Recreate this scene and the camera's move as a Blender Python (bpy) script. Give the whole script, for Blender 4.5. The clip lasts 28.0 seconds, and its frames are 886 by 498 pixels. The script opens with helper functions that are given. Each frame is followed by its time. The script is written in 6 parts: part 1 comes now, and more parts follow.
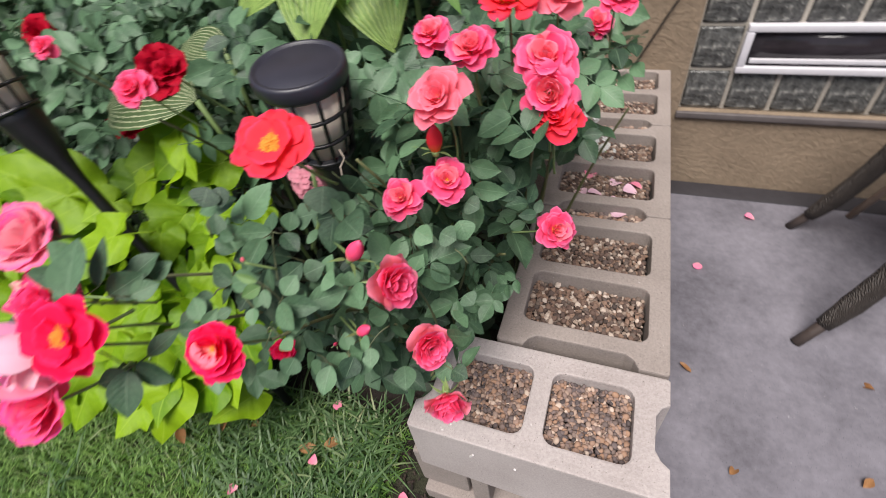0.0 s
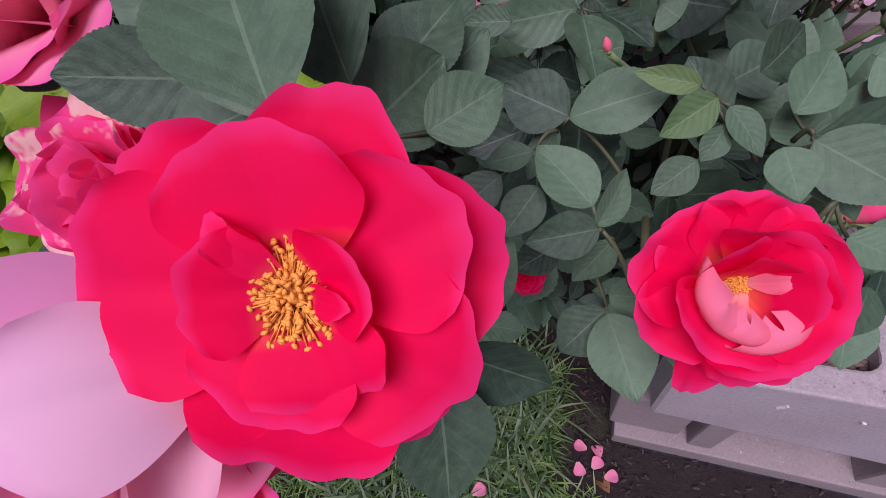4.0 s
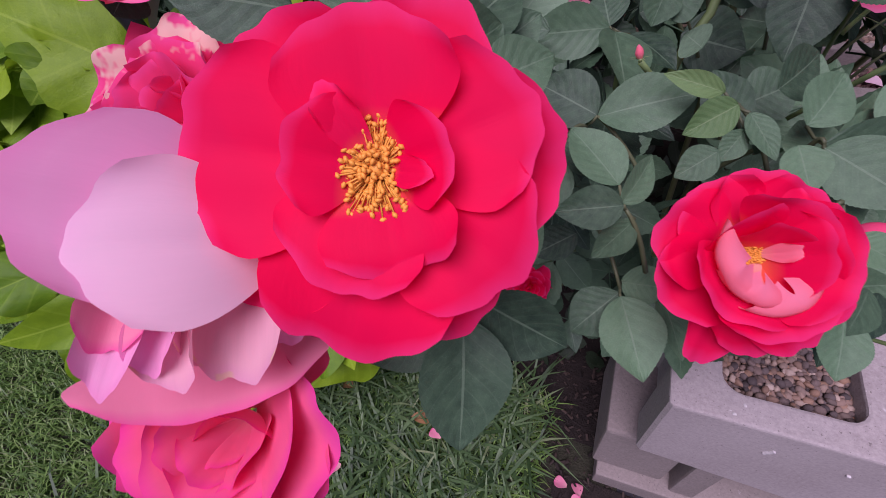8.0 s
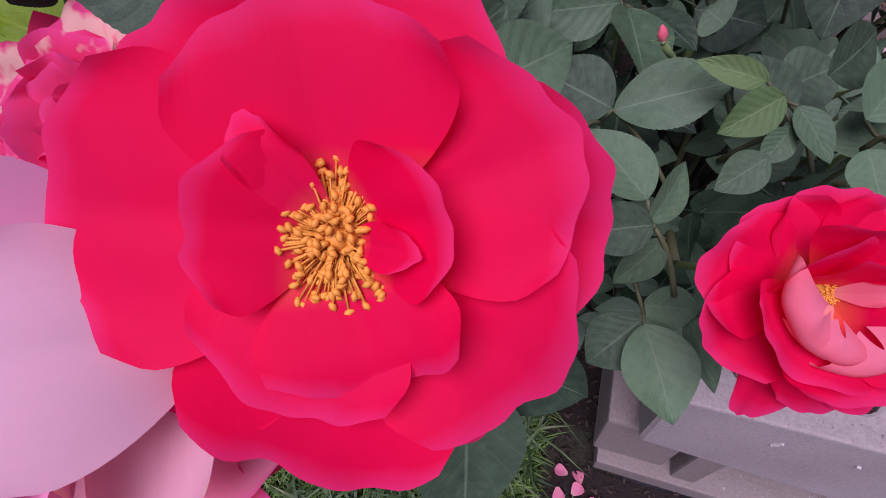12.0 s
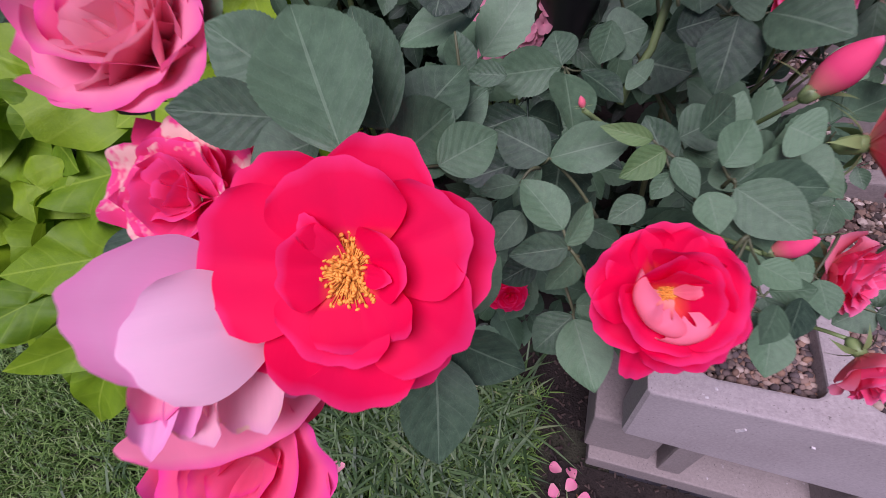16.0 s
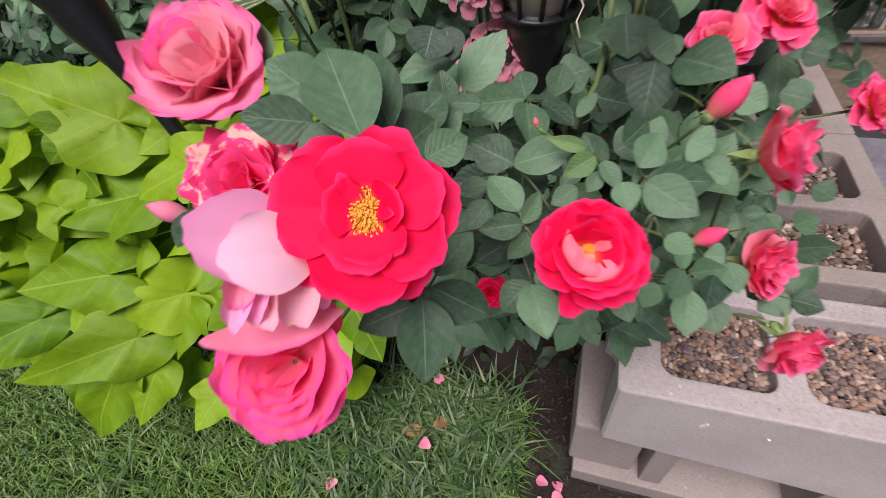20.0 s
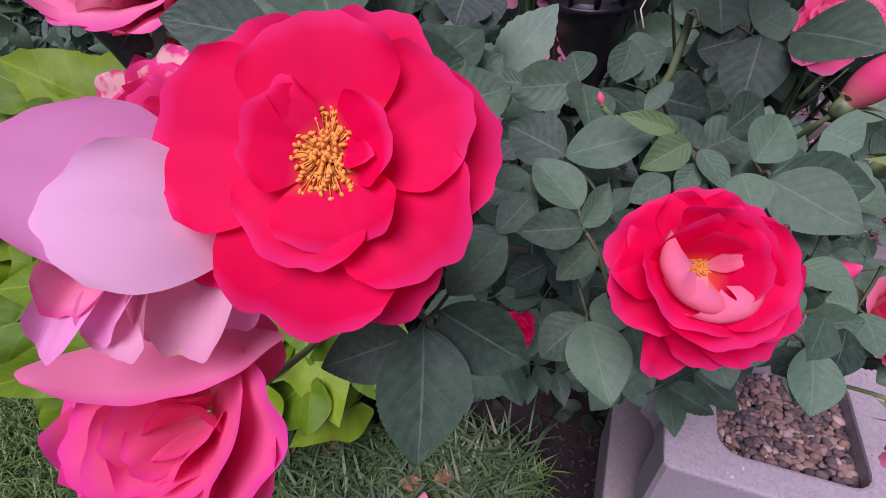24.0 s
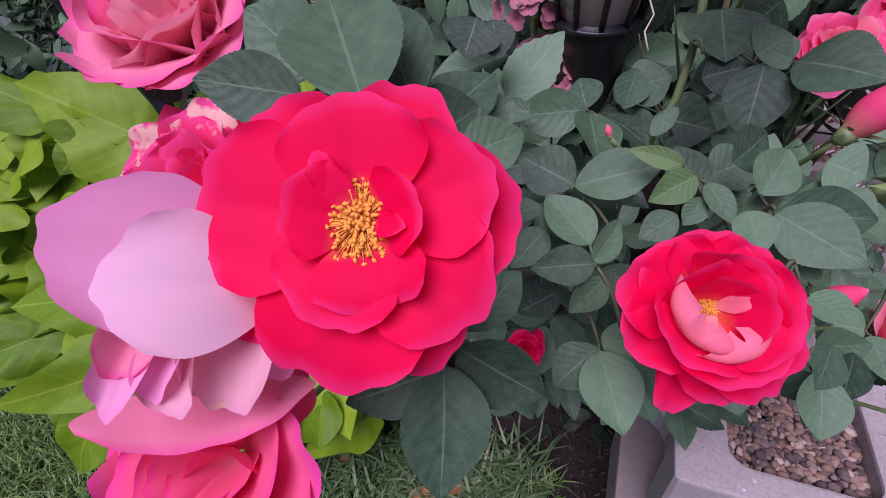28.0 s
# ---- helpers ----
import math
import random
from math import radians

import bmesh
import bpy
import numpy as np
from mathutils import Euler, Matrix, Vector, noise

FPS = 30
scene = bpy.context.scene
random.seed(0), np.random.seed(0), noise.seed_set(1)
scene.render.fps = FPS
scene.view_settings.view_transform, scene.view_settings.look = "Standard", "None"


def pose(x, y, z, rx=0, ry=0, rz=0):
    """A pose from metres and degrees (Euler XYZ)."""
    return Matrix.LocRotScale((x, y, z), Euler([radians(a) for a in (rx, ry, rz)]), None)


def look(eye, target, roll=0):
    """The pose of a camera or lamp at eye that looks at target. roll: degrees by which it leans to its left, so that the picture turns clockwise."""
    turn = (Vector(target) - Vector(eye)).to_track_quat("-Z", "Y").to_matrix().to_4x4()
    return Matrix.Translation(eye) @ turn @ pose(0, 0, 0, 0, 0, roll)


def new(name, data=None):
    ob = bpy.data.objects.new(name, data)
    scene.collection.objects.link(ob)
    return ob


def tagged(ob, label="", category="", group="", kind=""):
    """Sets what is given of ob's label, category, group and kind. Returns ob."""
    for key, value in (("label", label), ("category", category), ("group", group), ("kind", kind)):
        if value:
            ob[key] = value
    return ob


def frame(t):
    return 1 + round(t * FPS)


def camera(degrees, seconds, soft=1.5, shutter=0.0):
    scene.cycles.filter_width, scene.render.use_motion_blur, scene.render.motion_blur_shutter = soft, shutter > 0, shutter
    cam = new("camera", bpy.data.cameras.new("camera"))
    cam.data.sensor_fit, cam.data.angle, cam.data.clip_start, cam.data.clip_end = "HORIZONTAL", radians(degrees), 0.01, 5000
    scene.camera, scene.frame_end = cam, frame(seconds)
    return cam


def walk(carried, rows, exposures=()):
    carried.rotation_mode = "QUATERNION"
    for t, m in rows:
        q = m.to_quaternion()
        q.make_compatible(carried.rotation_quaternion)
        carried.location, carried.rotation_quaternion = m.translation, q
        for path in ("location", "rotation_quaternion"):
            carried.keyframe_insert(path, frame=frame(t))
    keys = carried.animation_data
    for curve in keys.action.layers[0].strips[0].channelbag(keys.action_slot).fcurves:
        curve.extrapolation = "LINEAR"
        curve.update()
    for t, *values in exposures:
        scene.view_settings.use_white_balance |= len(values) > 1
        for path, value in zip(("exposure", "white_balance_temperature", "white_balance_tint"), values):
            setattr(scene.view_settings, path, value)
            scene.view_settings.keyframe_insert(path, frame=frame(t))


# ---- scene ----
cam = camera(89.5, 28.0, soft=0.85, shutter=0.4)
PATH = [
    (0, (0.24, -0.246, 1.096), (-0.388, 1.037, -0.304), -9.7),
    (0.3, (0.256, -0.305, 1.109), (-0.494, 0.973, -0.235), -7.3),
    (0.5, (0.261, -0.326, 1.106), (-0.569, 0.94, -0.201), -8.1),
    (0.6, (0.237, -0.319, 1.096), (-0.589, 0.929, -0.231), -6.7),
    (1, (0.179, -0.312, 1.071), (-0.788, 0.812, -0.271), -8.0),
    (1.2, (0.128, -0.295, 1.056), (-0.836, 0.768, -0.337), -9.7),
    (1.5, (0.04, -0.286, 1.004), (-0.888, 0.773, -0.416), -14.7),
    (2, (-0.076, -0.25, 0.952), (-0.801, 0.893, -0.52), -16.7),
    (2.5, (-0.114, -0.221, 0.915), (-0.804, 0.9, -0.591), -17.4),
    (3, (-0.108, -0.197, 0.905), (-0.745, 0.882, -0.655), -17.7),
    (3.5, (-0.107, -0.191, 0.898), (-0.712, 0.846, -0.702), -18.4),
    (5.5, (-0.112, -0.187, 0.882), (-0.702, 0.765, -0.775), -19.0),
    (6, (-0.113, -0.188, 0.885), (-0.691, 0.756, -0.781), -18.0),
    (6.5, (-0.109, -0.195, 0.888), (-0.684, 0.796, -0.752), -16.1),
    (7, (-0.107, -0.2, 0.892), (-0.689, 0.832, -0.72), -14.6),
    (7.4, (-0.106, -0.222, 0.885), (-0.686, 0.873, -0.685), -10.4),
    (7.5, (-0.107, -0.222, 0.887), (-0.691, 0.881, -0.676), -10.3),
    (8, (-0.113, -0.219, 0.885), (-0.708, 0.909, -0.657), -10.2),
    (8.5, (-0.126, -0.199, 0.879), (-0.724, 0.918, -0.668), -10.6),
    (9, (-0.129, -0.195, 0.878), (-0.71, 0.92, -0.678), -10.7),
    (9.5, (-0.125, -0.191, 0.88), (-0.704, 0.916, -0.682), -11.0),
    (10, (-0.123, -0.192, 0.879), (-0.704, 0.898, -0.694), -11.2),
    (10.5, (-0.124, -0.192, 0.877), (-0.698, 0.896, -0.7), -11.2),
    (11, (-0.127, -0.193, 0.879), (-0.691, 0.887, -0.707), -11.1),
    (11.5, (-0.128, -0.193, 0.875), (-0.686, 0.874, -0.721), -11.1),
    (12, (-0.124, -0.192, 0.874), (-0.675, 0.875, -0.726), -11.3),
    (12.5, (-0.122, -0.2, 0.88), (-0.685, 0.935, -0.668), -10.9),
    (14.5, (-0.124, -0.195, 0.884), (-0.681, 0.919, -0.681), -11.9),
    (15, (-0.124, -0.195, 0.883), (-0.676, 0.916, -0.687), -12.0),
    (15.5, (-0.118, -0.198, 0.887), (-0.652, 0.917, -0.685), -12.2),
    (16, (-0.101, -0.215, 0.918), (-0.656, 0.891, -0.652), -12.6),
    (16.5, (-0.085, -0.244, 0.944), (-0.644, 0.888, -0.608), -12.7),
    (17, (-0.079, -0.275, 0.975), (-0.644, 0.89, -0.549), -12.2),
    (17.5, (-0.069, -0.303, 0.992), (-0.656, 0.881, -0.508), -13.1),
    (18, (-0.047, -0.33, 1.027), (-0.65, 0.886, -0.441), -13.5),
    (18.5, (-0.02, -0.342, 1.037), (-0.608, 0.919, -0.4), -13.1),
    (18.6, (-0.024, -0.334, 1.031), (-0.585, 0.925, -0.419), -12.5),
    (19, (-0.031, -0.382, 1.009), (-0.586, 0.902, -0.42), -9.4),
    (19.5, (-0.034, -0.366, 1.001), (-0.587, 0.912, -0.435), -9.4),
    (20, (-0.076, -0.274, 0.944), (-0.623, 0.972, -0.522), -10.3),
    (20.5, (-0.1117, -0.2293, 0.8986), (-0.637, 0.984, -0.6125), -10.1),
    (21, (-0.1203, -0.2102, 0.893), (-0.632, 1.003, -0.626), -10.2),
    (21.5, (-0.115, -0.202, 0.891), (-0.64, 0.992, -0.625), -11.1),
    (23.5, (-0.1, -0.215, 0.899), (-0.712, 0.971, -0.591), -11.9),
    (24, (-0.097, -0.231, 0.877), (-0.742, 1.101, -0.467), -7.6),
    (24.5, (-0.096, -0.23, 0.887), (-0.754, 1.12, -0.433), -7.9),
    (25, (-0.094, -0.233, 0.886), (-0.76, 1.129, -0.419), -8.1),
    (25.5, (-0.096, -0.233, 0.885), (-0.766, 1.124, -0.422), -8.4),
    (26, (-0.097, -0.232, 0.885), (-0.766, 1.123, -0.425), -8.5),
    (26.5, (-0.1, -0.229, 0.889), (-0.768, 1.125, -0.421), -8.6),
    (27, (-0.101, -0.23, 0.891), (-0.774, 1.117, -0.426), -8.6),
    (27.5, (-0.1, -0.228, 0.89), (-0.764, 1.122, -0.427), -8.6),
    (28, (-0.101, -0.229, 0.891), (-0.77, 1.109, -0.435), -8.8),
]
EXPOSURES = [(0.0, 0.66, 6600, 10), (1.0, 0.62, 6900, 8), (2.0, 0.48, 6750, 14), (2.6, 0.04, 5900, 46), (6.0, -0.14, 5900, 46), (7.0, -0.06, 5900, 44), (9.0, -0.2, 5900, 47), (12.0, -0.26, 5900, 46), (15.0, -0.2, 5900, 44), (16.2, 0.08, 5850, 43), (17.3, 0.16, 5750, 42), (18.5, 0.46, 5950, 18), (19.5, 0.46, 6400, 14), (20.1, 0.36, 6500, 22), (20.9, -0.12, 5900, 42), (23.5, -0.08, 5750, 51), (28.0, 0.0, 5750, 46)]
walk(cam, [(t, look(eye, target, roll)) for t, eye, target, roll in PATH], EXPOSURES)

# ---- sky and light: a soft, sunless late afternoon in open shade ----
world = bpy.data.worlds.new("sky")
scene.world = world
world.use_nodes = True
sky = world.node_tree.nodes.new("ShaderNodeTexSky")
sky.sky_type, sky.sun_disc = "NISHITA", False
sky.sun_elevation, sky.sun_rotation = radians(64), radians(182)
sky.dust_density = 3.0
world.node_tree.links.new(sky.outputs[0], world.node_tree.nodes["Background"].inputs[0])
world.node_tree.nodes["Background"].inputs[1].default_value = 0.05
sun = new("sun", bpy.data.lights.new("sun", "SUN"))
sun.data.energy, sun.data.angle, sun.data.color = 3.5, radians(40), (1.0, 0.96, 0.92)
sun.matrix_basis = look((-0.05, -1.35, 2.8), (0, 0, 0))

# ---- small tools ----
W = {}


def thing(name, m, label, category, group="", kind=""):
    ob = new(name)
    ob.matrix_basis = m
    W[ob.name] = m
    return tagged(ob, label, category, group, kind)


def put(name, me, parent, m=Matrix(), label=""):
    """One mesh as a part, at the world pose m."""
    ob = new(name, me)
    W[ob.name] = m
    if parent:
        ob.parent = parent
        ob.matrix_basis = W[parent.name].inverted() @ m
    else:
        ob.matrix_basis = m
    if label:
        ob["label"] = label
    return ob


def mesh(name, bm, material, smooth=True):
    me = bpy.data.meshes.new(name)
    bm.to_mesh(me)
    bm.free()
    me.materials.append(material)
    if smooth:
        me.shade_smooth()
    return me


def part(name, bm, material, parent, label="", m=Matrix(), smooth=True):
    return put(name, mesh(name, bm, material, smooth), parent, m, label)


def raw_mesh(name, verts, faces, material, uv=None, smooth=True):
    me = bpy.data.meshes.new(name)
    me.from_pydata([tuple(v) for v in verts], [], [tuple(f) for f in faces])
    if uv is not None:
        layer = me.uv_layers.new(name="UVMap")
        idx = np.zeros(len(me.loops), dtype=np.int32)
        me.loops.foreach_get("vertex_index", idx)
        layer.data.foreach_set("uv", np.asarray(uv, dtype=np.float32)[idx].ravel())
    me.materials.append(material)
    if smooth:
        me.shade_smooth()
    return me


def frame_at(pos, normal, along=(0, 0, 1)):
    """A pose whose z is normal and whose y leans towards along."""
    z = Vector(normal).normalized()
    y = Vector(along) - z * Vector(along).dot(z)
    if y.length < 1e-5:
        y = Vector((0, 1, 0)) - z * z.y
    y.normalize()
    x = y.cross(z)
    m = Matrix((x, y, z)).transposed().to_4x4()
    m.translation = pos
    return m


def box_bm(x0, y0, z0, x1, y1, z1, bevel=0.0):
    bm = bmesh.new()
    bmesh.ops.create_cube(bm, size=1)
    for v in bm.verts:
        v.co = ((x0 + x1) / 2 + v.co.x * (x1 - x0), (y0 + y1) / 2 + v.co.y * (y1 - y0), (z0 + z1) / 2 + v.co.z * (z1 - z0))
    if bevel:
        bmesh.ops.bevel(bm, geom=bm.edges[:], offset=bevel, segments=2, affect="EDGES", profile=0.6)
    return bm


def tube_arrays(points, radii, sides=6):
    pts = [Vector(p) for p in points]
    verts, faces = [], []
    side = None
    for i, p in enumerate(pts):
        d = (pts[min(i + 1, len(pts) - 1)] - pts[max(i - 1, 0)]).normalized()
        ref = side if side is not None else Vector((0.3, 0.9, 0.2))
        a = (ref - d * ref.dot(d)).normalized()
        side = a
        b = d.cross(a)
        r = radii[i] if hasattr(radii, "__len__") else radii
        for k in range(sides):
            an = 2 * math.pi * k / sides
            verts.append(p + (a * math.cos(an) + b * math.sin(an)) * r)
    for i in range(len(pts) - 1):
        for k in range(sides):
            q = (k + 1) % sides
            faces.append((i * sides + k, i * sides + q, (i + 1) * sides + q, (i + 1) * sides + k))
    faces.append(tuple(range(sides))[::-1])
    faces.append(tuple((len(pts) - 1) * sides + k for k in range(sides)))
    return verts, faces


def tube(name, points, radii, material, parent, sides=6, label=""):
    v, f = tube_arrays(points, radii, sides)
    return put(name, raw_mesh(name, v, f, material), parent, Matrix(), label)


def bow(a, b, sag, n=6):
    """Points from a to b that bow by sag."""
    a, b, sag = Vector(a), Vector(b), Vector(sag)
    return [a.lerp(b, i / n) + sag * math.sin(math.pi * i / n) for i in range(n + 1)]


# ---- materials ----
def material(name):
    m = bpy.data.materials.new(name)
    m.use_nodes = True
    nt = m.node_tree
    return m, nt, nt.nodes["Principled BSDF"]


def node(nt, kind, **settings):
    n = nt.nodes.new(kind)
    for k, v in settings.items():
        n.inputs[k.replace("_", " ")].default_value = v
    return n


def ramp(nt, source, stops):
    n = nt.nodes.new("ShaderNodeValToRGB")
    while len(n.color_ramp.elements) < len(stops):
        n.color_ramp.elements.new(0.5)
    for e, (p, c) in zip(n.color_ramp.elements, stops):
        e.position, e.color = p, (*c, 1)
    nt.links.new(source, n.inputs[0])
    return n.outputs[0]


def mix(nt, fac, a, b, mode="MIX"):
    n = nt.nodes.new("ShaderNodeMix")
    n.data_type, n.blend_type = "RGBA", mode
    for sock, v in ((0, fac), (6, a), (7, b)):
        if isinstance(v, (int, float)):
            n.inputs[sock].default_value = v
        elif isinstance(v, tuple):
            n.inputs[sock].default_value = (*v, 1)
        else:
            nt.links.new(v, n.inputs[sock])
    return n.outputs[2]


def maths(nt, op, a, b=0.0, c=0.0):
    n = nt.nodes.new("ShaderNodeMath")
    n.operation = op
    for i, v in enumerate((a, b, c)):
        if isinstance(v, (int, float)):
            n.inputs[i].default_value = v
        else:
            nt.links.new(v, n.inputs[i])
    return n.outputs[0]


def noise_tex(nt, scale, detail=4.0, rough=0.55, coord="Object"):
    c = nt.nodes.new("ShaderNodeTexCoord")
    n = node(nt, "ShaderNodeTexNoise", Scale=scale, Detail=detail, Roughness=rough)
    nt.links.new(c.outputs[coord], n.inputs["Vector"])
    return n.outputs["Fac"]


def bump(nt, bsdf, height, strength=0.3, distance=0.002):
    n = node(nt, "ShaderNodeBump", Strength=strength, Distance=distance)
    nt.links.new(height, n.inputs["Height"])
    nt.links.new(n.outputs[0], bsdf.inputs["Normal"])


def rough_stuff(name, dark, light, scale, fine, rough=0.9, strength=0.5, distance=0.003, flecks=0.0):
    """A plain rough surface with stains at one scale and grain at another."""
    m, nt, b = material(name)
    big, small = noise_tex(nt, scale, 5), noise_tex(nt, fine, 6, 0.7)
    col = ramp(nt, big, [(0.3, dark), (0.7, light)])
    col = mix(nt, 0.5, col, ramp(nt, small, [(0.25, tuple(c * 0.55 for c in light)), (0.75, tuple(min(1, c * 1.25) for c in light))]), "MIX")
    nt.links.new(col, b.inputs["Base Color"])
    b.inputs["Roughness"].default_value = rough
    if flecks:
        white = ramp(nt, noise_tex(nt, 150.0, 3, 0.6), [(0.68, (0, 0, 0)), (0.73, (1, 1, 1))])
        where = ramp(nt, noise_tex(nt, 11.0, 3, 0.5), [(0.5, (0, 0, 0)), (0.64, (1, 1, 1))])
        pits = ramp(nt, noise_tex(nt, 330.0, 2, 0.5), [(0.27, (1, 1, 1)), (0.33, (0, 0, 0))])
        col = mix(nt, maths(nt, "MULTIPLY", maths(nt, "MULTIPLY", white, where), flecks), col, (0.66, 0.63, 0.64))
        col = mix(nt, maths(nt, "MULTIPLY", pits, 0.6), col, tuple(c * 0.3 for c in dark))
        nt.links.new(col, b.inputs["Base Color"])
    bump(nt, b, small, strength, distance)
    return m


def variation(nt, joined):
    if joined:
        return nt.nodes.new("ShaderNodeNewGeometry").outputs["Random Per Island"]
    return nt.nodes.new("ShaderNodeObjectInfo").outputs["Random"]


def leaf_material(name, dark, light, vein, veins=7.0, rough=0.45, translucent=0.16, joined=False, vein_width=0.05, quilt=0.5, gloss=0.3, relief=0.0015):
    """Leaf blade: midrib and side veins from the blade's own axes (u across -1..1 kept as 0..1, v along)."""
    m, nt, b = material(name)
    uv = nt.nodes.new("ShaderNodeUVMap")
    sep = nt.nodes.new("ShaderNodeSeparateXYZ")
    nt.links.new(uv.outputs[0], sep.inputs[0])
    au = maths(nt, "ABSOLUTE", maths(nt, "MULTIPLY_ADD", sep.outputs[0], 2.0, -1.0))
    mid = maths(nt, "LESS_THAN", au, vein_width * 0.6)
    wave = maths(nt, "FRACT", maths(nt, "MULTIPLY", maths(nt, "SUBTRACT", sep.outputs[1], maths(nt, "MULTIPLY", au, 0.32)), veins))
    ridge = maths(nt, "ABSOLUTE", maths(nt, "SUBTRACT", wave, 0.5))
    side = maths(nt, "LESS_THAN", ridge, 0.045)
    lines = maths(nt, "MAXIMUM", mid, maths(nt, "MULTIPLY", side, 0.36 if veins < 6 else 0.2))
    blot = noise_tex(nt, 9.0, 4, 0.6)
    fine = noise_tex(nt, 60.0, 5, 0.7)
    col = ramp(nt, maths(nt, "ADD", maths(nt, "MULTIPLY", blot, 0.45), maths(nt, "MULTIPLY", variation(nt, joined), 0.55)), [(0.2, dark), (0.78, light)])
    col = mix(nt, maths(nt, "MULTIPLY", fine, 0.4), col, tuple(c * 0.5 for c in dark), "MIX")
    col = mix(nt, maths(nt, "MULTIPLY", lines, 0.42), col, vein)
    dust = ramp(nt, noise_tex(nt, 420.0, 2, 0.5), [(0.66, (0, 0, 0)), (0.72, (1, 1, 1))])
    col = mix(nt, maths(nt, "MULTIPLY", dust, 0.35), col, tuple(min(1.0, c * 2.2 + 0.05) for c in light))
    nt.links.new(col, b.inputs["Base Color"])
    b.inputs["Roughness"].default_value = rough
    b.inputs["Specular IOR Level"].default_value = gloss
    bump(nt, b, maths(nt, "ADD", maths(nt, "MULTIPLY", ridge, quilt), maths(nt, "MULTIPLY", fine, 0.35)), 0.45, relief)
    t = nt.nodes.new("ShaderNodeBsdfTranslucent")
    nt.links.new(mix(nt, 0.5, col, light), t.inputs[0])
    s = nt.nodes.new("ShaderNodeMixShader")
    s.inputs[0].default_value = translucent
    out = nt.nodes["Material Output"]
    nt.links.new(b.outputs[0], s.inputs[1])
    nt.links.new(t.outputs[0], s.inputs[2])
    nt.links.new(s.outputs[0], out.inputs[0])
    return m


def petal_material(name, base, body, rim, translucent=0.34, streak=0.25, blemish=None, joined=False, patch=(75.0, 0.5, 0.9)):
    """Petal: claw colour, body colour and rim colour along v, faint long veins across u."""
    m, nt, b = material(name)
    uv = nt.nodes.new("ShaderNodeUVMap")
    sep = nt.nodes.new("ShaderNodeSeparateXYZ")
    nt.links.new(uv.outputs[0], sep.inputs[0])
    blot = noise_tex(nt, 60.0, 3, 0.6)
    v = maths(nt, "ADD", sep.outputs[1], maths(nt, "MULTIPLY_ADD", blot, 0.16, -0.08))
    col = ramp(nt, v, [(0.0, base), (0.22, tuple(0.35 * p + 0.65 * q for p, q in zip(base, body))), (0.4, body), (0.86, body), (1.0, rim)])
    vein = node(nt, "ShaderNodeTexNoise", Scale=1.0, Detail=3.0, Roughness=0.6)
    mp = nt.nodes.new("ShaderNodeMapping")
    mp.inputs["Scale"].default_value = (26.0, 2.2, 1.0)
    nt.links.new(uv.outputs[0], mp.inputs[0])
    nt.links.new(mp.outputs[0], vein.inputs["Vector"])
    col = mix(nt, maths(nt, "MULTIPLY", vein.outputs["Fac"], streak), col, tuple(c * 0.62 for c in body))
    col = mix(nt, maths(nt, "MULTIPLY", variation(nt, joined), 0.2), col, rim)
    if blemish:
        spot = ramp(nt, noise_tex(nt, patch[0], 4, 0.7), [(patch[1], (0, 0, 0)), (patch[1] + 0.06, (1, 1, 1))])
        edge = maths(nt, "GREATER_THAN", sep.outputs[1], patch[2])
        col = mix(nt, maths(nt, "MULTIPLY", spot, edge), col, blemish)
    nt.links.new(col, b.inputs["Base Color"])
    b.inputs["Roughness"].default_value = 0.62
    b.inputs["Specular IOR Level"].default_value = 0.1
    bump(nt, b, vein.outputs["Fac"], 0.12, 0.0005)
    t = nt.nodes.new("ShaderNodeBsdfTranslucent")
    nt.links.new(col, t.inputs[0])
    s = nt.nodes.new("ShaderNodeMixShader")
    s.inputs[0].default_value = translucent
    nt.links.new(b.outputs[0], s.inputs[1])
    nt.links.new(t.outputs[0], s.inputs[2])
    nt.links.new(s.outputs[0], nt.nodes["Material Output"].inputs[0])
    return m


def plain(name, colour, rough=0.5, metal=0.0, vary=0.15, scale=30.0, joined=False, spread=0.0):
    m, nt, b = material(name)
    n = noise_tex(nt, scale, 4)
    col = ramp(nt, n, [(0.3, tuple(c * (1 - vary) for c in colour)), (0.7, tuple(min(1.0, c * (1 + vary)) for c in colour))])
    if spread:
        r = variation(nt, joined)
        col = mix(nt, r, mix(nt, 1.0, col, (1 - spread,) * 3, "MULTIPLY"), col)
    nt.links.new(col, b.inputs["Base Color"])
    b.inputs["Roughness"].default_value = rough
    b.inputs["Metallic"].default_value = metal
    bump(nt, b, n, 0.2, 0.001)
    return m


ROSE_GREEN = dict(dark=(0.018, 0.045, 0.026), light=(0.145, 0.272, 0.145), vein=(0.2, 0.3, 0.19), rough=0.5, translucent=0.1, gloss=0.4, quilt=0.4)
LEAF = leaf_material("rose_leaf", **ROSE_GREEN)
LEAF_FAR = leaf_material("shrub_leaf_joined", (0.018, 0.045, 0.024), (0.09, 0.17, 0.08), (0.12, 0.2, 0.1), joined=True)
LEAF_YOUNG = leaf_material("rose_leaf_young", (0.1, 0.2, 0.07), (0.2, 0.33, 0.12), (0.3, 0.4, 0.2))
LIME = leaf_material("lime_leaf", (0.103, 0.232, 0.005), (0.3, 0.478, 0.011), (0.36, 0.52, 0.05), veins=5.0, translucent=0.25, vein_width=0.03, quilt=0.6, relief=0.005)
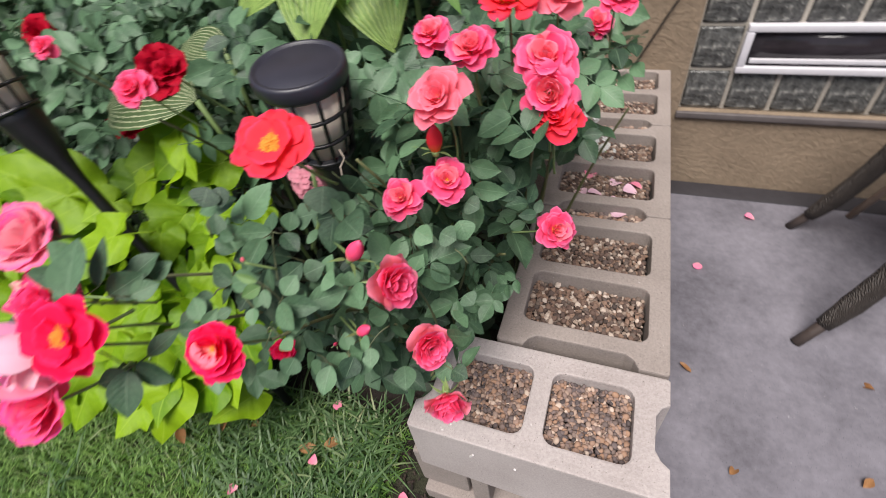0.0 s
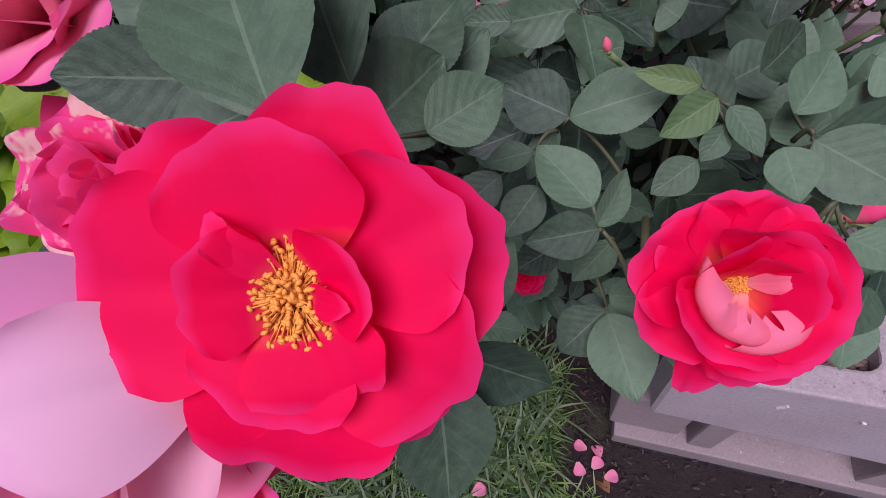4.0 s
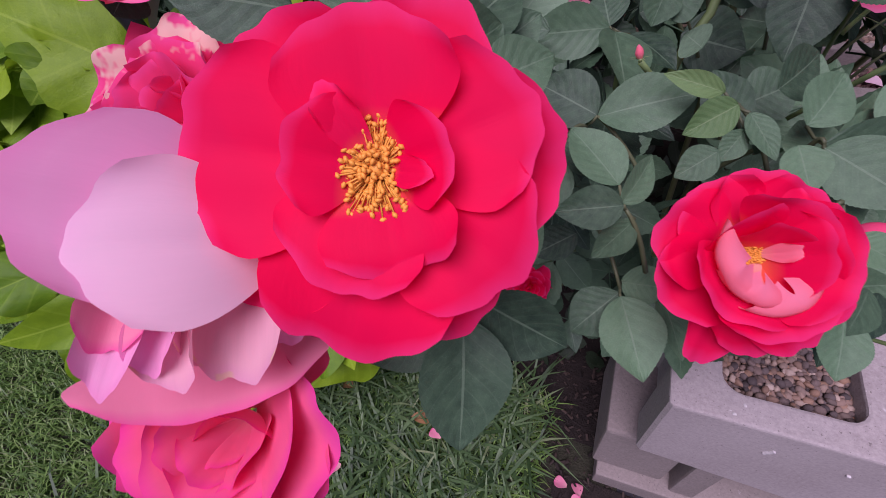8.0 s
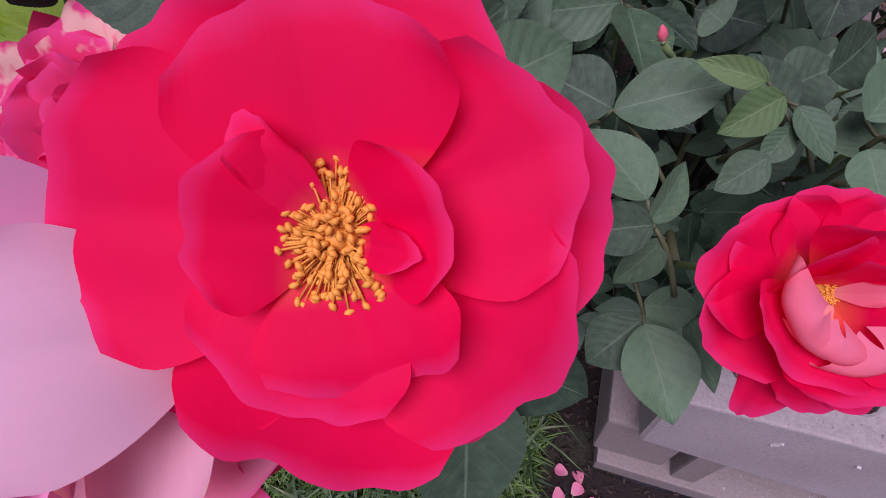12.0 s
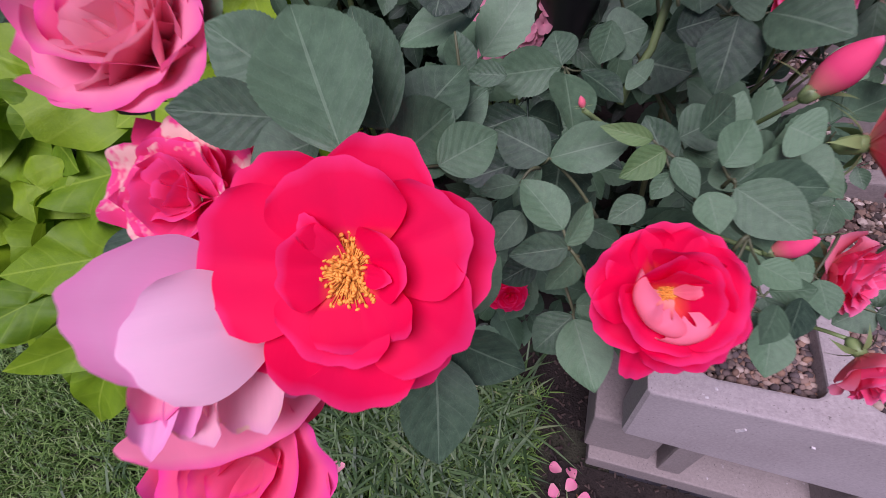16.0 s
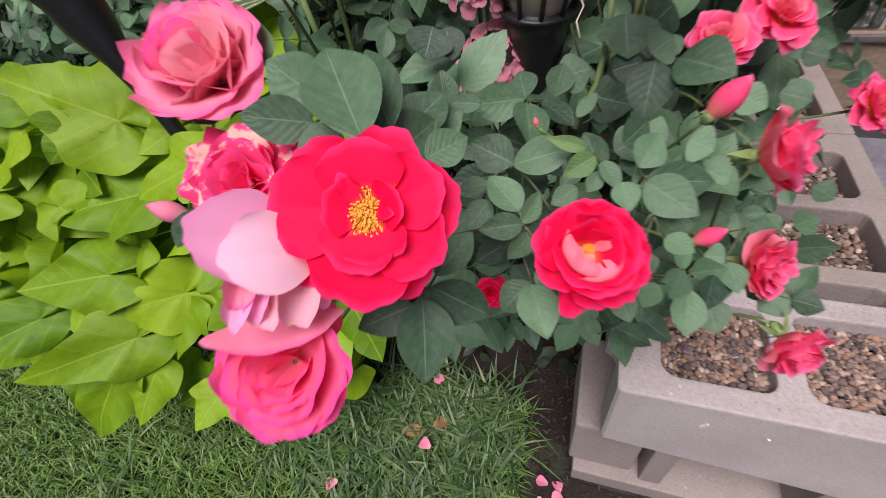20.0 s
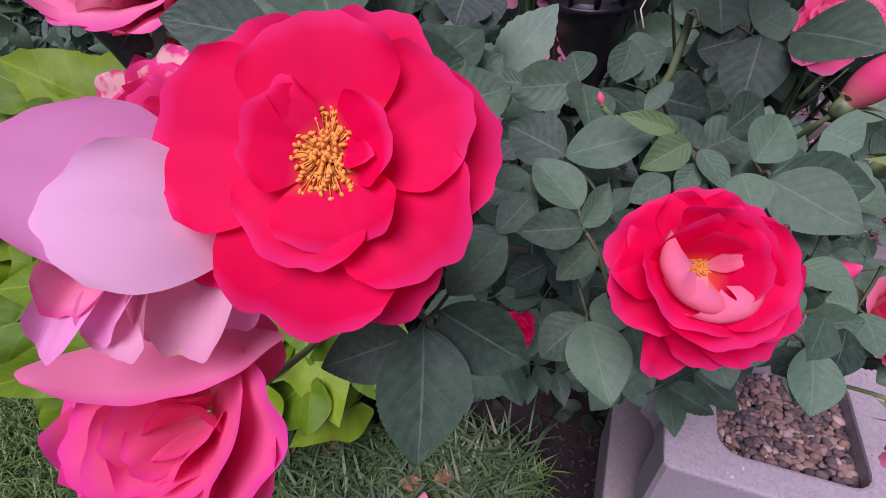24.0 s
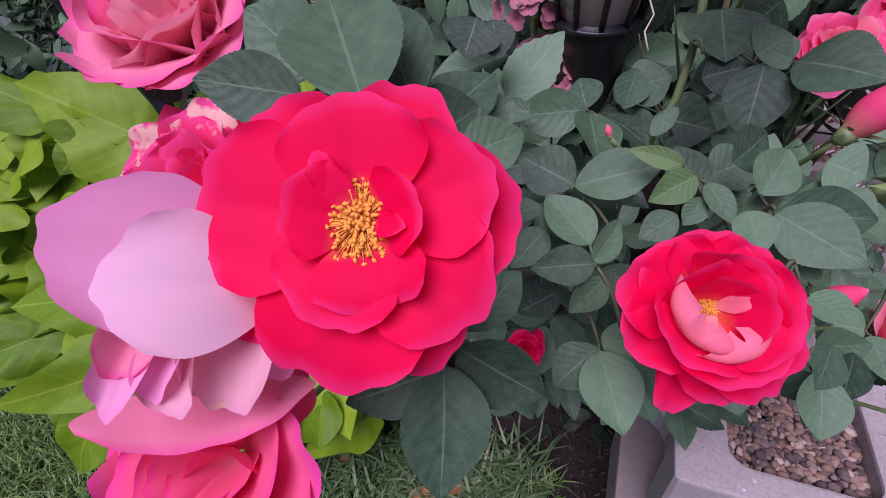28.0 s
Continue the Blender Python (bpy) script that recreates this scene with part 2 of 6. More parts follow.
BROAD = leaf_material("broad_leaf", (0.06, 0.16, 0.03), (0.16, 0.32, 0.06), (0.22, 0.38, 0.12), translucent=0.3)
# Leaf green darkened so its colour carries the shade deep between the plants.
LEAF_SHADED = leaf_material("leaf_darkened_for_shade", (0.012, 0.024, 0.013), (0.04, 0.062, 0.034), (0.08, 0.1, 0.065), joined=True)
STALK = plain("green_stalk", (0.19, 0.28, 0.1), 0.5, spread=0.3)
CANE = plain("brown_green_cane", (0.13, 0.14, 0.06), 0.6, spread=0.3)
RED = petal_material("petal_crimson", (0.95, 0.24, 0.05), (0.93, 0.006, 0.072), (0.94, 0.04, 0.19), streak=0.08)
CORAL = petal_material("petal_coral", (0.95, 0.38, 0.26), (0.96, 0.08, 0.22), (0.95, 0.22, 0.42), streak=0.12)
CORAL_PALE = petal_material("petal_coral_pale", (0.95, 0.44, 0.32), (0.95, 0.2, 0.28), (0.95, 0.28, 0.4), streak=0.12)
PINK = petal_material("petal_pink", (0.94, 0.5, 0.5), (0.95, 0.32, 0.45), (0.93, 0.14, 0.4), streak=0.1)
BLUSH_PINK = petal_material("petal_blush_pink", (0.95, 0.52, 0.5), (0.96, 0.4, 0.48), (0.95, 0.36, 0.48), streak=0.08)
ROSE_PINK = petal_material("petal_rose_pink", (0.95, 0.28, 0.36), (0.96, 0.15, 0.3), (0.95, 0.08, 0.38), streak=0.1)
BLOTCH = petal_material("petal_blotched", (0.93, 0.22, 0.3), (0.94, 0.07, 0.24), (0.93, 0.1, 0.34), blemish=(0.92, 0.6, 0.52), patch=(38.0, 0.57, 0.7), streak=0.1)
PALE = petal_material("petal_pale_lilac", (0.95, 0.55, 0.66), (0.95, 0.43, 0.68), (0.93, 0.34, 0.62), translucent=0.35, streak=0.1)
BLUSH = petal_material("petal_blush", (0.92, 0.64, 0.7), (0.93, 0.63, 0.76), (0.91, 0.58, 0.74), translucent=0.35, streak=0.1)
FADED = petal_material("petal_faded", (0.9, 0.58, 0.56), (0.91, 0.48, 0.56), (0.86, 0.4, 0.56), blemish=(0.8, 0.5, 0.4), patch=(55.0, 0.54, 0.94))
DARK_RED = petal_material("petal_dark_red", (0.55, 0.01, 0.02), (0.5, 0.004, 0.025), (0.42, 0.004, 0.03))
ORANGE_RED = petal_material("petal_orange_red", (0.95, 0.34, 0.06), (0.93, 0.045, 0.07), (0.94, 0.07, 0.17))
STAMEN = plain("stamen_orange", (1.0, 0.4, 0.05), 0.6, spread=0.12, joined=True)
CONCRETE_OLD = rough_stuff("concrete_block_stained", (0.18, 0.148, 0.135), (0.32, 0.275, 0.255), 6.0, 220.0, 0.95, 0.5, 0.002, flecks=0.5)
CONCRETE = rough_stuff("concrete_block", (0.21, 0.17, 0.158), (0.5, 0.45, 0.445), 4.0, 260.0, 0.95, 0.45, 0.002, flecks=0.9)
PATIO = rough_stuff("patio_concrete", (0.035, 0.032, 0.042), (0.2, 0.19, 0.222), 4.5, 45.0, 0.85, 0.25, 0.002, flecks=0.35)
STUCCO = rough_stuff("stucco_cream", (0.17, 0.123, 0.085), (0.28, 0.212, 0.15), 6.0, 60.0, 0.95, 0.9, 0.006)
SOIL = rough_stuff("dark_soil", (0.008, 0.006, 0.005), (0.032, 0.022, 0.018), 14.0, 120.0, 1.0, 1.0, 0.01)
LAWN = rough_stuff("lawn_soil", (0.018, 0.019, 0.011), (0.048, 0.048, 0.027), 12.0, 140.0, 1.0, 1.0, 0.01)
BLACK = plain("black_plastic", (0.012, 0.012, 0.014), 0.35)
CAP = plain("dark_solar_cap", (0.022, 0.022, 0.034), 0.42)
CREAM = plain("cream_diffuser", (0.85, 0.74, 0.63), 0.5)


# ---- gravel, grass ----
def pebble_material(name, tones):
    m, nt, b = material(name)
    r = variation(nt, True)
    col = ramp(nt, r, list(zip((0.0, 0.18, 0.38, 0.55, 0.72, 0.88, 1.0), tones)))
    col = mix(nt, maths(nt, "MULTIPLY", noise_tex(nt, 160.0), 0.3), col, (0.14, 0.1, 0.085))
    nt.links.new(col, b.inputs["Base Color"])
    b.inputs["Roughness"].default_value = 0.85
    return m


def grass_material(name, lush):
    m, nt, b = material(name)
    r = variation(nt, True)
    patch = noise_tex(nt, 3.5, 3)
    k = maths(nt, "ADD", maths(nt, "MULTIPLY", r, 0.6), maths(nt, "MULTIPLY", patch, 0.4))
    col = ramp(nt, k, [(0.15, (0.038 * lush, 0.09 * lush, 0.024)), (0.5, (0.09 * lush, 0.18 * lush, 0.045)), (0.72, (0.15 * lush, 0.25 * lush, 0.08)), (0.84, (0.26, 0.3, 0.15)), (1.0, (0.42, 0.36, 0.22))])
    nt.links.new(col, b.inputs["Base Color"])
    b.inputs["Roughness"].default_value = 0.5
    t = nt.nodes.new("ShaderNodeBsdfTranslucent")
    nt.links.new(col, t.inputs[0])
    s = nt.nodes.new("ShaderNodeMixShader")
    s.inputs[0].default_value = 0.25
    nt.links.new(b.outputs[0], s.inputs[1])
    nt.links.new(t.outputs[0], s.inputs[2])
    nt.links.new(s.outputs[0], nt.nodes["Material Output"].inputs[0])
    return m


PEBBLE = pebble_material("pebbles", ((0.04, 0.033, 0.036), (0.13, 0.1, 0.1), (0.3, 0.2, 0.16), (0.34, 0.2, 0.13), (0.09, 0.07, 0.07), (0.4, 0.28, 0.22), (0.6, 0.48, 0.4)))
PEBBLE_BROWN = pebble_material("pebbles_and_bark", ((0.03, 0.022, 0.02), (0.11, 0.065, 0.05), (0.27, 0.17, 0.12), (0.12, 0.075, 0.06), (0.06, 0.045, 0.04), (0.33, 0.25, 0.2), (0.6, 0.5, 0.43)))
GRASS = grass_material("grass_blades", 1.35)
# Dark crabgrass green, lowered further to hold the shade under the rose bush.
GRASS_DARK = grass_material("coarse_grass_blades_shaded", 0.8)


# ---- the ground, the house wall, the patio ----
def sheet(name, x0, x1, y0, y1, z, n, m, rise, label, category, material_, thick=0.0):
    bm = bmesh.new()
    bmesh.ops.create_grid(bm, x_segments=n, y_segments=n, size=0.5)
    for v in bm.verts:
        x, y = (x0 + x1) / 2 + v.co.x * (x1 - x0), (y0 + y1) / 2 + v.co.y * (y1 - y0)
        h = rise * (noise.noise((x * 3, y * 3, 1.7)) + 0.5 * noise.noise((x * 11, y * 11, 4.2)))
        v.co = (x, y, z + h)
    return tagged(part(name, bm, material_, None), label, category, kind="structure")


sheet("ground", -120, 120, -120, 120, -0.12, 4, 1, 0.0, "dark bare earth beneath lawn and flower bed", "ground", SOIL)
sheet("lawn", -6.0, 0.02, -4.0, 0.3, -0.005, 120, 1, 0.012, "thin mown lawn soil between grass blades", "lawn", LAWN)
sheet("flower_bed", -6.0, 0.10, 0.06, 1.33, 0.005, 90, 1, 0.022, "dark moist soil of the flower bed", "soil", SOIL)

bm = box_bm(0.02, -4.0, -0.14, 5.0, 1.27, -0.03, 0.004)
tagged(part("patio", bm, PATIO, None), "worn bluish-grey poured concrete patio slab", "patio", kind="structure")

WALL_Y, WIN_X0, WIN_X1, WIN_Z0, WIN_Z1 = 1.33, 0.44, 1.62, 0.262, 0.668
bm = bmesh.new()
for x0, x1, z0, z1 in ((-6, WIN_X0, -0.1, 2.8), (WIN_X1, 5, -0.1, 2.8), (WIN_X0, WIN_X1, -0.1, WIN_Z0), (WIN_X0, WIN_X1, WIN_Z1, 2.8)):
    b2 = box_bm(x0, WALL_Y, z0, x1, WALL_Y + 0.22, z1)
    me = bpy.data.meshes.new("tmp")
    b2.to_mesh(me)
    b2.free()
    bm.from_mesh(me)
    bpy.data.meshes.remove(me)
tagged(part("wall_north", bm, STUCCO, None, smooth=False), "cream rough stucco house wall", "wall", kind="structure")


# ---- hollow concrete blocks ----
def rounded(x0, y0, x1, y1, r, n=4):
    pts = []
    for cx, cy, a0 in ((x1 - r, y1 - r, 0), (x0 + r, y1 - r, 90), (x0 + r, y0 + r, 180), (x1 - r, y0 + r, 270)):
        for i in range(n + 1):
            a = radians(a0 + 90 * i / n)
            pts.append((cx + r * math.cos(a), cy + r * math.sin(a)))
    return pts


def block_mesh(name, length, width, height, shell, ends, web=0.032, seed=1, mat_=CONCRETE):
    """Two-core block, length along x, origin at its low corner; ends: depth of the hollow at each end."""
    bm = bmesh.new()
    e, s = ends, shell + 0.012
    outer = [(0.004, 0), (length - 0.004, 0), (length, 0.004)]
    outer += [(length, s), (length - e * 0.6, s + 0.008), (length - e, s + 0.022), (length - e, width - s - 0.022), (length - e * 0.6, width - s - 0.008), (length, width - s)] if e else []
    outer += [(length, width - 0.004), (length - 0.004, width), (0.004, width), (0, width - 0.004)]
    outer += [(0, width - s), (e * 0.6, width - s - 0.008), (e, width - s - 0.022), (e, s + 0.022), (e * 0.6, s + 0.008), (0, s)] if e else []
    outer += [(0, 0.004)]
    inner = (length - 2 * (e + web) - web) / 2
    loops = [outer]
    for k in range(2):
        x0 = e + web + k * (inner + web)
        loops.append(rounded(x0, shell, x0 + inner, width - shell, 0.018))
    edges = []
    for pts in loops:
        vs = [bm.verts.new((x, y, height)) for x, y in pts]
        edges += [bm.edges.new((vs[i], vs[(i + 1) % len(vs)])) for i in range(len(vs))]
    bmesh.ops.triangle_fill(bm, use_beauty=True, use_dissolve=False, edges=edges)
    for f in bm.faces:
        if f.normal.z < 0:
            f.normal_flip()
    top = bm.faces[:]
    rim = [ed for ed in bm.edges if ed.is_boundary]
    ret = bmesh.ops.extrude_face_region(bm, geom=top)
    low = [g for g in ret["geom"] if isinstance(g, bmesh.types.BMVert)]
    bmesh.ops.translate(bm, verts=low, vec=(0, 0, -height))
    bmesh.ops.recalc_face_normals(bm, faces=bm.faces[:])
    rim = [ed for ed in bm.edges if len(ed.link_faces) == 2 and ed.calc_face_angle(0) > 1.0 and abs(ed.verts[0].co.z - ed.verts[1].co.z) < 1e-4]
    bmesh.ops.bevel(bm, geom=rim, offset=0.0035, segments=2, affect="EDGES", profile=0.6)
    for v in bm.verts:
        q = v.co * 40
        v.co += 0.0012 * Vector((noise.noise(q + Vector((seed, 0, 0))), noise.noise(q + Vector((0, seed, 7))), noise.noise(q + Vector((3, 0, seed)))))
    me = mesh(name, bm, mat_, False)
    return me


H = 0.40
wall_blocks = thing("block_edging", Matrix(), "low edging wall of hollow grey concrete blocks, two courses", "retaining wall", kind="structure")
FRONT = block_mesh("block_8_inch", 0.39, 0.19, 0.19, 0.034, 0.02, seed=3)
WIDE = block_mesh("block_12_inch", 0.39, 0.29, 0.19, 0.036, 0.024, seed=9, mat_=CONCRETE_OLD)
for v in FRONT.vertices:
    if v.co.z < 0.02:
        v.co.z += 0.03 * max(0.0, 1 - v.co.x / 0.36)
put("block", FRONT, wall_blocks, pose(0, 0, H - 0.19), "pale grey end block with gravel-filled cores")


def boxes_mesh(name, boxes, mat_, bevel=0.004):
    """Several boxes, bevelled and roughened, as one mesh."""
    bm_ = bmesh.new()
    for q in boxes:
        b2 = box_bm(*q, bevel)
        me = bpy.data.meshes.new("tmp")
        b2.to_mesh(me)
        b2.free()
        bm_.from_mesh(me)
        bpy.data.meshes.remove(me)
    for v in bm_.verts:
        v.co += 0.0015 * noise.noise_vector(v.co * 30)
    return mesh(name, bm_, mat_, False)


put("block", boxes_mesh("block_on_side", ((-0.024, 0.004, 0.0, 0.385, 0.185, 0.05), (0.086, 0.014, 0.048, 0.122, 0.18, 0.2), (0.312, 0.014, 0.048, 0.35, 0.18, 0.2), (0.352, 0.012, 0.048, 0.383, 0.18, 0.2), (0.07, 0.15, 0.047, 0.36, 0.183, 0.199)), CONCRETE_OLD), wall_blocks, Matrix(), "block laid on its side, open cores facing out")
put("block", boxes_mesh("block_end", ((-0.034, 0.024, 0.051, 0.074, 0.19, 0.206),), CONCRETE_OLD, 0.006), wall_blocks, Matrix(), "dark weathered end piece flecked with white paint")
PAINT = plain("white_paint_fleck", (0.55, 0.52, 0.52), 0.8, vary=0.3, scale=300)
for x, z, w, h, turn in ((0.108, 0.354, 0.003, 0.014, 30), (0.178, 0.352, 0.004, 0.0025, 10), (0.33, 0.3, 0.003, 0.002, 0)):
    put("paint_fleck", boxes_mesh("paint_fleck", ((-w / 2, -0.0016, -h / 2, w / 2, 0.001, h / 2),), PAINT, 0.0006), wall_blocks, Matrix.Translation((x, 0, z)) @ pose(0, 0, 0, 0, turn, 0))
for x, y, w, d in ((0.06, 0.01, 0.004, 0.003), (0.07, 0.022, 0.003, 0.004)):
    put("paint_fleck", boxes_mesh("paint_fleck", ((-w / 2, -d / 2, -0.001, w / 2, d / 2, 0.0014),), PAINT, 0.0006), wall_blocks, Matrix.Translation((x, y, H)) @ pose(0, 0, 0, 0, 0, 200 * x))
for i in range(3):
    y = 0.2 + i * 0.393
    put("block", WIDE, wall_blocks, Matrix.Translation((0.39, y - 0.004, H - 0.19)) @ pose(0, 0, 0, 0, 0, 90))
    put("block", WIDE, wall_blocks, Matrix.Translation((0.385, y, 0.005)) @ pose(0, 0, 0, 0, 0, 90))


def gravel(name, x0, y0, x1, y1, z, size, seed, label, mat_=None):
    """Rounded pebbles heaped in a core."""
    rr = random.Random(seed)
    proto = bmesh.new()
    bmesh.ops.create_icosphere(proto, subdivisions=2 if mat_ is None else 1, radius=1)
    base_v = np.array([v.co[:] for v in proto.verts])
    base_f = np.array([[v.index for v in f.verts] for f in proto.faces])
    proto.free()
    V, F, k = [], [], 0
    step = size * 0.78
    for layer in range(2):
        y = y0
        while y < y1:
            x = x0
            while x < x1:
                s = size * rr.uniform(0.36, 0.68)
                sc = np.array([s * rr.uniform(0.85, 1.25), s * rr.uniform(0.75, 1.1), s * rr.uniform(0.6, 0.95)])
                e = Euler((rr.uniform(-0.6, 0.6), rr.uniform(-0.6, 0.6), rr.uniform(0, 6.3))).to_matrix()
                p = np.array([min(max(x + rr.uniform(-0.4, 0.4) * step, x0 + s * 0.5), x1 - s * 0.5), min(max(y + rr.uniform(-0.4, 0.4) * step, y0 + s * 0.5), y1 - s * 0.5),
                              z - layer * size * 0.55 + rr.uniform(-0.3, 0.3) * size])
                lump = 1 + 0.24 * np.sin(base_v @ np.array([rr.uniform(-3, 3), rr.uniform(-3, 3), rr.uniform(-3, 3)]) + rr.uniform(0, 6))
                V.append((base_v * lump[:, None] * sc) @ np.array(e).T + p)
                F.append(base_f + k)
                k += len(base_v)
                x += step
            y += step
    me = raw_mesh(name, np.concatenate(V), np.concatenate(F), mat_ or PEBBLE, None, mat_ is None)
    return tagged(put(name, me, None), label, "gravel", "block core fillings", "stuff")


def core_box(x0, y0, x1, y1, z):
    bm_ = box_bm(x0, y0, z - 0.1, x1, y1, z - 0.012)
    return tagged(part("core_soil", bm_, SOIL, None), "dark soil under the gravel in a block core", "soil", "block core soil", "stuff")


for k, x0 in enumerate((0.052, 0.211)):
    gravel("gravel", x0 + 0.002, 0.036, x0 + 0.125, 0.154, H - 0.022, 0.0078, 20 + k, "mixed brown and grey pea gravel filling a block core")
    core_box(x0, 0.034, x0 + 0.127, 0.156, H - 0.03)
for i in range(3):
    for k in range(2):
        y0 = 0.196 + i * 0.393 + 0.056 + k * 0.155
        gravel("gravel", 0.138, y0 + 0.002, 0.352, y0 + 0.121, H - 0.031, 0.0098, 30 + 2 * i + k, "brown pea gravel and bark bits filling a block core", PEBBLE_BROWN)
        core_box(0.136, y0, 0.354, y0 + 0.123, H - 0.04)
    if i < 2:
        y0 = 0.196 + (i + 1) * 0.393
        gravel("gravel", 0.15, y0 - 0.024, 0.34, y0 + 0.024, H - 0.03, 0.0115, 50 + i, "pea gravel in the gap between two blocks")
        core_box(0.15, y0 - 0.024, 0.34, y0 + 0.024, H - 0.04)


def grass_patch(name, count, x0, x1, y0, y1, hmin, hmax, wide, seed, label, keep=None, flat=(0.3, 1.25)):
    rg = np.random.default_rng(seed)
    x, y = rg.uniform(x0, x1, count), rg.uniform(y0, y1, count)
    if keep is not None:
        ok = keep(x, y)
        x, y = x[ok], y[ok]
    n = len(x)
    h, a, lean = rg.uniform(hmin, hmax, n), rg.uniform(0, 2 * np.pi, n), rg.uniform(flat[0], flat[1], n)
    w = wide * rg.uniform(0.6, 1.2, n)
    d = np.stack([np.cos(a), np.sin(a)], 1)
    p = np.stack([-d[:, 1], d[:, 0]], 1)
    verts = np.zeros((n, 7, 3))
    for i, (s, wf) in enumerate(((0.0, 0.8), (0.35, 1.0), (0.72, 0.75))):
        out, up = lean * h * s ** 1.7, h * s * (1 - 0.35 * lean * s)
        for j, sg in enumerate((-1, 1)):
            verts[:, 2 * i + j, 0] = x + d[:, 0] * out + sg * p[:, 0] * w * wf
            verts[:, 2 * i + j, 1] = y + d[:, 1] * out + sg * p[:, 1] * w * wf
            verts[:, 2 * i + j, 2] = up - 0.006
    verts[:, 6, 0], verts[:, 6, 1] = x + d[:, 0] * lean * h, y + d[:, 1] * lean * h
    verts[:, 6, 2] = h * (1 - 0.45 * lean) - 0.004
    base = (np.arange(n) * 7)[:, None]
    quads = np.concatenate([base + np.array([[0, 1, 3, 2]]), base + np.array([[2, 3, 5, 4]])])
    tris = base + np.array([[4, 5, 6]])
    me = bpy.data.meshes.new(name)
    me.from_pydata(verts.reshape(-1, 3).tolist(), [], quads.tolist() + tris.tolist())
    me.materials.append(GRASS_DARK if name == "coarse_grass" else GRASS)
    return tagged(put(name, me, None), label, "grass", "", "stuff")


grass_patch("grass", 46000, -1.9, -0.03, -0.75, 0.12, 0.02, 0.055, 0.0016, 1, "short mown green lawn grass with dry blades", lambda x, y: ((x < -0.11) | (y < -0.09)) & ((np.sin(x * 771.3 + y * 613.9) * 24634.6) % 1 < np.clip((y + 0.75) / 0.35, 0, 1) * np.clip((x + 1.9) / 0.5, 0, 1)))
grass_patch("grass", 26000, -4.6, -1.6, -1.2, 0.5, 0.03, 0.06, 0.0017, 2, "short mown green lawn grass farther out", lambda x, y: (np.sin(x * 523.7 + y * 877.1) * 31415.9) % 1 < np.clip((y + 1.2) / 0.5, 0, 1) * np.clip((x + 4.6) / 1.0, 0, 1) * np.clip((-1.6 - x) / 0.4, 0.3, 1))
grass_patch("grass", 60000, -6.0, 0.0, -4.0, 0.25, 0.03, 0.06, 0.003, 4, "short mown green lawn grass reaching out to the edge of the lot", lambda x, y: ((x < -0.11) | (y < -0.12)) & ((x < -2.2) | (y < -0.5) | (y > 5)))
grass_patch("coarse_grass", 7000, -0.95, -0.07, -0.5, 0.16, 0.04, 0.1, 0.0029, 3, "coarse tufts of crabgrass beside the blocks",
            lambda x, y: ((x < -0.13) | (y < -0.12)) & ((np.sin(x * 913.7 + y * 517.3) * 43758.5) % 1 < np.exp(-((x + 0.28) / 0.3) ** 2 - ((y - 0.02) / 0.2) ** 2) + 0.12 * np.sin(9 * x + 7 * y)), (0.6, 1.6))

# ---- leaves ----
def blade(width, rows=12, cols=4, fold=0.15, droop=0.15, wide_at=0.5, point=1.0, serrate=0.0, back=0.0, wave=0.0, seed=0, lobes=0.0):
    """A leaf blade one long, along y from its foot at the origin, face up."""
    rr = random.Random(seed)
    ph = rr.uniform(0, 6)
    V, UV, F = [], [], []
    ex = math.log(0.5) / math.log(wide_at)
    for i in range(rows + 1):
        v = i / rows
        w = width / 2 * max(0.0, math.sin(math.pi * v ** ex)) ** (0.75 if v ** ex < 0.5 else point)
        if back:
            w = width / 2 * (1 - v) ** 0.8 * (1 + 1.2 * v)
            w *= 1 + lobes * math.sin(v * 9.0 - 1.0) if v < 0.75 else 1
        for j in range(cols + 1):
            u = 2 * j / cols - 1
            ww = w * (1 + (serrate if i % 2 else -serrate) * (abs(u) > 0.99))
            y = v - back * abs(u) ** 1.5 * (1 - v) ** 2 + (serrate * 0.25 * (abs(u) > 0.99) if i % 2 else 0)
            z = fold * abs(u) * w - droop * v * v + wave * math.sin(ph + 8 * v + 2 * u) * abs(u) * width * 0.5 + wave * 0.4 * math.sin(ph * 2 + 5 * v) * u * width
            V.append((u * ww, y, z))
            UV.append((0.5 + 0.5 * u, v))
    for i in range(rows):
        for j in range(cols):
            a = i * (cols + 1) + j
            F.append((a, a + 1, a + cols + 2, a + cols + 1))
    return np.array(V), np.array(F), np.array(UV)


def joined(pieces):
    V, F, UV, k = [], [], [], 0
    for v, f, uv in pieces:
        V.append(v)
        F += [tuple(int(q) + k for q in face) for face in f]
        UV.append(uv)
        k += len(v)
    return np.concatenate(V), F, np.concatenate(UV)


def moved(piece, m):
    v, f, uv = piece
    a = np.array(m)
    return v @ a[:3, :3].T + a[:3, 3], f, uv


def rod(points, r, sides=5):
    v, f = tube_arrays(points, r, sides)
    return np.array([tuple(p) for p in v]), f, np.full((len(v), 2), (0.5, 0.5))


LEAFLETS, FINE = [], []
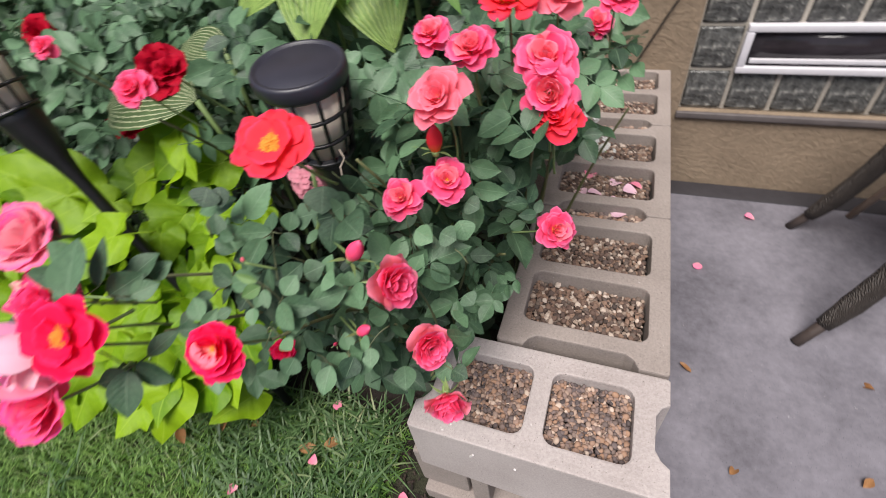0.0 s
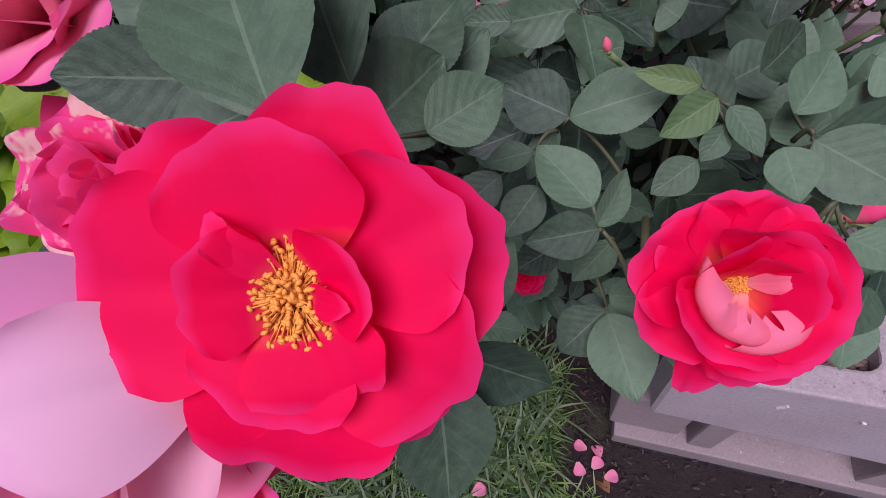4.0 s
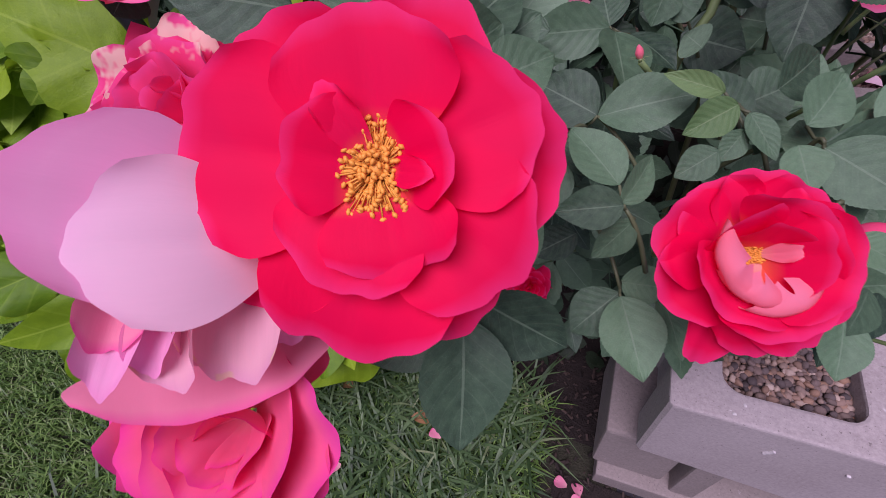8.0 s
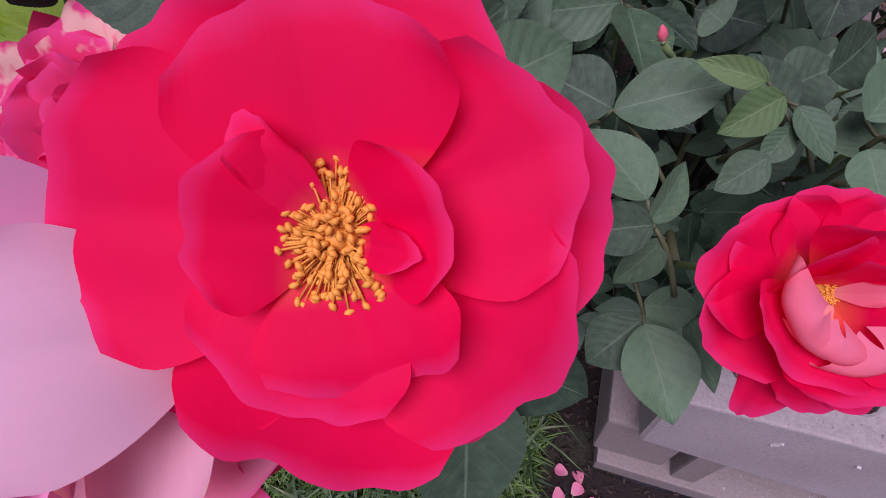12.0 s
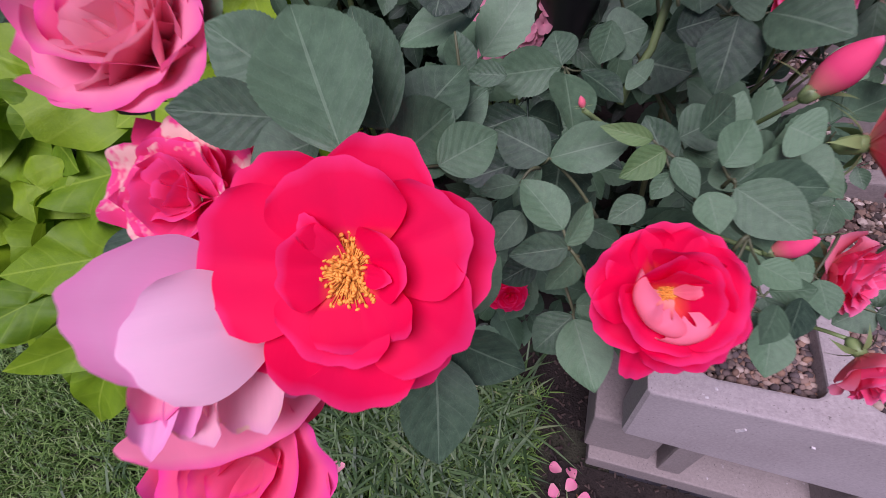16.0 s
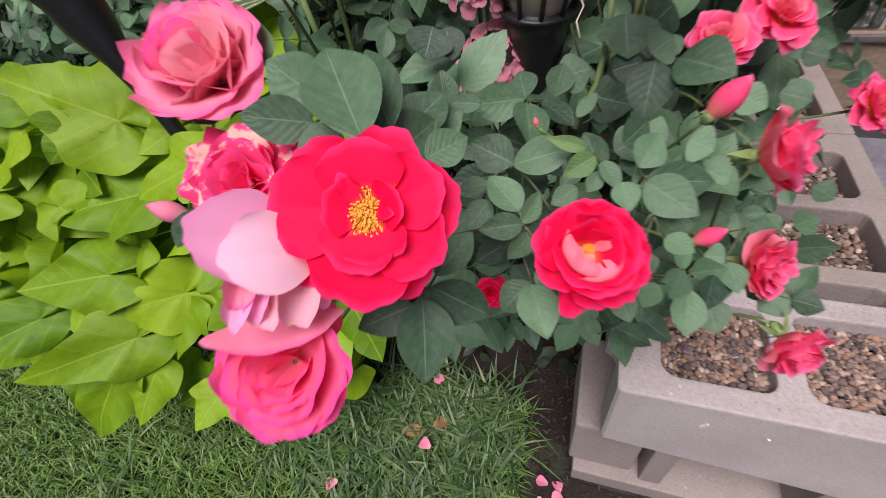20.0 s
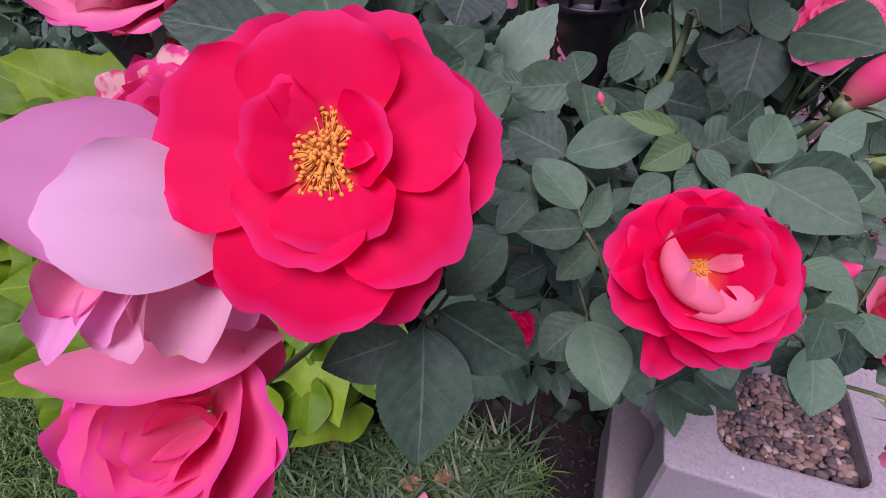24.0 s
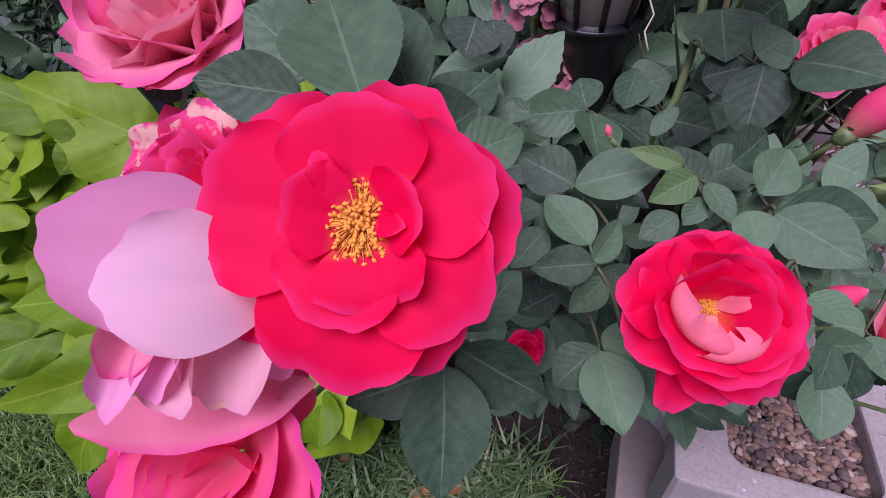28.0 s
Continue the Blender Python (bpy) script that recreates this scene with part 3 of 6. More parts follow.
for s in range(6):
    rr = random.Random(s)
    v, f, uv = blade(rr.uniform(0.58, 0.72), 18, 4, rr.uniform(0.1, 0.3), rr.uniform(0.02, 0.22), rr.uniform(0.42, 0.5), 1.0, 0.035, 0, rr.uniform(0.01, 0.05), s)
    LEAFLETS.append((v, f, uv))
    rr = random.Random(s)
    FINE.append(blade(rr.uniform(0.58, 0.72), 44, 6, rr.uniform(0.1, 0.3), rr.uniform(0.02, 0.22), rr.uniform(0.42, 0.5), 0.88, 0.013, 0, rr.uniform(0.02, 0.06), s))


def leaflet_mesh(k, mat_):
    v, f, uv = FINE[k % 6]
    return raw_mesh("leaflet", v, f, mat_, uv)


LEAFLET_MESH = [leaflet_mesh(k, LEAF) for k in range(6)]
LEAFLET_YOUNG = [leaflet_mesh(k, LEAF_YOUNG) for k in range(6)]


def compound(seed, n=5):
    """A rose leaf one long: a stalk with a leaflet at its end and pairs along it."""
    rr = random.Random(seed)
    v, f, uv = rod(bow((0, 0.12, 0), (0, 0.62, 0.02), (0, 0, 0.04)), 0.0065, 4)
    pieces = [(v, f, uv * 0 + np.array((0.3, 0.43)))]
    spots = [(0.6, 0, 0.46)] + [(0.52, s, 0.38) for s in (-1, 1)] + ([(0.27, s, 0.34) for s in (-1, 1)] if n > 3 else []) + ([(0.08, s, 0.25) for s in (-1, 1)] if n > 5 else [])
    for y, s, size in spots:
        m = Matrix.Translation((0, y, 0.03)) @ Euler((rr.uniform(-0.35, 0.2), rr.uniform(-0.35, 0.35), -s * radians(rr.uniform(58, 78)) + rr.uniform(-0.15, 0.15))).to_matrix().to_4x4() @ Matrix.Scale(size * rr.uniform(0.85, 1.1), 4)
        pieces.append(moved(LEAFLETS[rr.randrange(6)], m))
    return joined(pieces)


COMPOUND = [raw_mesh("leaf", *(lambda p: (p[0], p[1], LEAF, p[2]))(compound(s, (5, 5, 3, 5, 7)[s % 5]))) for s in range(8)]


TOWARD = (0.25, -0.65, 0.7)
FACING = Vector(TOWARD).normalized()
TWIG = plain("reddish_green_twig", (0.11, 0.13, 0.06), 0.6, spread=0.4)
HEROES = []


def spray(parent, root, node, leaflets):
    """A compound rose leaf: its stalk from root to node, and each leaflet with a short stalk of its own; rows of foot, tip, width and, where young, 1."""
    root, node = Vector(root), Vector(node)
    pieces = [rod(bow(root, node, (0, 0, 0.004)), [0.0011, 0.001, 0.001, 0.0009, 0.0009, 0.0008, 0.0007], 5)]
    for foot, *_ in leaflets:
        foot = Vector(foot)
        if 0.002 < (foot - node).length < 0.022:
            pieces.append(rod([node, node.lerp(foot, 0.5) + Vector((0, 0, -0.001)), foot], 0.0007, 4))
    v, f, uv = joined(pieces)
    leaf = put("leaf", raw_mesh("leaf_stalk", v, f, TWIG, uv), parent)
    for foot, tip, width, *young in leaflets:
        n = len(HEROES)
        foot, tip = Vector(foot), Vector(tip)
        face = Vector(TOWARD) + Vector((0.45 * math.sin(n * 2.4), 0.3 * math.cos(n * 1.7), 0.3 * math.sin(n * 4.1)))
        d = tip - foot
        m = frame_at(foot, face - d * (face.dot(d) / d.length_squared), d) @ Matrix.Diagonal((width / 0.65, d.length, d.length, 1))
        put("leaflet", (LEAFLET_YOUNG if young else LEAFLET_MESH)[n % 6], leaf, m)
        HEROES.append(foot.lerp(tip, 0.5))
    return leaf


# ---- roses ----
def petal_arrays(length, width, tilt0, tilt1, cup=0.25, ruffle=0.05, roll=0.0, seed=0, rows=9, cols=8, notch=0.0):
    """A petal that leaves the origin along y; tilt0 and tilt1 are its slopes (degrees) at claw and rim."""
    rr = random.Random(seed)
    p1, p2, p3 = rr.uniform(0, 6), rr.uniform(0, 6), rr.uniform(0, 6)
    V, UV, F = [], [], []
    y = z = 0.0
    for i in range(rows + 1):
        v = 1 - (1 - i / rows) ** 1.35
        step = v - (1 - (1 - max(0, i - 1) / rows) ** 1.35)
        a = radians(tilt0 + (tilt1 - tilt0) * v ** 0.8 - roll * max(0.0, v - 0.75) * 4)
        if i:
            y += math.cos(a) * length * step
            z += math.sin(a) * length * step
        w = width / 2 * (0.24 + 0.76 * math.sin(min(1.0, v * 1.28) * math.pi / 2) ** 1.1)
        if v > 0.6:
            w *= math.sqrt(max(0.0, 1 - ((v - 0.6) / 0.404) ** 2.4))
        for j in range(cols + 1):
            u = 2 * j / cols - 1
            dip = (1 - abs(u)) * notch * max(0.0, v - 0.7) * length
            c = cup * width * (u * 2 * w / width) ** 2 * (0.5 + 0.5 * v)
            edge = ruffle * width * (max(0.0, v - 0.3) * (0.35 + abs(u))) * (math.sin(p1 + 5.0 * u + 3 * v) + 0.6 * math.sin(p2 - 9 * u + 4 * v) + 0.12 * math.sin(p3 + 13 * u))
            edge *= min(1.0, 2.6 * w / width)
            off = c + edge
            ny, nz = -math.sin(a), math.cos(a)
            V.append((u * w, y + ny * off - dip + length * 0.02 * math.sin(p3 + 6 * u) * v * min(1.0, 2 * w / width), z + nz * off))
            UV.append((0.5 + 0.5 * u, v))
    for i in range(rows):
        for j in range(cols):
            q = i * (cols + 1) + j
            F.append((q, q + 1, q + cols + 2, q + cols + 1))
    return np.array(V), F, np.array(UV)



def cupped_petal(half, r0, r1, height, flare, ruffle, seed, rows=10, cols=12, spiral=0.06):
    """A petal wrapped round the z axis, centred on +y: half its angle, claw and rim radius, height, outward roll of the rim."""
    rr = random.Random(seed)
    p1, p2, p3 = rr.uniform(0, 6), rr.uniform(0, 6), rr.uniform(0, 6)
    V, UV, F = [], [], []
    for i in range(rows + 1):
        v = 1 - (1 - i / rows) ** 1.5
        wide = 0.3 + 0.7 * math.sin(min(1.0, v * 1.35) * math.pi / 2)
        if v > 0.55:
            wide *= math.sqrt(max(0.0, 1 - ((v - 0.55) / 0.453) ** 2.6))
        for j in range(cols + 1):
            u = 2 * j / cols - 1
            q = max(0.0, v - 0.62) / 0.38
            r = r0 + (r1 - r0) * math.sin(v * math.pi / 2) ** 0.9 + flare * q * q * (1 + 0.5 * u * u)
            z = height * (1 - math.cos(v * math.pi / 2)) ** 0.8 - 0.55 * abs(flare) * q ** 3 * (1 + 0.8 * u * u) - 0.1 * height * u * u * v * wide
            wave = ruffle * r1 * max(0.0, v - 0.25) * (math.sin(p1 + 4.2 * u + 2 * v) + 0.55 * math.sin(p2 - 8 * u + 3 * v))
            wave *= min(1.0, 1.3 * wide)
            r = max(0.02 * r1, r + wave + spiral * r1 * u * v * wide)
            z += 0.6 * wave + 0.03 * height * math.sin(p3 + 7 * u) * v * wide
            a = radians(half) * u * wide
            V.append((r * math.sin(a), r * math.cos(a), z))
            UV.append((0.5 + 0.5 * u, v))
    for i in range(rows):
        for j in range(cols):
            k = i * (cols + 1) + j
            F.append((k, k + 1, k + cols + 2, k + cols + 1))
    return np.array(V), F, np.array(UV)


# whorls from the outside in: petals, half angle, rim radius, height, flare, lift
WHORLS = {
    "semi": ((7, 34, 0.88, 0.22, 0.16, 0.0), (6, 40, 0.74, 0.36, 0.08, 0.02), (5, 48, 0.54, 0.4, 0.02, 0.03)),
    "cup": ((6, 44, 0.8, 0.42, 0.24, 0.0), (5, 50, 0.64, 0.6, 0.12, 0.02), (5, 54, 0.47, 0.64, 0.04, 0.04), (4, 62, 0.31, 0.64, 0.0, 0.06), (3, 72, 0.16, 0.6, 0.0, 0.08)),
}


def stamens(R, seed, n=330):
    rr = random.Random(seed)
    pieces = [rod([(0, 0, 0), (0, 0, 0.06 * R), (0, 0, 0.1 * R), (0, 0, 0.115 * R)], [0.06 * R, 0.07 * R, 0.05 * R, 0.015 * R], 12)]
    for i in range(n):
        a, s = rr.uniform(0, 6.283), math.sqrt(rr.uniform(0.0, 1)) * 0.36 * rr.uniform(0.85, 1.12)
        foot = Vector((math.cos(a), math.sin(a), 0)) * 0.05 * R
        top = Vector((math.cos(a) * s, math.sin(a) * s, 0.13 + rr.uniform(-0.06, 0.05) - s * 0.2)) * R
        pieces.append(rod([foot, foot.lerp(top, 0.5) + Vector((0, 0, 0.05 * R)), top], 0.007 * R, 3))
        v, f = tube_arrays([top - Vector((math.cos(a * 7), math.sin(a * 7), 0.2)) * 0.026 * R, top, top + Vector((math.cos(a * 7), math.sin(a * 7), rr.uniform(-0.5, 0.5))) * 0.024 * R], [0.008 * R, 0.02 * R, 0.012 * R], 5)
        pieces.append((np.array([tuple(q) for q in v]), f, np.zeros((len(v), 2))))
    v, f, uv = joined(pieces)
    return raw_mesh("stamen_tuft", v, f, STAMEN, uv)


def calyx(R, stalk, bare=False, bulb=0.13):
    """Green cup under a flower, five sepals and its stalk along -z."""
    pieces = []
    n = 6
    end = Vector(stalk)
    pts = [Vector((0, 0, 0.02 * R)), Vector((0, 0, -0.12 * R)), Vector((0, 0, -0.3 * R)), Vector((0, 0, -0.4 * R))]
    pieces.append(rod(pts, [0.015 * R] * 4 if bare else [0.12 * R, bulb * R * 1.2, bulb * R, 0.05 * R], 8))
    if end.length > 1e-6:
        a = Vector((0, 0, -0.36 * R))
        curve = [a.lerp(end, i / n) + Vector((0, 0, -0.25 * end.length)) * math.sin(math.pi * i / n) * 0.5 for i in range(n + 1)]
        pieces.append(rod(curve, [0.0016] * n + [0.002], 6))
    for k in range(0 if bare else 5):
        m = pose(0, 0, -0.05 * R, 0, 0, 72 * k + 20) @ pose(0, 0.08 * R, 0, -15, 0, 0) @ Matrix.Scale(0.62 * R, 4)
        pieces.append(moved(blade(0.28, 6, 2, 0.2, 0.35, 0.3, 1.3), m))
    v, f, uv = joined(pieces)
    return raw_mesh("calyx", v, f, STALK, uv)


def rose(bush, pos, normal, diameter, style, mat_, seed=0, stalk_to=None, label="", up=(0, 0, 1), ruffle=0.085, eye=True, inner=None):
    """One rose as a part of its bush: green cup and stalk, each petal a part of it, and the stamens."""
    R = diameter / 2
    m = frame_at(pos, normal, up)
    end = m.inverted() @ Vector(stalk_to) if stalk_to is not None else m.to_3x3().inverted() @ Vector((0.0, 0.03, -0.1))
    flower = put("rose", calyx(R, end), bush, m, label)
    rr = random.Random(seed)
    if style == "full":
        for i, (ang, ln, wd, t0, t1, lift, roll) in enumerate(loose_petals(seed)):
            v, f, uv = broad_petal(ln * R, wd * R, t0, t1, 0.14, 0.05, roll, seed * 31 + i, 10, 10, 0.3, 0.02)
            put("petal", raw_mesh("petal", v, f, inner if inner and i > 15 else mat_, uv), flower, m @ pose(0, 0, lift * R, 0, 0, ang) @ pose(0, 0.03 * R, 0))
    else:
        for ri, (n, half, r1, height, flare, lift) in enumerate(WHORLS[style]):
            start = rr.uniform(0, 360)
            for k in range(n):
                ang = start + 360 * k / n + rr.uniform(-17, 17)
                g = rr.uniform(0.86, 1.12)
                v, f, uv = cupped_petal(half * rr.uniform(0.88, 1.15), 0.05 * R, r1 * R * g, height * R * rr.uniform(0.85, 1.15), flare * R * rr.uniform(0.5, 1.4), ruffle, seed * 37 + ri * 9 + k)
                put("petal", raw_mesh("petal", v, f, inner if inner and ri >= 2 else mat_, uv), flower, m @ pose(0, 0, lift * R + 0.004 * R * k, rr.uniform(-17, 17) * 0.7, rr.uniform(-17, 17) * 0.5, ang))
    if eye:
        put("stamen_tuft", stamens(R, seed), flower, m @ pose(0, 0, 0.04 * R), "orange stamens")
    return flower


def broad_petal(length, width, tilt0, tilt1, cup=0.12, ruffle=0.03, roll=0.0, seed=0, rows=14, cols=24, arch=0.3, tip=0.012):
    """An obovate petal that leaves the origin along y, with a broad arched rim and a small point at its middle.
    tilt0 and tilt1 are its slopes (degrees) at claw and rim; roll turns the rim outward."""
    rr = random.Random(seed)
    p1, p2, p3, p4 = (rr.uniform(0, 6.28) for _ in range(4))
    skew, dent = rr.uniform(-0.1, 0.1), rr.uniform(0.0, 0.06)
    V, UV, F = [], [], []
    cy = cz = 0.0
    for i in range(rows + 1):
        v = i / rows
        a = radians(tilt0 + (tilt1 - tilt0) * v ** 0.85 - roll * max(0.0, v - 0.72) / 0.28)
        if i:
            cy += math.cos(a) * length / rows
            cz += math.sin(a) * length / rows
        wide = 0.2 + 0.8 * math.sin(min(1.0, v * 1.3) * math.pi / 2) ** 0.9
        wide *= 1 - 0.1 * max(0.0, v - 0.75) / 0.25
        for j in range(cols + 1):
            u = 2 * j / cols - 1
            au = abs(u)
            x = width / 2 * wide * (u + skew * v * (1 - u * u))
            back = arch * length * au ** 2.3 * v ** 1.7
            rim = length * v ** 4 * (tip * math.exp(-(u / 0.22) ** 2) - dent * math.exp(-((u - skew * 4) / 0.25) ** 2)
                                     + 0.018 * math.sin(p1 + 6 * u) + 0.010 * math.sin(p2 + 13 * u))
            wave = ruffle * width * v ** 2 * (0.3 + 0.7 * au) * (math.sin(p3 + 4.5 * u + 2 * v) + 0.5 * math.sin(p4 - 8 * u))
            crease = -0.022 * width * math.exp(-(u / 0.16) ** 2) * math.sin(math.pi * v)
            off = cup * width * (u * wide) ** 2 * (0.45 + 0.55 * v) + wave + crease
            ny, nz = -math.sin(a), math.cos(a)
            along = rim - back
            V.append((x, cy + math.cos(a) * along + ny * off, cz + math.sin(a) * along + nz * off))
            UV.append((0.5 + 0.5 * u, v))
    for i in range(rows):
        for j in range(cols):
            q = i * (cols + 1) + j
            F.append((q, q + 1, q + cols + 2, q + cols + 1))
    return np.array(V), F, np.array(UV)


def shaped_rose(bush, pos, normal, R, petals, mat_, seed, stalk_to, label, up, ruffle=0.03, eye=0, eye_at=(0, 0, 0.05), bare=False):
    """A bloom petal by petal: angle, length and width in radii, slopes at claw and rim, lift, roll and, where it differs, material."""
    m = frame_at(pos, normal, up)
    flower = put("rose", calyx(R, m.inverted() @ Vector(stalk_to), bare), bush, m, label)
    for i, (ang, ln, wd, t0, t1, lift, roll, *own) in enumerate(petals):
        v, f, uv = broad_petal(ln * R, wd * R, t0, t1, 0.1, ruffle, roll, seed * 31 + i)
        put("petal", raw_mesh("petal", v, f, own[0] if own else mat_, uv), flower, m @ pose(0, 0, lift * R, 0, 0, ang - 90) @ pose(0, 0.03 * R, 0))
    if eye:
        put("stamen_tuft", stamens(R * eye, seed), flower, m @ pose(*(q * R for q in eye_at)), "orange stamens")
    return flower


def cupped_petals(seed, pale):
    """Petal rows of a full bloom that opens sideways: pale outer petals in a cup, ruffled ones within."""
    rr = random.Random(seed)
    rows = []
    for n, ln, wd, t0, t1, lift, roll, mt in ((5, 0.95, 1.05, 34, 26, 0.0, 36, pale), (6, 0.92, 0.9, 48, 44, 0.0, 30, None), (6, 0.9, 0.74, 58, 60, 0.02, 26, None), (6, 0.88, 0.6, 66, 74, 0.03, 20, None), (5, 0.84, 0.5, 74, 86, 0.04, 14, None)):
        start = rr.uniform(0, 360)
        for k in range(n):
            row = (start + 360 * k / n + rr.uniform(-18, 18), ln * rr.uniform(0.84, 1.12), wd * rr.uniform(0.8, 1.2), t0 + rr.uniform(-10, 10), t1 + rr.uniform(-14, 12), lift, roll + rr.uniform(-20, 26))
            rows.append(row + (mt,) if mt else row)
    return rows


def loose_petals(seed):
    """Petal rows of a full, loosely ruffled bloom, from the reflexed outside to the folded heart."""
    rr = random.Random(seed)
    rows = []
    for n, ln, wd, t0, t1, lift, roll in ((6, 0.98, 0.92, 14, -8, -0.04, 26), (6, 0.88, 0.86, 30, 10, 0.0, 24), (6, 0.72, 0.72, 48, 34, 0.04, 22), (5, 0.58, 0.56, 62, 58, 0.06, 16), (4, 0.46, 0.42, 72, 80, 0.08, 10)):
        start = rr.uniform(0, 360)
        for k in range(n):
            rows.append((start + 360 * k / n + rr.uniform(-20, 20), ln * rr.uniform(0.82, 1.14), wd * rr.uniform(0.75, 1.2), t0 + rr.uniform(-10, 12), t1 + rr.uniform(-14, 16), lift, roll + rr.uniform(-18, 24)))
    return rows


def hero_petal(flower, foot, tip, width, face, mat_, bend=20, seed=0, ruffle=0.03, cup=0.14):
    """One petal from foot to tip, its inner side towards face."""
    foot, tip = Vector(foot), Vector(tip)
    d = tip - foot
    if ruffle > 0.04:
        rr = random.Random(seed)
        face = Vector(face) + Vector((rr.gauss(0, 0.35), rr.gauss(0, 0.35), rr.gauss(0, 0.2)))
    m = frame_at(foot, Vector(face) - d * (Vector(face).dot(d) / d.length_squared), d)
    v, f, uv = broad_petal(d.length * 1.03, width, bend, -bend, cup, ruffle, 0, seed)
    return put("petal", raw_mesh("petal", v, f, mat_, uv), flower, m)


def furled_petal(height, radius, seed, rows=10, cols=14):
    """A petal wrapped round a bud along z, its rim turned a little out on one side."""
    rr = random.Random(seed)
    p1 = rr.uniform(0, 6)
    V, UV, F = [], [], []
    for i in range(rows + 1):
        v = i / rows
        r = radius * math.sin(math.pi * (0.14 + 0.83 * v)) ** 0.8
        half = radians(176)
        for j in range(cols + 1):
            u = 2 * j / cols - 1
            flare = 0.03 * radius * max(0.0, u) ** 3 * v + 0.02 * radius * math.sin(p1 + 6 * u + 3 * v)
            z = height * v * (1 - 0.16 * abs(u) ** 2.5 * v)
            V.append(((r + flare) * math.sin(half * u), (r + flare) * math.cos(half * u), z))
            UV.append((0.5 + 0.5 * u, v))
    for i in range(rows):
        for j in range(cols):
            k = i * (cols + 1) + j
            F.append((k, k + 1, k + cols + 2, k + cols + 1))
    return np.array(V), F, np.array(UV)


def rosebud(bush, pos, axis, length, mat_, seed=0, stalk_to=None, label="closed coral-red bud with long sepals"):
    """A furled bud along axis, with sepals and its stalk."""
    m = frame_at(pos, axis, (0.2, 0.3, 1))
    R = length * 0.42
    end = m.inverted() @ Vector(stalk_to) if stalk_to is not None else Vector((0, 0, -0.05))
    pieces = [rod([Vector((0, 0, 0)), Vector((0, 0, -0.2 * length)), Vector((0, 0, -0.26 * length))], [0.16 * length, 0.12 * length, 0.04 * length], 8)]
    a = Vector((0, 0, -0.24 * length))
    pieces.append(rod([a.lerp(end, i / 5) for i in range(6)], 0.0014, 5))
    for k in range(5):
        mm = pose(0, 0, 0, 0, 0, 72 * k) @ pose(0, 0.2 * length, 0, 6 + (k * 37) % 28, 0, 0) @ Matrix.Scale(0.75 * length, 4)
        pieces.append(moved(blade(0.2, 6, 2, 0.2, 0.25, 0.3, 1.3), mm))
    v, f, uv = joined(pieces)
    bud = put("rosebud", raw_mesh("calyx", v, f, STALK, uv), bush, m, label)
    for k in range(4):
        v, f, uv = furled_petal(length * (1.0 - 0.03 * k), 0.3 * length * (1 - 0.1 * k), seed + k)
        put("petal", raw_mesh("petal", v, f, mat_, uv), bud, m @ pose(0, 0, 0, 0, 0, 137 * k + 10))
    return bud


def hides_hero(p):
    """Whether a scattered leaf would stand in front of one that was placed singly."""
    for c in HEROES:
        q = p - c
        along = q.dot(FACING)
        if -0.02 < along < 0.25 and (q - FACING * along).length < 0.045:
            return True
    return False


def scatter_leaves(bush, count, x0, x1, y0, y1, top, depth, size, seed, lean=(0, -0.45, 0.75), spread=0.42, clear=()):
    """Whole rose leaves through the bush's outer layer; clear: balls kept open round flowers."""
    rr = random.Random(seed)
    made = 0
    while made < count:
        x, y = rr.uniform(x0, x1), rr.uniform(y0, y1)
        z = top(x, y) - depth * rr.random() ** 1.5
        p = Vector((x, y, z))
        made += 1
        if any((p - Vector(c)).length < r for c, r in clear) or hides_hero(p):
            continue
        n = Vector(lean) + Vector((rr.gauss(0, spread), rr.gauss(0, spread), rr.gauss(0, spread * 0.6)))
        d = Vector((rr.gauss(0, 1), rr.gauss(-0.5, 0.9), rr.gauss(-0.15, 0.4)))
        s = size * rr.uniform(0.75, 1.2)
        m = frame_at(p, n, d) @ Matrix.Scale(s, 4) @ pose(0, -0.6, 0)
        put("leaf", COMPOUND[rr.randrange(8)], bush, m)


# ---- front rose bush ----
front_bush = thing("rose_bush", pose(0.0, 0.3, 0.0), "rose bush with crimson and coral blooms arching over the blocks", "rose bush")
F_UP = (0.0, 0.72, 0.69)
BASE = Vector((-0.02, 0.28, 0.02))
for k, (x, y, z) in enumerate(((-0.17, -0.1, 0.74), (-0.08, -0.06, 0.70), (0.02, 0.05, 0.66), (0.06, 0.02, 0.55), (0.12, 0.2, 0.62), (-0.22, -0.05, 0.76), (-0.05, 0.15, 0.8), (0.05, 0.25, 0.82))):
    tube("cane", bow(BASE + Vector((0.02 * math.cos(k * 2), 0.02 * math.sin(k * 2), 0)), (x, y, z), (0.0, 0.05, 0.1), 9), [0.0052 - 0.00036 * i for i in range(10)], CANE, front_bush)

R1_PETALS = ((78, 1.1, 1.0, 4, 2, -0.16, 8), (146, 1.2, 1.05, 6, 2, -0.13, 8), (218, 1.42, 1.2, 6, -6, -0.14, 10), (268, 1.27, 1.3, 8, -2, -0.08, 12), (302, 1.24, 1.0, 4, -8, -0.17, 10), (15, 1.16, 1.12, 4, -2, -0.16, 12),
             (333, 1.08, 1.08, 12, 2, -0.05, 10), (32, 1.0, 1.0, 14, 4, -0.03, 14), (182, 1.3, 1.3, 10, 0, -0.04, 8))
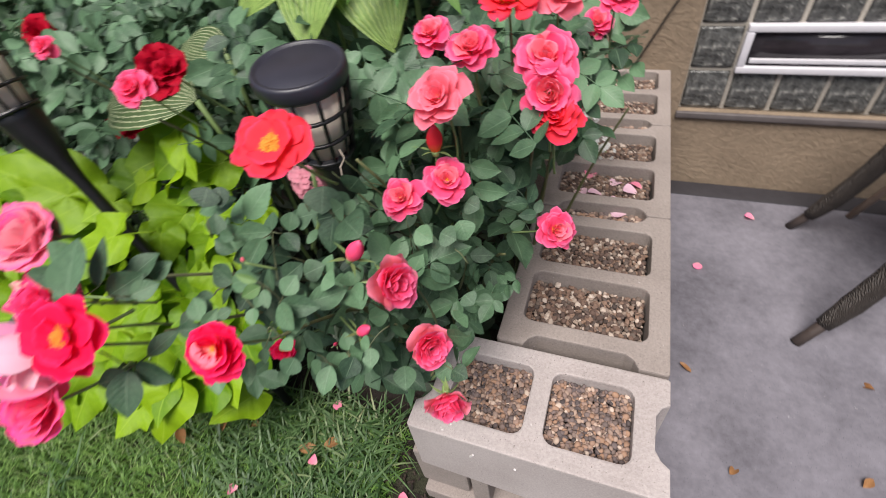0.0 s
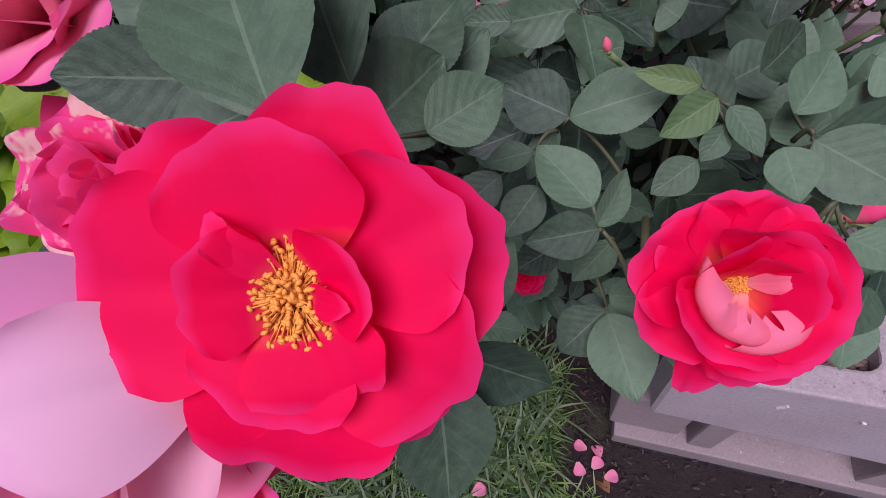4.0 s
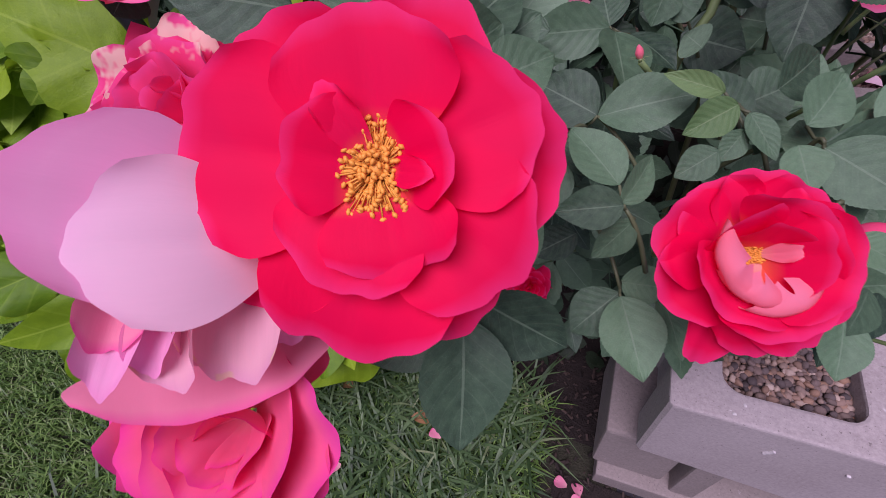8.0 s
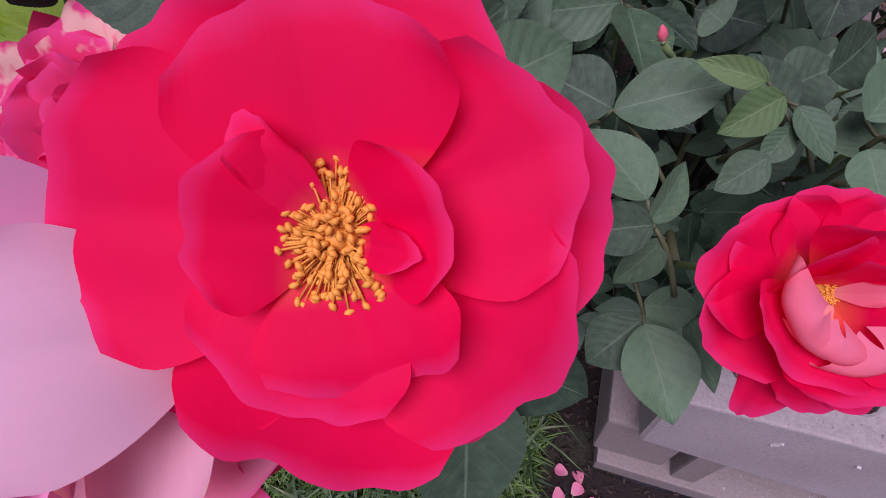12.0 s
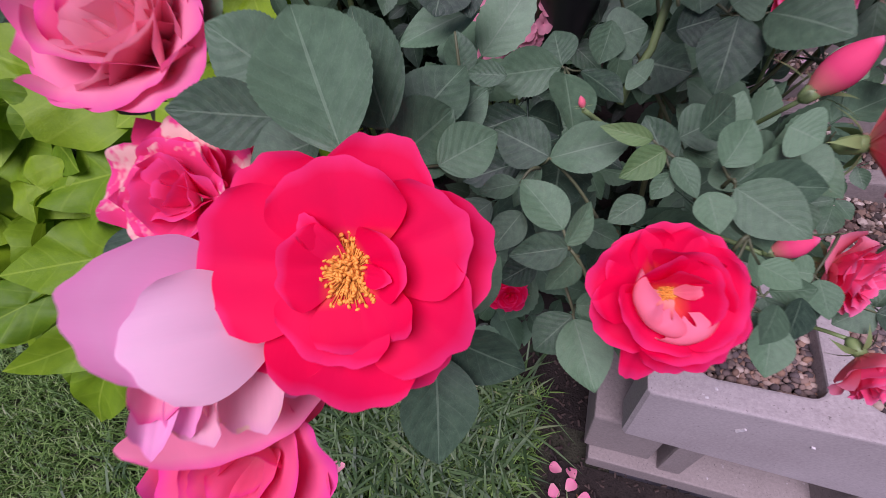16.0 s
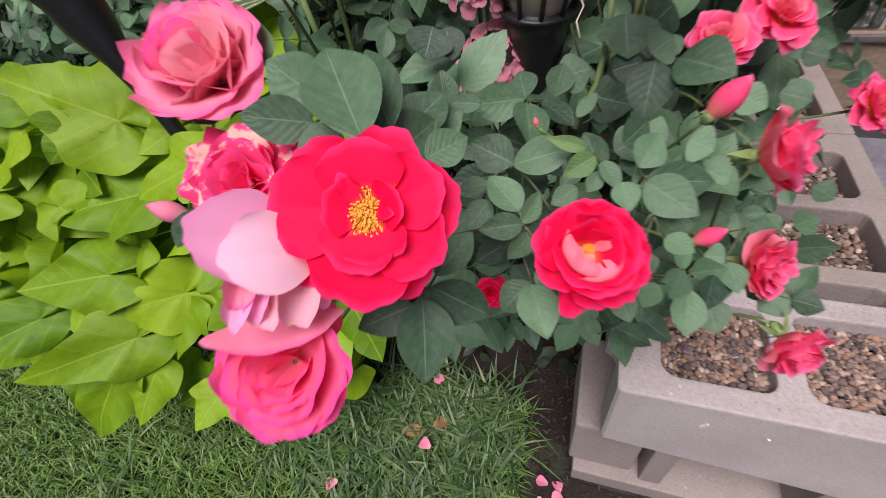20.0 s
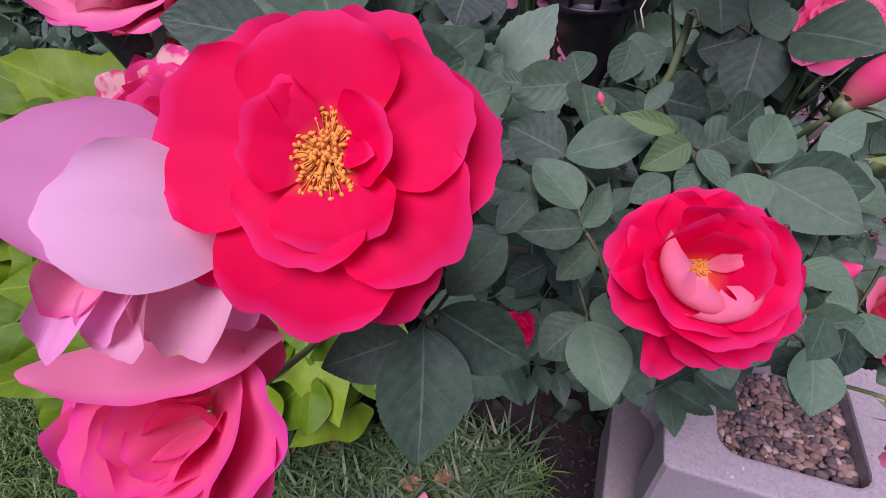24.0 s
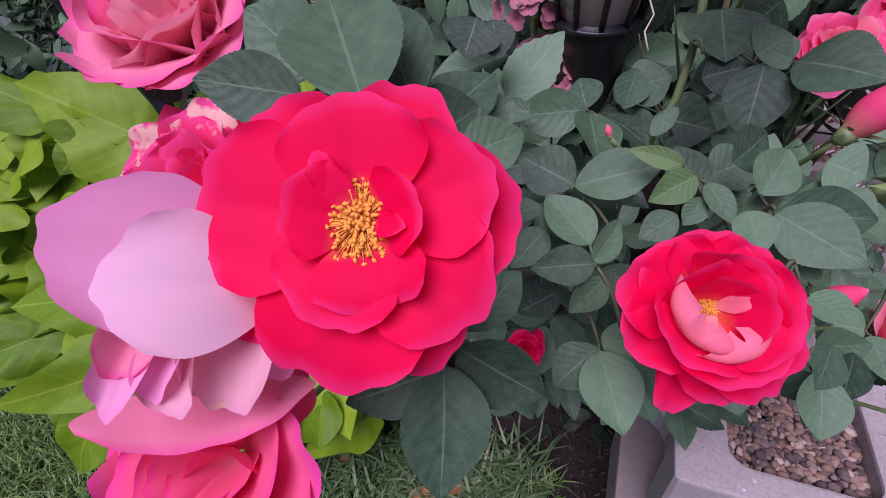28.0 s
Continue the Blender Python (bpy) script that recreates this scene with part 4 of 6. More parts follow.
R1_INNER = ((104, 0.9, 1.1, 22, 8, -0.01, 8), (258, 0.78, 0.96, 20, 8, 0.0, 10), (292, 0.66, 0.86, 28, 4, 0.03, 30), (174, 0.58, 0.72, 34, 28, 0.02, 4), (26, 0.53, 0.64, 38, 28, 0.02, 4), (132, 0.6, 0.24, 34, 16, 0.04, 50), (4, 0.4, 0.2, 44, 30, 0.05, 10))
shaped_rose(front_bush, (-0.1525, -0.1636, 0.8302), (0.24, -0.70, 0.68), 0.0308, R1_PETALS + R1_INNER, RED, 3, (-0.17, -0.09, 0.74), "wide open crimson rose showing orange stamens", F_UP, 0.022, 0.82, (0, 0, 0.04))
R2_PETALS = ((95, 0.9, 1.05, 20, 4, -0.12, 12), (140, 0.9, 1.0, 18, 2, -0.13, 12), (174, 1.0, 1.1, 16, 0, -0.1, 12), (216, 1.02, 1.05, 12, 0, -0.11, 12), (263, 1.34, 0.62, 4, -14, -0.2, 8), (288, 1.1, 1.05, 10, -4, -0.12, 12), (317, 1.22, 1.1, 10, -2, -0.15, 14), (342, 1.16, 1.05, 14, 2, -0.12, 14),
             (14, 0.98, 1.05, 20, 6, -0.1, 14), (52, 0.92, 1.05, 20, 4, -0.12, 14), (300, 0.94, 1.3, 32, 22, -0.04, 14), (352, 0.9, 1.2, 42, 38, -0.02, 12), (238, 0.84, 1.2, 36, 30, -0.04, 12), (112, 0.72, 1.2, 52, 52, -0.02, 16), (58, 0.78, 1.2, 50, 50, -0.02, 12),
             (15, 0.74, 0.9, 56, 60, 0.0, 8), (90, 0.6, 0.8, 62, 66, 0.01, 8), (20, 0.44, 0.2, 60, 50, 0.05, 30, CORAL_PALE))
AT2 = frame_at((-0.071, -0.117, 0.768), (0.22, -0.62, 0.75), F_UP) @ pose(0.0025, 0.004, 0.005)
R2 = shaped_rose(front_bush, AT2.translation, (0.22, -0.62, 0.75), 0.0275, R2_PETALS, RED, 8, (-0.08, -0.06, 0.70), "half open crimson rose with salmon inner petals", F_UP, 0.055, 0.4, (0.0, 0.04, 0.04))
for k, (ang, half, r1, hi) in enumerate(((112, 54, 0.62, 0.62), (164, 50, 0.58, 0.56), (212, 52, 0.66, 0.56))):
    v, f, uv = cupped_petal(half, 0.0015, r1 * 0.0275, hi * 0.0275, -0.0075, 0.03, 70 + k)
    put("petal", raw_mesh("petal", v, f, CORAL_PALE, uv), R2, AT2 @ pose(0, 0, 0.001, 0, 0, ang), "salmon-pink inner petal")
CUP_PETALS = ((170, 1.06, 1.2, 40, 30, 0.0, 50), (225, 1.0, 1.35, 44, 36, 0.0, 58), (285, 1.0, 1.45, 46, 40, 0.0, 54), (330, 1.14, 1.15, 40, 24, 0.0, 26), (15, 1.06, 1.3, 44, 36, 0.0, 30), (65, 1.0, 1.2, 46, 40, 0.0, 20), (120, 1.0, 1.1, 46, 40, 0.0, 30),
              (255, 0.86, 1.5, 58, 60, 0.02, 20), (330, 0.9, 1.3, 56, 58, 0.02, 16, BLUSH_PINK), (40, 0.9, 1.3, 56, 58, 0.02, 10, BLUSH_PINK), (108, 0.88, 1.0, 56, 54, 0.02, 24), (158, 0.88, 0.9, 54, 52, 0.03, 30, ROSE_PINK), (132, 0.8, 0.7, 60, 60, 0.04, 34, ROSE_PINK),
              (65, 0.8, 1.5, 56, 62, 0.03, 0, BLUSH_PINK), (0, 0.74, 1.3, 58, 66, 0.04, 0, BLUSH_PINK), (290, 0.68, 1.3, 62, 72, 0.04, 0, BLUSH_PINK), (220, 0.68, 1.1, 60, 66, 0.04, 10, BLUSH_PINK), (150, 0.66, 0.9, 62, 66, 0.05, 20, BLUSH_PINK), (100, 0.56, 1.2, 64, 90, 0.05, 0, BLUSH_PINK), (20, 0.52, 1.1, 66, 94, 0.06, 0, BLUSH_PINK), (260, 0.5, 1.1, 68, 100, 0.06, 0, BLUSH_PINK))
shaped_rose(front_bush, (-0.273, -0.087, 0.839), (0.15, -0.45, 0.88), 0.042, CUP_PETALS, PINK, 11, (-0.23, -0.07, 0.76), "cupped bright pink rose, rim curled back", F_UP, 0.035)
shaped_rose(front_bush, (-0.238, -0.132, 0.808), (0.1, -0.55, 0.75), 0.036, [(a, ln, wd * 1.35, *rest) for a, ln, wd, *rest in loose_petals(13)], BLOTCH, 13, (-0.21, -0.07, 0.74), "ageing magenta rose blotched with cream", F_UP, 0.07)
R3_PETALS = ((100, 0.95, 1.5, 14, 0, 0.0, 20), (8, 1.04, 1.4, 40, 34, 0.0, 20), (172, 1.0, 1.25, 42, 32, 0.0, 30), (318, 1.0, 1.35, 36, 26, 0.0, 26), (236, 1.0, 1.35, 36, 26, 0.0, 30), (278, 0.98, 1.2, 38, 30, 0.01, 34), (205, 0.92, 1.0, 50, 42, 0.02, 22), (262, 0.9, 0.95, 50, 46, 0.03, 26),
             (345, 0.92, 1.3, 52, 54, 0.02, 12), (300, 0.84, 0.9, 58, 60, 0.03, 18), (228, 0.84, 0.9, 58, 60, 0.04, 18), (274, 0.76, 0.8, 62, 66, 0.05, 14), (250, 0.66, 0.6, 66, 74, 0.06, 10), (320, 0.7, 0.7, 64, 70, 0.05, 12), (190, 0.74, 0.8, 60, 66, 0.04, 14), (290, 0.54, 0.5, 70, 78, 0.07, 8), (80, 0.56, 0.8, 62, 78, 0.04, 0), (140, 0.52, 0.6, 66, 82, 0.05, 0))
R3 = shaped_rose(front_bush, (-0.194, -0.2, 0.7612), (0.22, -0.6, 0.74), 0.0345, R3_PETALS, ROSE_PINK, 24, (-0.21, -0.13, 0.71), "large nodding rose-pink bloom", F_UP, 0.06, bare=True)
LOOK = (0.3, -0.3, 0.6)
hero_petal(R3, (-0.1990, -0.1900, 0.7865), (-0.1855, -0.2095, 0.7915), 0.0590, LOOK, PINK, 22, 6, 0.02, 0.05)
spent = put("rose", calyx(0.03, Vector((0.0, 0.0, -0.07)), True), front_bush, frame_at((-0.178, -0.166, 0.808), (-0.3, -0.6, 0.7)), "spent lilac-pink rose keeping its last petals")
hero_petal(spent, (-0.1825, -0.1710, 0.8102), (-0.2090, -0.1940, 0.8425), 0.0380, LOOK, PALE, 12, 1, 0.02, 0.14)
hero_petal(spent, (-0.1765, -0.1735, 0.8120), (-0.1965, -0.1980, 0.8335), 0.0330, LOOK, BLUSH, 28, 3, 0.02, 0.12)
withered = put("rose", calyx(0.025, Vector((0.0, 0.0, -0.07)), True), front_bush, frame_at((-0.176, -0.176, 0.81), (-0.2, -0.8, 0.2)), "withered mauve rose with crumpled drooping petals")
hero_petal(withered, (-0.1984, -0.1814, 0.8085), (-0.1882, -0.1973, 0.8025), 0.0312, LOOK, FADED, 14, 40, 0.04, 0.2)
hero_petal(withered, (-0.1840, -0.1727, 0.8057), (-0.1716, -0.1901, 0.7969), 0.0156, LOOK, PALE, 26, 41, 0.03, 0.3)
hero_petal(withered, (-0.1844, -0.1782, 0.8089), (-0.1745, -0.2020, 0.8001), 0.0177, LOOK, FADED, 26, 42, 0.04, 0.35)
hero_petal(withered, (-0.1917, -0.1838, 0.8105), (-0.1811, -0.2017, 0.8037), 0.0149, LOOK, FADED, 30, 43, 0.07, 0.3)
hero_petal(withered, (-0.1925, -0.1885, 0.8122), (-0.1827, -0.2083, 0.8063), 0.0156, LOOK, FADED, 24, 44, 0.06, 0.32)
hero_petal(withered, (-0.1974, -0.1929, 0.8145), (-0.1911, -0.2150, 0.8129), 0.0106, LOOK, PALE, 26, 45, 0.06, 0.35)
hero_petal(withered, (-0.2001, -0.1940, 0.8178), (-0.1926, -0.2085, 0.8169), 0.0121, LOOK, PINK, 30, 46, 0.05, 0.4)
hero_petal(withered, (-0.1931, -0.1897, 0.8122), (-0.1863, -0.2084, 0.8103), 0.0099, LOOK, PALE, 30, 47, 0.08, 0.4)
for at, facing, size, seed, foot, text in (((0.036, 0.019, 0.739), (0.85, -0.2, 0.4), 0.037, 29, (0.0, 0.04, 0.68), "full coral-pink rose with loose outer petals"),
                                          ((0.067, 0.02, 0.634), (0.62, -0.55, 0.35), 0.034, 31, (0.03, 0.03, 0.6), "full coral-red rose"),
                                          ((0.1, -0.018, 0.59), (0.45, -0.85, -0.05), 0.034, 37, (0.06, 0.02, 0.54), "full coral-pink rose hanging over the block")):
    shaped_rose(front_bush, at, facing, size, cupped_petals(seed, CORAL_PALE), CORAL, seed, foot, text, F_UP, 0.045)
rose(front_bush, (0.061, 0.163, 0.772), (0.3, -0.5, 0.8), 0.062, "full", CORAL, 41, (0.03, 0.18, 0.7), "open coral rose of a touching pair", F_UP, inner=CORAL_PALE)
rose(front_bush, (0.015, 0.129, 0.765), (-0.05, -0.6, 0.8), 0.06, "full", CORAL, 43, (0.02, 0.16, 0.68), "open coral rose of a touching pair", F_UP, inner=CORAL_PALE)
rose(front_bush, (0.186, 0.218, 0.664), (0.5, -0.5, 0.6), 0.062, "full", CORAL, 47, (0.1, 0.22, 0.64), "coral rose on an arching stalk over the blocks", F_UP, inner=CORAL_PALE)
SCARLET = ((8, 1.02, 1.3, 14, -6, -0.02, 16), (62, 0.86, 1.2, 14, 0, -0.04, 12), (122, 0.88, 1.3, 14, 0, -0.02, 12), (182, 1.06, 1.3, 12, -8, -0.04, 16), (244, 0.86, 1.2, 14, -4, -0.02, 14), (300, 0.86, 1.2, 14, -4, -0.04, 14), (35, 0.6, 0.9, 30, 18, 0.02, 14), (158, 0.62, 0.9, 30, 18, 0.03, 14), (275, 0.6, 0.9, 30, 18, 0.02, 14))
shaped_rose(front_bush, (-0.044, 0.026, 0.899), (0.1, -0.5, 0.85), 0.038, SCARLET, ORANGE_RED, 53, (-0.05, 0.1, 0.8), "broad open scarlet rose with yellow centre", F_UP, 0.04, 0.75, (0, 0, 0.05))
rose(front_bush, (-0.15, -0.012, 0.578), (0.3, -0.6, 0.4), 0.038, "full", RED, 59, (-0.12, 0.05, 0.56), "small crimson rose low in the bush", F_UP, eye=False)
rosebud(front_bush, (0.0, 0.02, 0.768), (0.55, 0.15, 0.8), 0.030, CORAL, 3, (-0.02, 0.05, 0.71))
rosebud(front_bush, (0.008, -0.02, 0.69), (0.6, 0.05, 0.45), 0.022, CORAL, 5, (-0.03, 0.0, 0.68))
rosebud(front_bush, (-0.107, -0.019, 0.778), (-0.3, 0.2, 0.8), 0.006, CORAL_PALE, 8, (-0.09, 0.0, 0.75), "tiny peach bud")
rosebud(front_bush, (0.042, 0.184, 0.80), (0.0, 0.1, 1), 0.034, ORANGE_RED, 7, (0.03, 0.2, 0.74))

rosebud(front_bush, (-0.279, 0.181, 0.254), (0.2, -0.4, 0.6), 0.016, CORAL, 15, (-0.2, 0.2, 0.2), "small coral bud low in the bush")
rosebud(front_bush, (-0.141, 0.171, 0.342), (0.2, -0.4, 0.6), 0.014, CORAL, 16, (-0.1, 0.2, 0.3), "small coral bud low in the bush")
rosebud(front_bush, (-0.033, 0.151, 0.396), (0.2, -0.4, 0.6), 0.016, CORAL, 17, (-0.02, 0.2, 0.36), "small coral bud low in the bush")
rosebud(front_bush, (-0.385, -0.08, 0.715), (-0.6, -0.3, 0.5), 0.03, PINK, 19, (-0.28, -0.05, 0.7), "opening pink bud beside a dark leaf")
# compound leaves that stand out near the front blooms
spray(front_bush, (-0.0891, -0.0999, 0.7351), (-0.1025, -0.0963, 0.7639), (((-0.1062, -0.0921, 0.7706), (-0.1264, -0.0753, 0.7816), 0.0183), ((-0.1042, -0.0967, 0.7665), (-0.0947, -0.0792, 0.7755), 0.0140), ((-0.1034, -0.0985, 0.7674), (-0.1258, -0.1084, 0.7690), 0.0142), ((-0.0983, -0.0962, 0.7593), (-0.1093, -0.1089, 0.7475), 0.0150), ((-0.1140, -0.0768, 0.7600), (-0.1300, -0.0670, 0.7679), 0.0133)))
spray(front_bush, (-0.0918, -0.0479, 0.7311), (-0.1196, -0.0369, 0.7596), (((-0.1196, -0.0370, 0.7594), (-0.0832, -0.0355, 0.7763), 0.0243), ((-0.1199, -0.0351, 0.7588), (-0.1503, -0.0284, 0.7696), 0.0252), ((-0.1246, -0.0344, 0.7517), (-0.1364, -0.0529, 0.7380), 0.0150)))
spray(front_bush, (-0.0903, -0.0060, 0.7374), (-0.1228, 0.0450, 0.7601), (((-0.1209, 0.0264, 0.7671), (-0.1082, -0.0269, 0.7648), 0.0238), ((-0.1245, 0.0450, 0.7604), (-0.1665, 0.0280, 0.7619), 0.0312), ((-0.1246, 0.0453, 0.7610), (-0.1337, 0.0656, 0.7731), 0.0269), ((-0.1133, 0.0491, 0.7554), (-0.0847, 0.0350, 0.7489), 0.0224), ((-0.1106, 0.0718, 0.7569), (-0.0931, 0.0755, 0.7653), 0.0209)))
spray(front_bush, (-0.0481, -0.0429, 0.7456), (-0.0692, -0.0387, 0.7733), (((-0.0745, -0.0391, 0.7775), (-0.0964, -0.0442, 0.7866), 0.0104, 1), ((-0.0691, -0.0432, 0.7755), (-0.0863, -0.0563, 0.7687), 0.0136, 1), ((-0.0635, -0.0389, 0.7609), (-0.0783, -0.0190, 0.7759), 0.0203), ((-0.0649, -0.0450, 0.7737), (-0.0529, -0.0599, 0.7657), 0.0132), ((-0.0649, -0.0499, 0.7695), (-0.0708, -0.0610, 0.7625), 0.0103)))
spray(front_bush, (-0.0620, 0.0191, 0.7246), (-0.0549, 0.0068, 0.7451), (((-0.0560, 0.0023, 0.7470), (-0.0347, 0.0139, 0.7551), 0.0248), ((-0.0506, 0.0065, 0.7361), (-0.0308, -0.0031, 0.7379), 0.0214), ((-0.0802, 0.1263, 0.7195), (-0.0366, 0.1234, 0.7117), 0.0402), ((-0.0688, 0.1278, 0.6904), (-0.0551, 0.1422, 0.7227), 0.0321)))
spray(front_bush, (-0.0358, 0.0939, 0.7448), (-0.0324, 0.0738, 0.7792), (((-0.0327, 0.0689, 0.7803), (-0.0396, 0.0447, 0.7528), 0.0322), ((-0.0454, 0.0847, 0.7726), (-0.0684, 0.0888, 0.7614), 0.0251), ((-0.0372, 0.0889, 0.7732), (-0.0622, 0.1016, 0.7850), 0.0220), ((-0.0226, 0.0579, 0.7869), (0.0080, 0.0336, 0.7932), 0.0459), ((-0.0199, 0.0724, 0.7835), (-0.0355, 0.0831, 0.7892), 0.0185), ((-0.0264, 0.1114, 0.8031), (-0.0414, 0.1045, 0.7866), 0.0380)))
spray(front_bush, (-0.0355, -0.0268, 0.7206), (-0.0344, -0.0417, 0.7528), (((-0.0328, -0.0400, 0.7524), (-0.0405, -0.0233, 0.7595), 0.0199), ((-0.0293, -0.0333, 0.7492), (0.0045, -0.0092, 0.7492), 0.0268), ((-0.0357, -0.0454, 0.7541), (-0.0208, -0.0706, 0.7497), 0.0233), ((-0.0332, 0.0125, 0.7426), (-0.0289, 0.0225, 0.7638), 0.0198), ((-0.0007, 0.0079, 0.7328), (0.0224, -0.0159, 0.7329), 0.0276)))
spray(front_bush, (-0.1235, -0.0426, 0.7572), (-0.1314, -0.0542, 0.7566), (((-0.1319, -0.0543, 0.7566), (-0.1502, -0.0633, 0.7576), 0.0139), ((-0.1251, -0.0827, 0.7676), (-0.1355, -0.1009, 0.7603), 0.0167), ((-0.1716, 0.0201, 0.7405), (-0.1972, 0.0192, 0.7551), 0.0228), ((-0.1663, 0.0366, 0.7466), (-0.1876, 0.0394, 0.7656), 0.0216)))
spray(front_bush, (-0.1687, -0.1514, 0.7808), (-0.1447, -0.1526, 0.7645), (((-0.1440, -0.1552, 0.7650), (-0.1340, -0.1884, 0.7388), 0.0326), ((-0.1421, -0.1468, 0.7636), (-0.1119, -0.1451, 0.7420), 0.0241), ((-0.1438, -0.1355, 0.7583), (-0.1298, -0.1048, 0.7649), 0.0200), ((-0.1507, -0.1545, 0.7557), (-0.1759, -0.1733, 0.7525), 0.0234)))
spray(front_bush, (-0.1118, -0.0819, 0.7388), (-0.0967, -0.1052, 0.7278), (((-0.0967, -0.1063, 0.7269), (-0.1119, -0.1238, 0.7174), 0.0203), ((-0.0961, -0.1086, 0.7276), (-0.0822, -0.1371, 0.7176), 0.0234), ((-0.0964, -0.0982, 0.7232), (-0.0762, -0.0968, 0.7230), 0.0192), ((-0.1180, -0.0797, 0.7276), (-0.1356, -0.0902, 0.7186), 0.0151), ((-0.0791, -0.0921, 0.7136), (-0.0653, -0.1168, 0.7051), 0.0166)))
spray(front_bush, (-0.0228, -0.0588, 0.6916), (-0.0039, -0.0654, 0.6940), (((-0.0436, -0.0860, 0.7022), (-0.0355, -0.1030, 0.6972), 0.0175), ((-0.0000, -0.0675, 0.6941), (0.0012, -0.0963, 0.6835), 0.0222), ((0.0031, -0.0635, 0.6850), (-0.0076, -0.0712, 0.6713), 0.0220), ((-0.0180, -0.0630, 0.6898), (-0.0250, -0.0760, 0.6768), 0.0171), ((0.0177, -0.0500, 0.6905), (0.0140, -0.0710, 0.6776), 0.0218)))
spray(front_bush, (-0.1619, -0.1241, 0.8183), (-0.1665, -0.1314, 0.8360), (((-0.1611, -0.1396, 0.8463), (-0.1984, -0.0898, 0.8652), 0.0369), ((-0.1606, -0.1152, 0.8348), (-0.1854, -0.0787, 0.8572), 0.0276)))
spray(front_bush, (-0.1592, -0.1152, 0.8101), (-0.1627, -0.1145, 0.8190), (((-0.1649, -0.1157, 0.8192), (-0.1459, -0.0889, 0.8245), 0.0284), ((-0.1662, -0.0918, 0.8157), (-0.1507, -0.0631, 0.8275), 0.0256), ((-0.1500, -0.1069, 0.8137), (-0.1314, -0.0898, 0.8172), 0.0215), ((-0.1584, -0.0808, 0.8076), (-0.1423, -0.0624, 0.8151), 0.0173)))
spray(front_bush, (-0.1858, -0.1213, 0.8224), (-0.1995, -0.1052, 0.8357), (((-0.1995, -0.1023, 0.8395), (-0.2238, -0.1027, 0.8604), 0.0312), ((-0.1979, -0.1175, 0.8378), (-0.2268, -0.1310, 0.8483), 0.0236), ((-0.1811, -0.1222, 0.8343), (-0.1988, -0.1375, 0.8353), 0.0216), ((-0.2478, -0.0823, 0.8448), (-0.2496, -0.0711, 0.8697), 0.0253), ((-0.2666, -0.1077, 0.8393), (-0.2701, -0.1174, 0.8336), 0.0190)))
spray(front_bush, (-0.2645, -0.1197, 0.7687), (-0.2761, -0.1332, 0.7888), (((-0.2749, -0.1354, 0.7892), (-0.2782, -0.1632, 0.7865), 0.0268),))
spray(front_bush, (-0.1781, 0.0094, 0.7722), (-0.1825, 0.0212, 0.7938), (((-0.1941, 0.0502, 0.8131), (-0.1964, 0.0304, 0.7983), 0.0381), ((-0.1866, 0.0572, 0.8098), (-0.1780, 0.0403, 0.7932), 0.0258), ((-0.1791, 0.0656, 0.7862), (-0.2298, 0.0405, 0.7777), 0.0273), ((-0.1811, 0.0184, 0.7684), (-0.1852, 0.0350, 0.7880), 0.0210), ((-0.1524, 0.0166, 0.7709), (-0.1778, 0.0159, 0.7724), 0.0163)))
spray(front_bush, (-0.0668, 0.0586, 0.7901), (-0.0730, 0.0618, 0.7958), (((-0.0602, 0.0872, 0.8051), (-0.0541, 0.0608, 0.7854), 0.0401), ((-0.0641, 0.0619, 0.7751), (-0.0434, 0.0635, 0.7822), 0.0265), ((-0.1022, 0.0678, 0.7649), (-0.0788, 0.0727, 0.7730), 0.0364), ((-0.0993, 0.0645, 0.7792), (-0.1017, 0.0483, 0.7614), 0.0220), ((-0.0738, 0.0565, 0.7461), (-0.0845, 0.0606, 0.7521), 0.0205)))
spray(front_bush, (-0.0569, 0.0759, 0.7814), (-0.0405, 0.0640, 0.7838), (((-0.0360, 0.0583, 0.7850), (-0.0394, 0.0301, 0.7569), 0.0352), ((-0.0395, 0.0654, 0.7868), (-0.0264, 0.0684, 0.7975), 0.0265)))
spray(front_bush, (-0.0426, -0.0489, 0.7622), (-0.0402, -0.0539, 0.7694), (((-0.0402, -0.0539, 0.7694), (-0.0010, -0.0458, 0.7649), 0.0240), ((-0.0404, -0.0563, 0.7697), (-0.0139, -0.0758, 0.7660), 0.0260), ((-0.0441, -0.0428, 0.7687), (-0.0338, -0.0270, 0.7831), 0.0207), ((-0.0151, -0.0109, 0.7685), (-0.0012, -0.0173, 0.7663), 0.0228), ((-0.0535, -0.0250, 0.7724), (-0.0381, -0.0091, 0.7805), 0.0252)))
spray(front_bush, (-0.0395, -0.0818, 0.7593), (-0.0355, -0.0777, 0.7640), (((-0.0543, -0.0712, 0.7802), (-0.0488, -0.0857, 0.7727), 0.0138), ((-0.0772, -0.0770, 0.7788), (-0.0891, -0.0884, 0.7747), 0.0129), ((-0.0270, -0.0800, 0.7508), (-0.0125, -0.0885, 0.7513), 0.0164), ((-0.0400, -0.0927, 0.7501), (-0.0350, -0.1052, 0.7447), 0.0157), ((-0.0151, -0.0880, 0.7350), (-0.0189, -0.1046, 0.7273), 0.0203)))
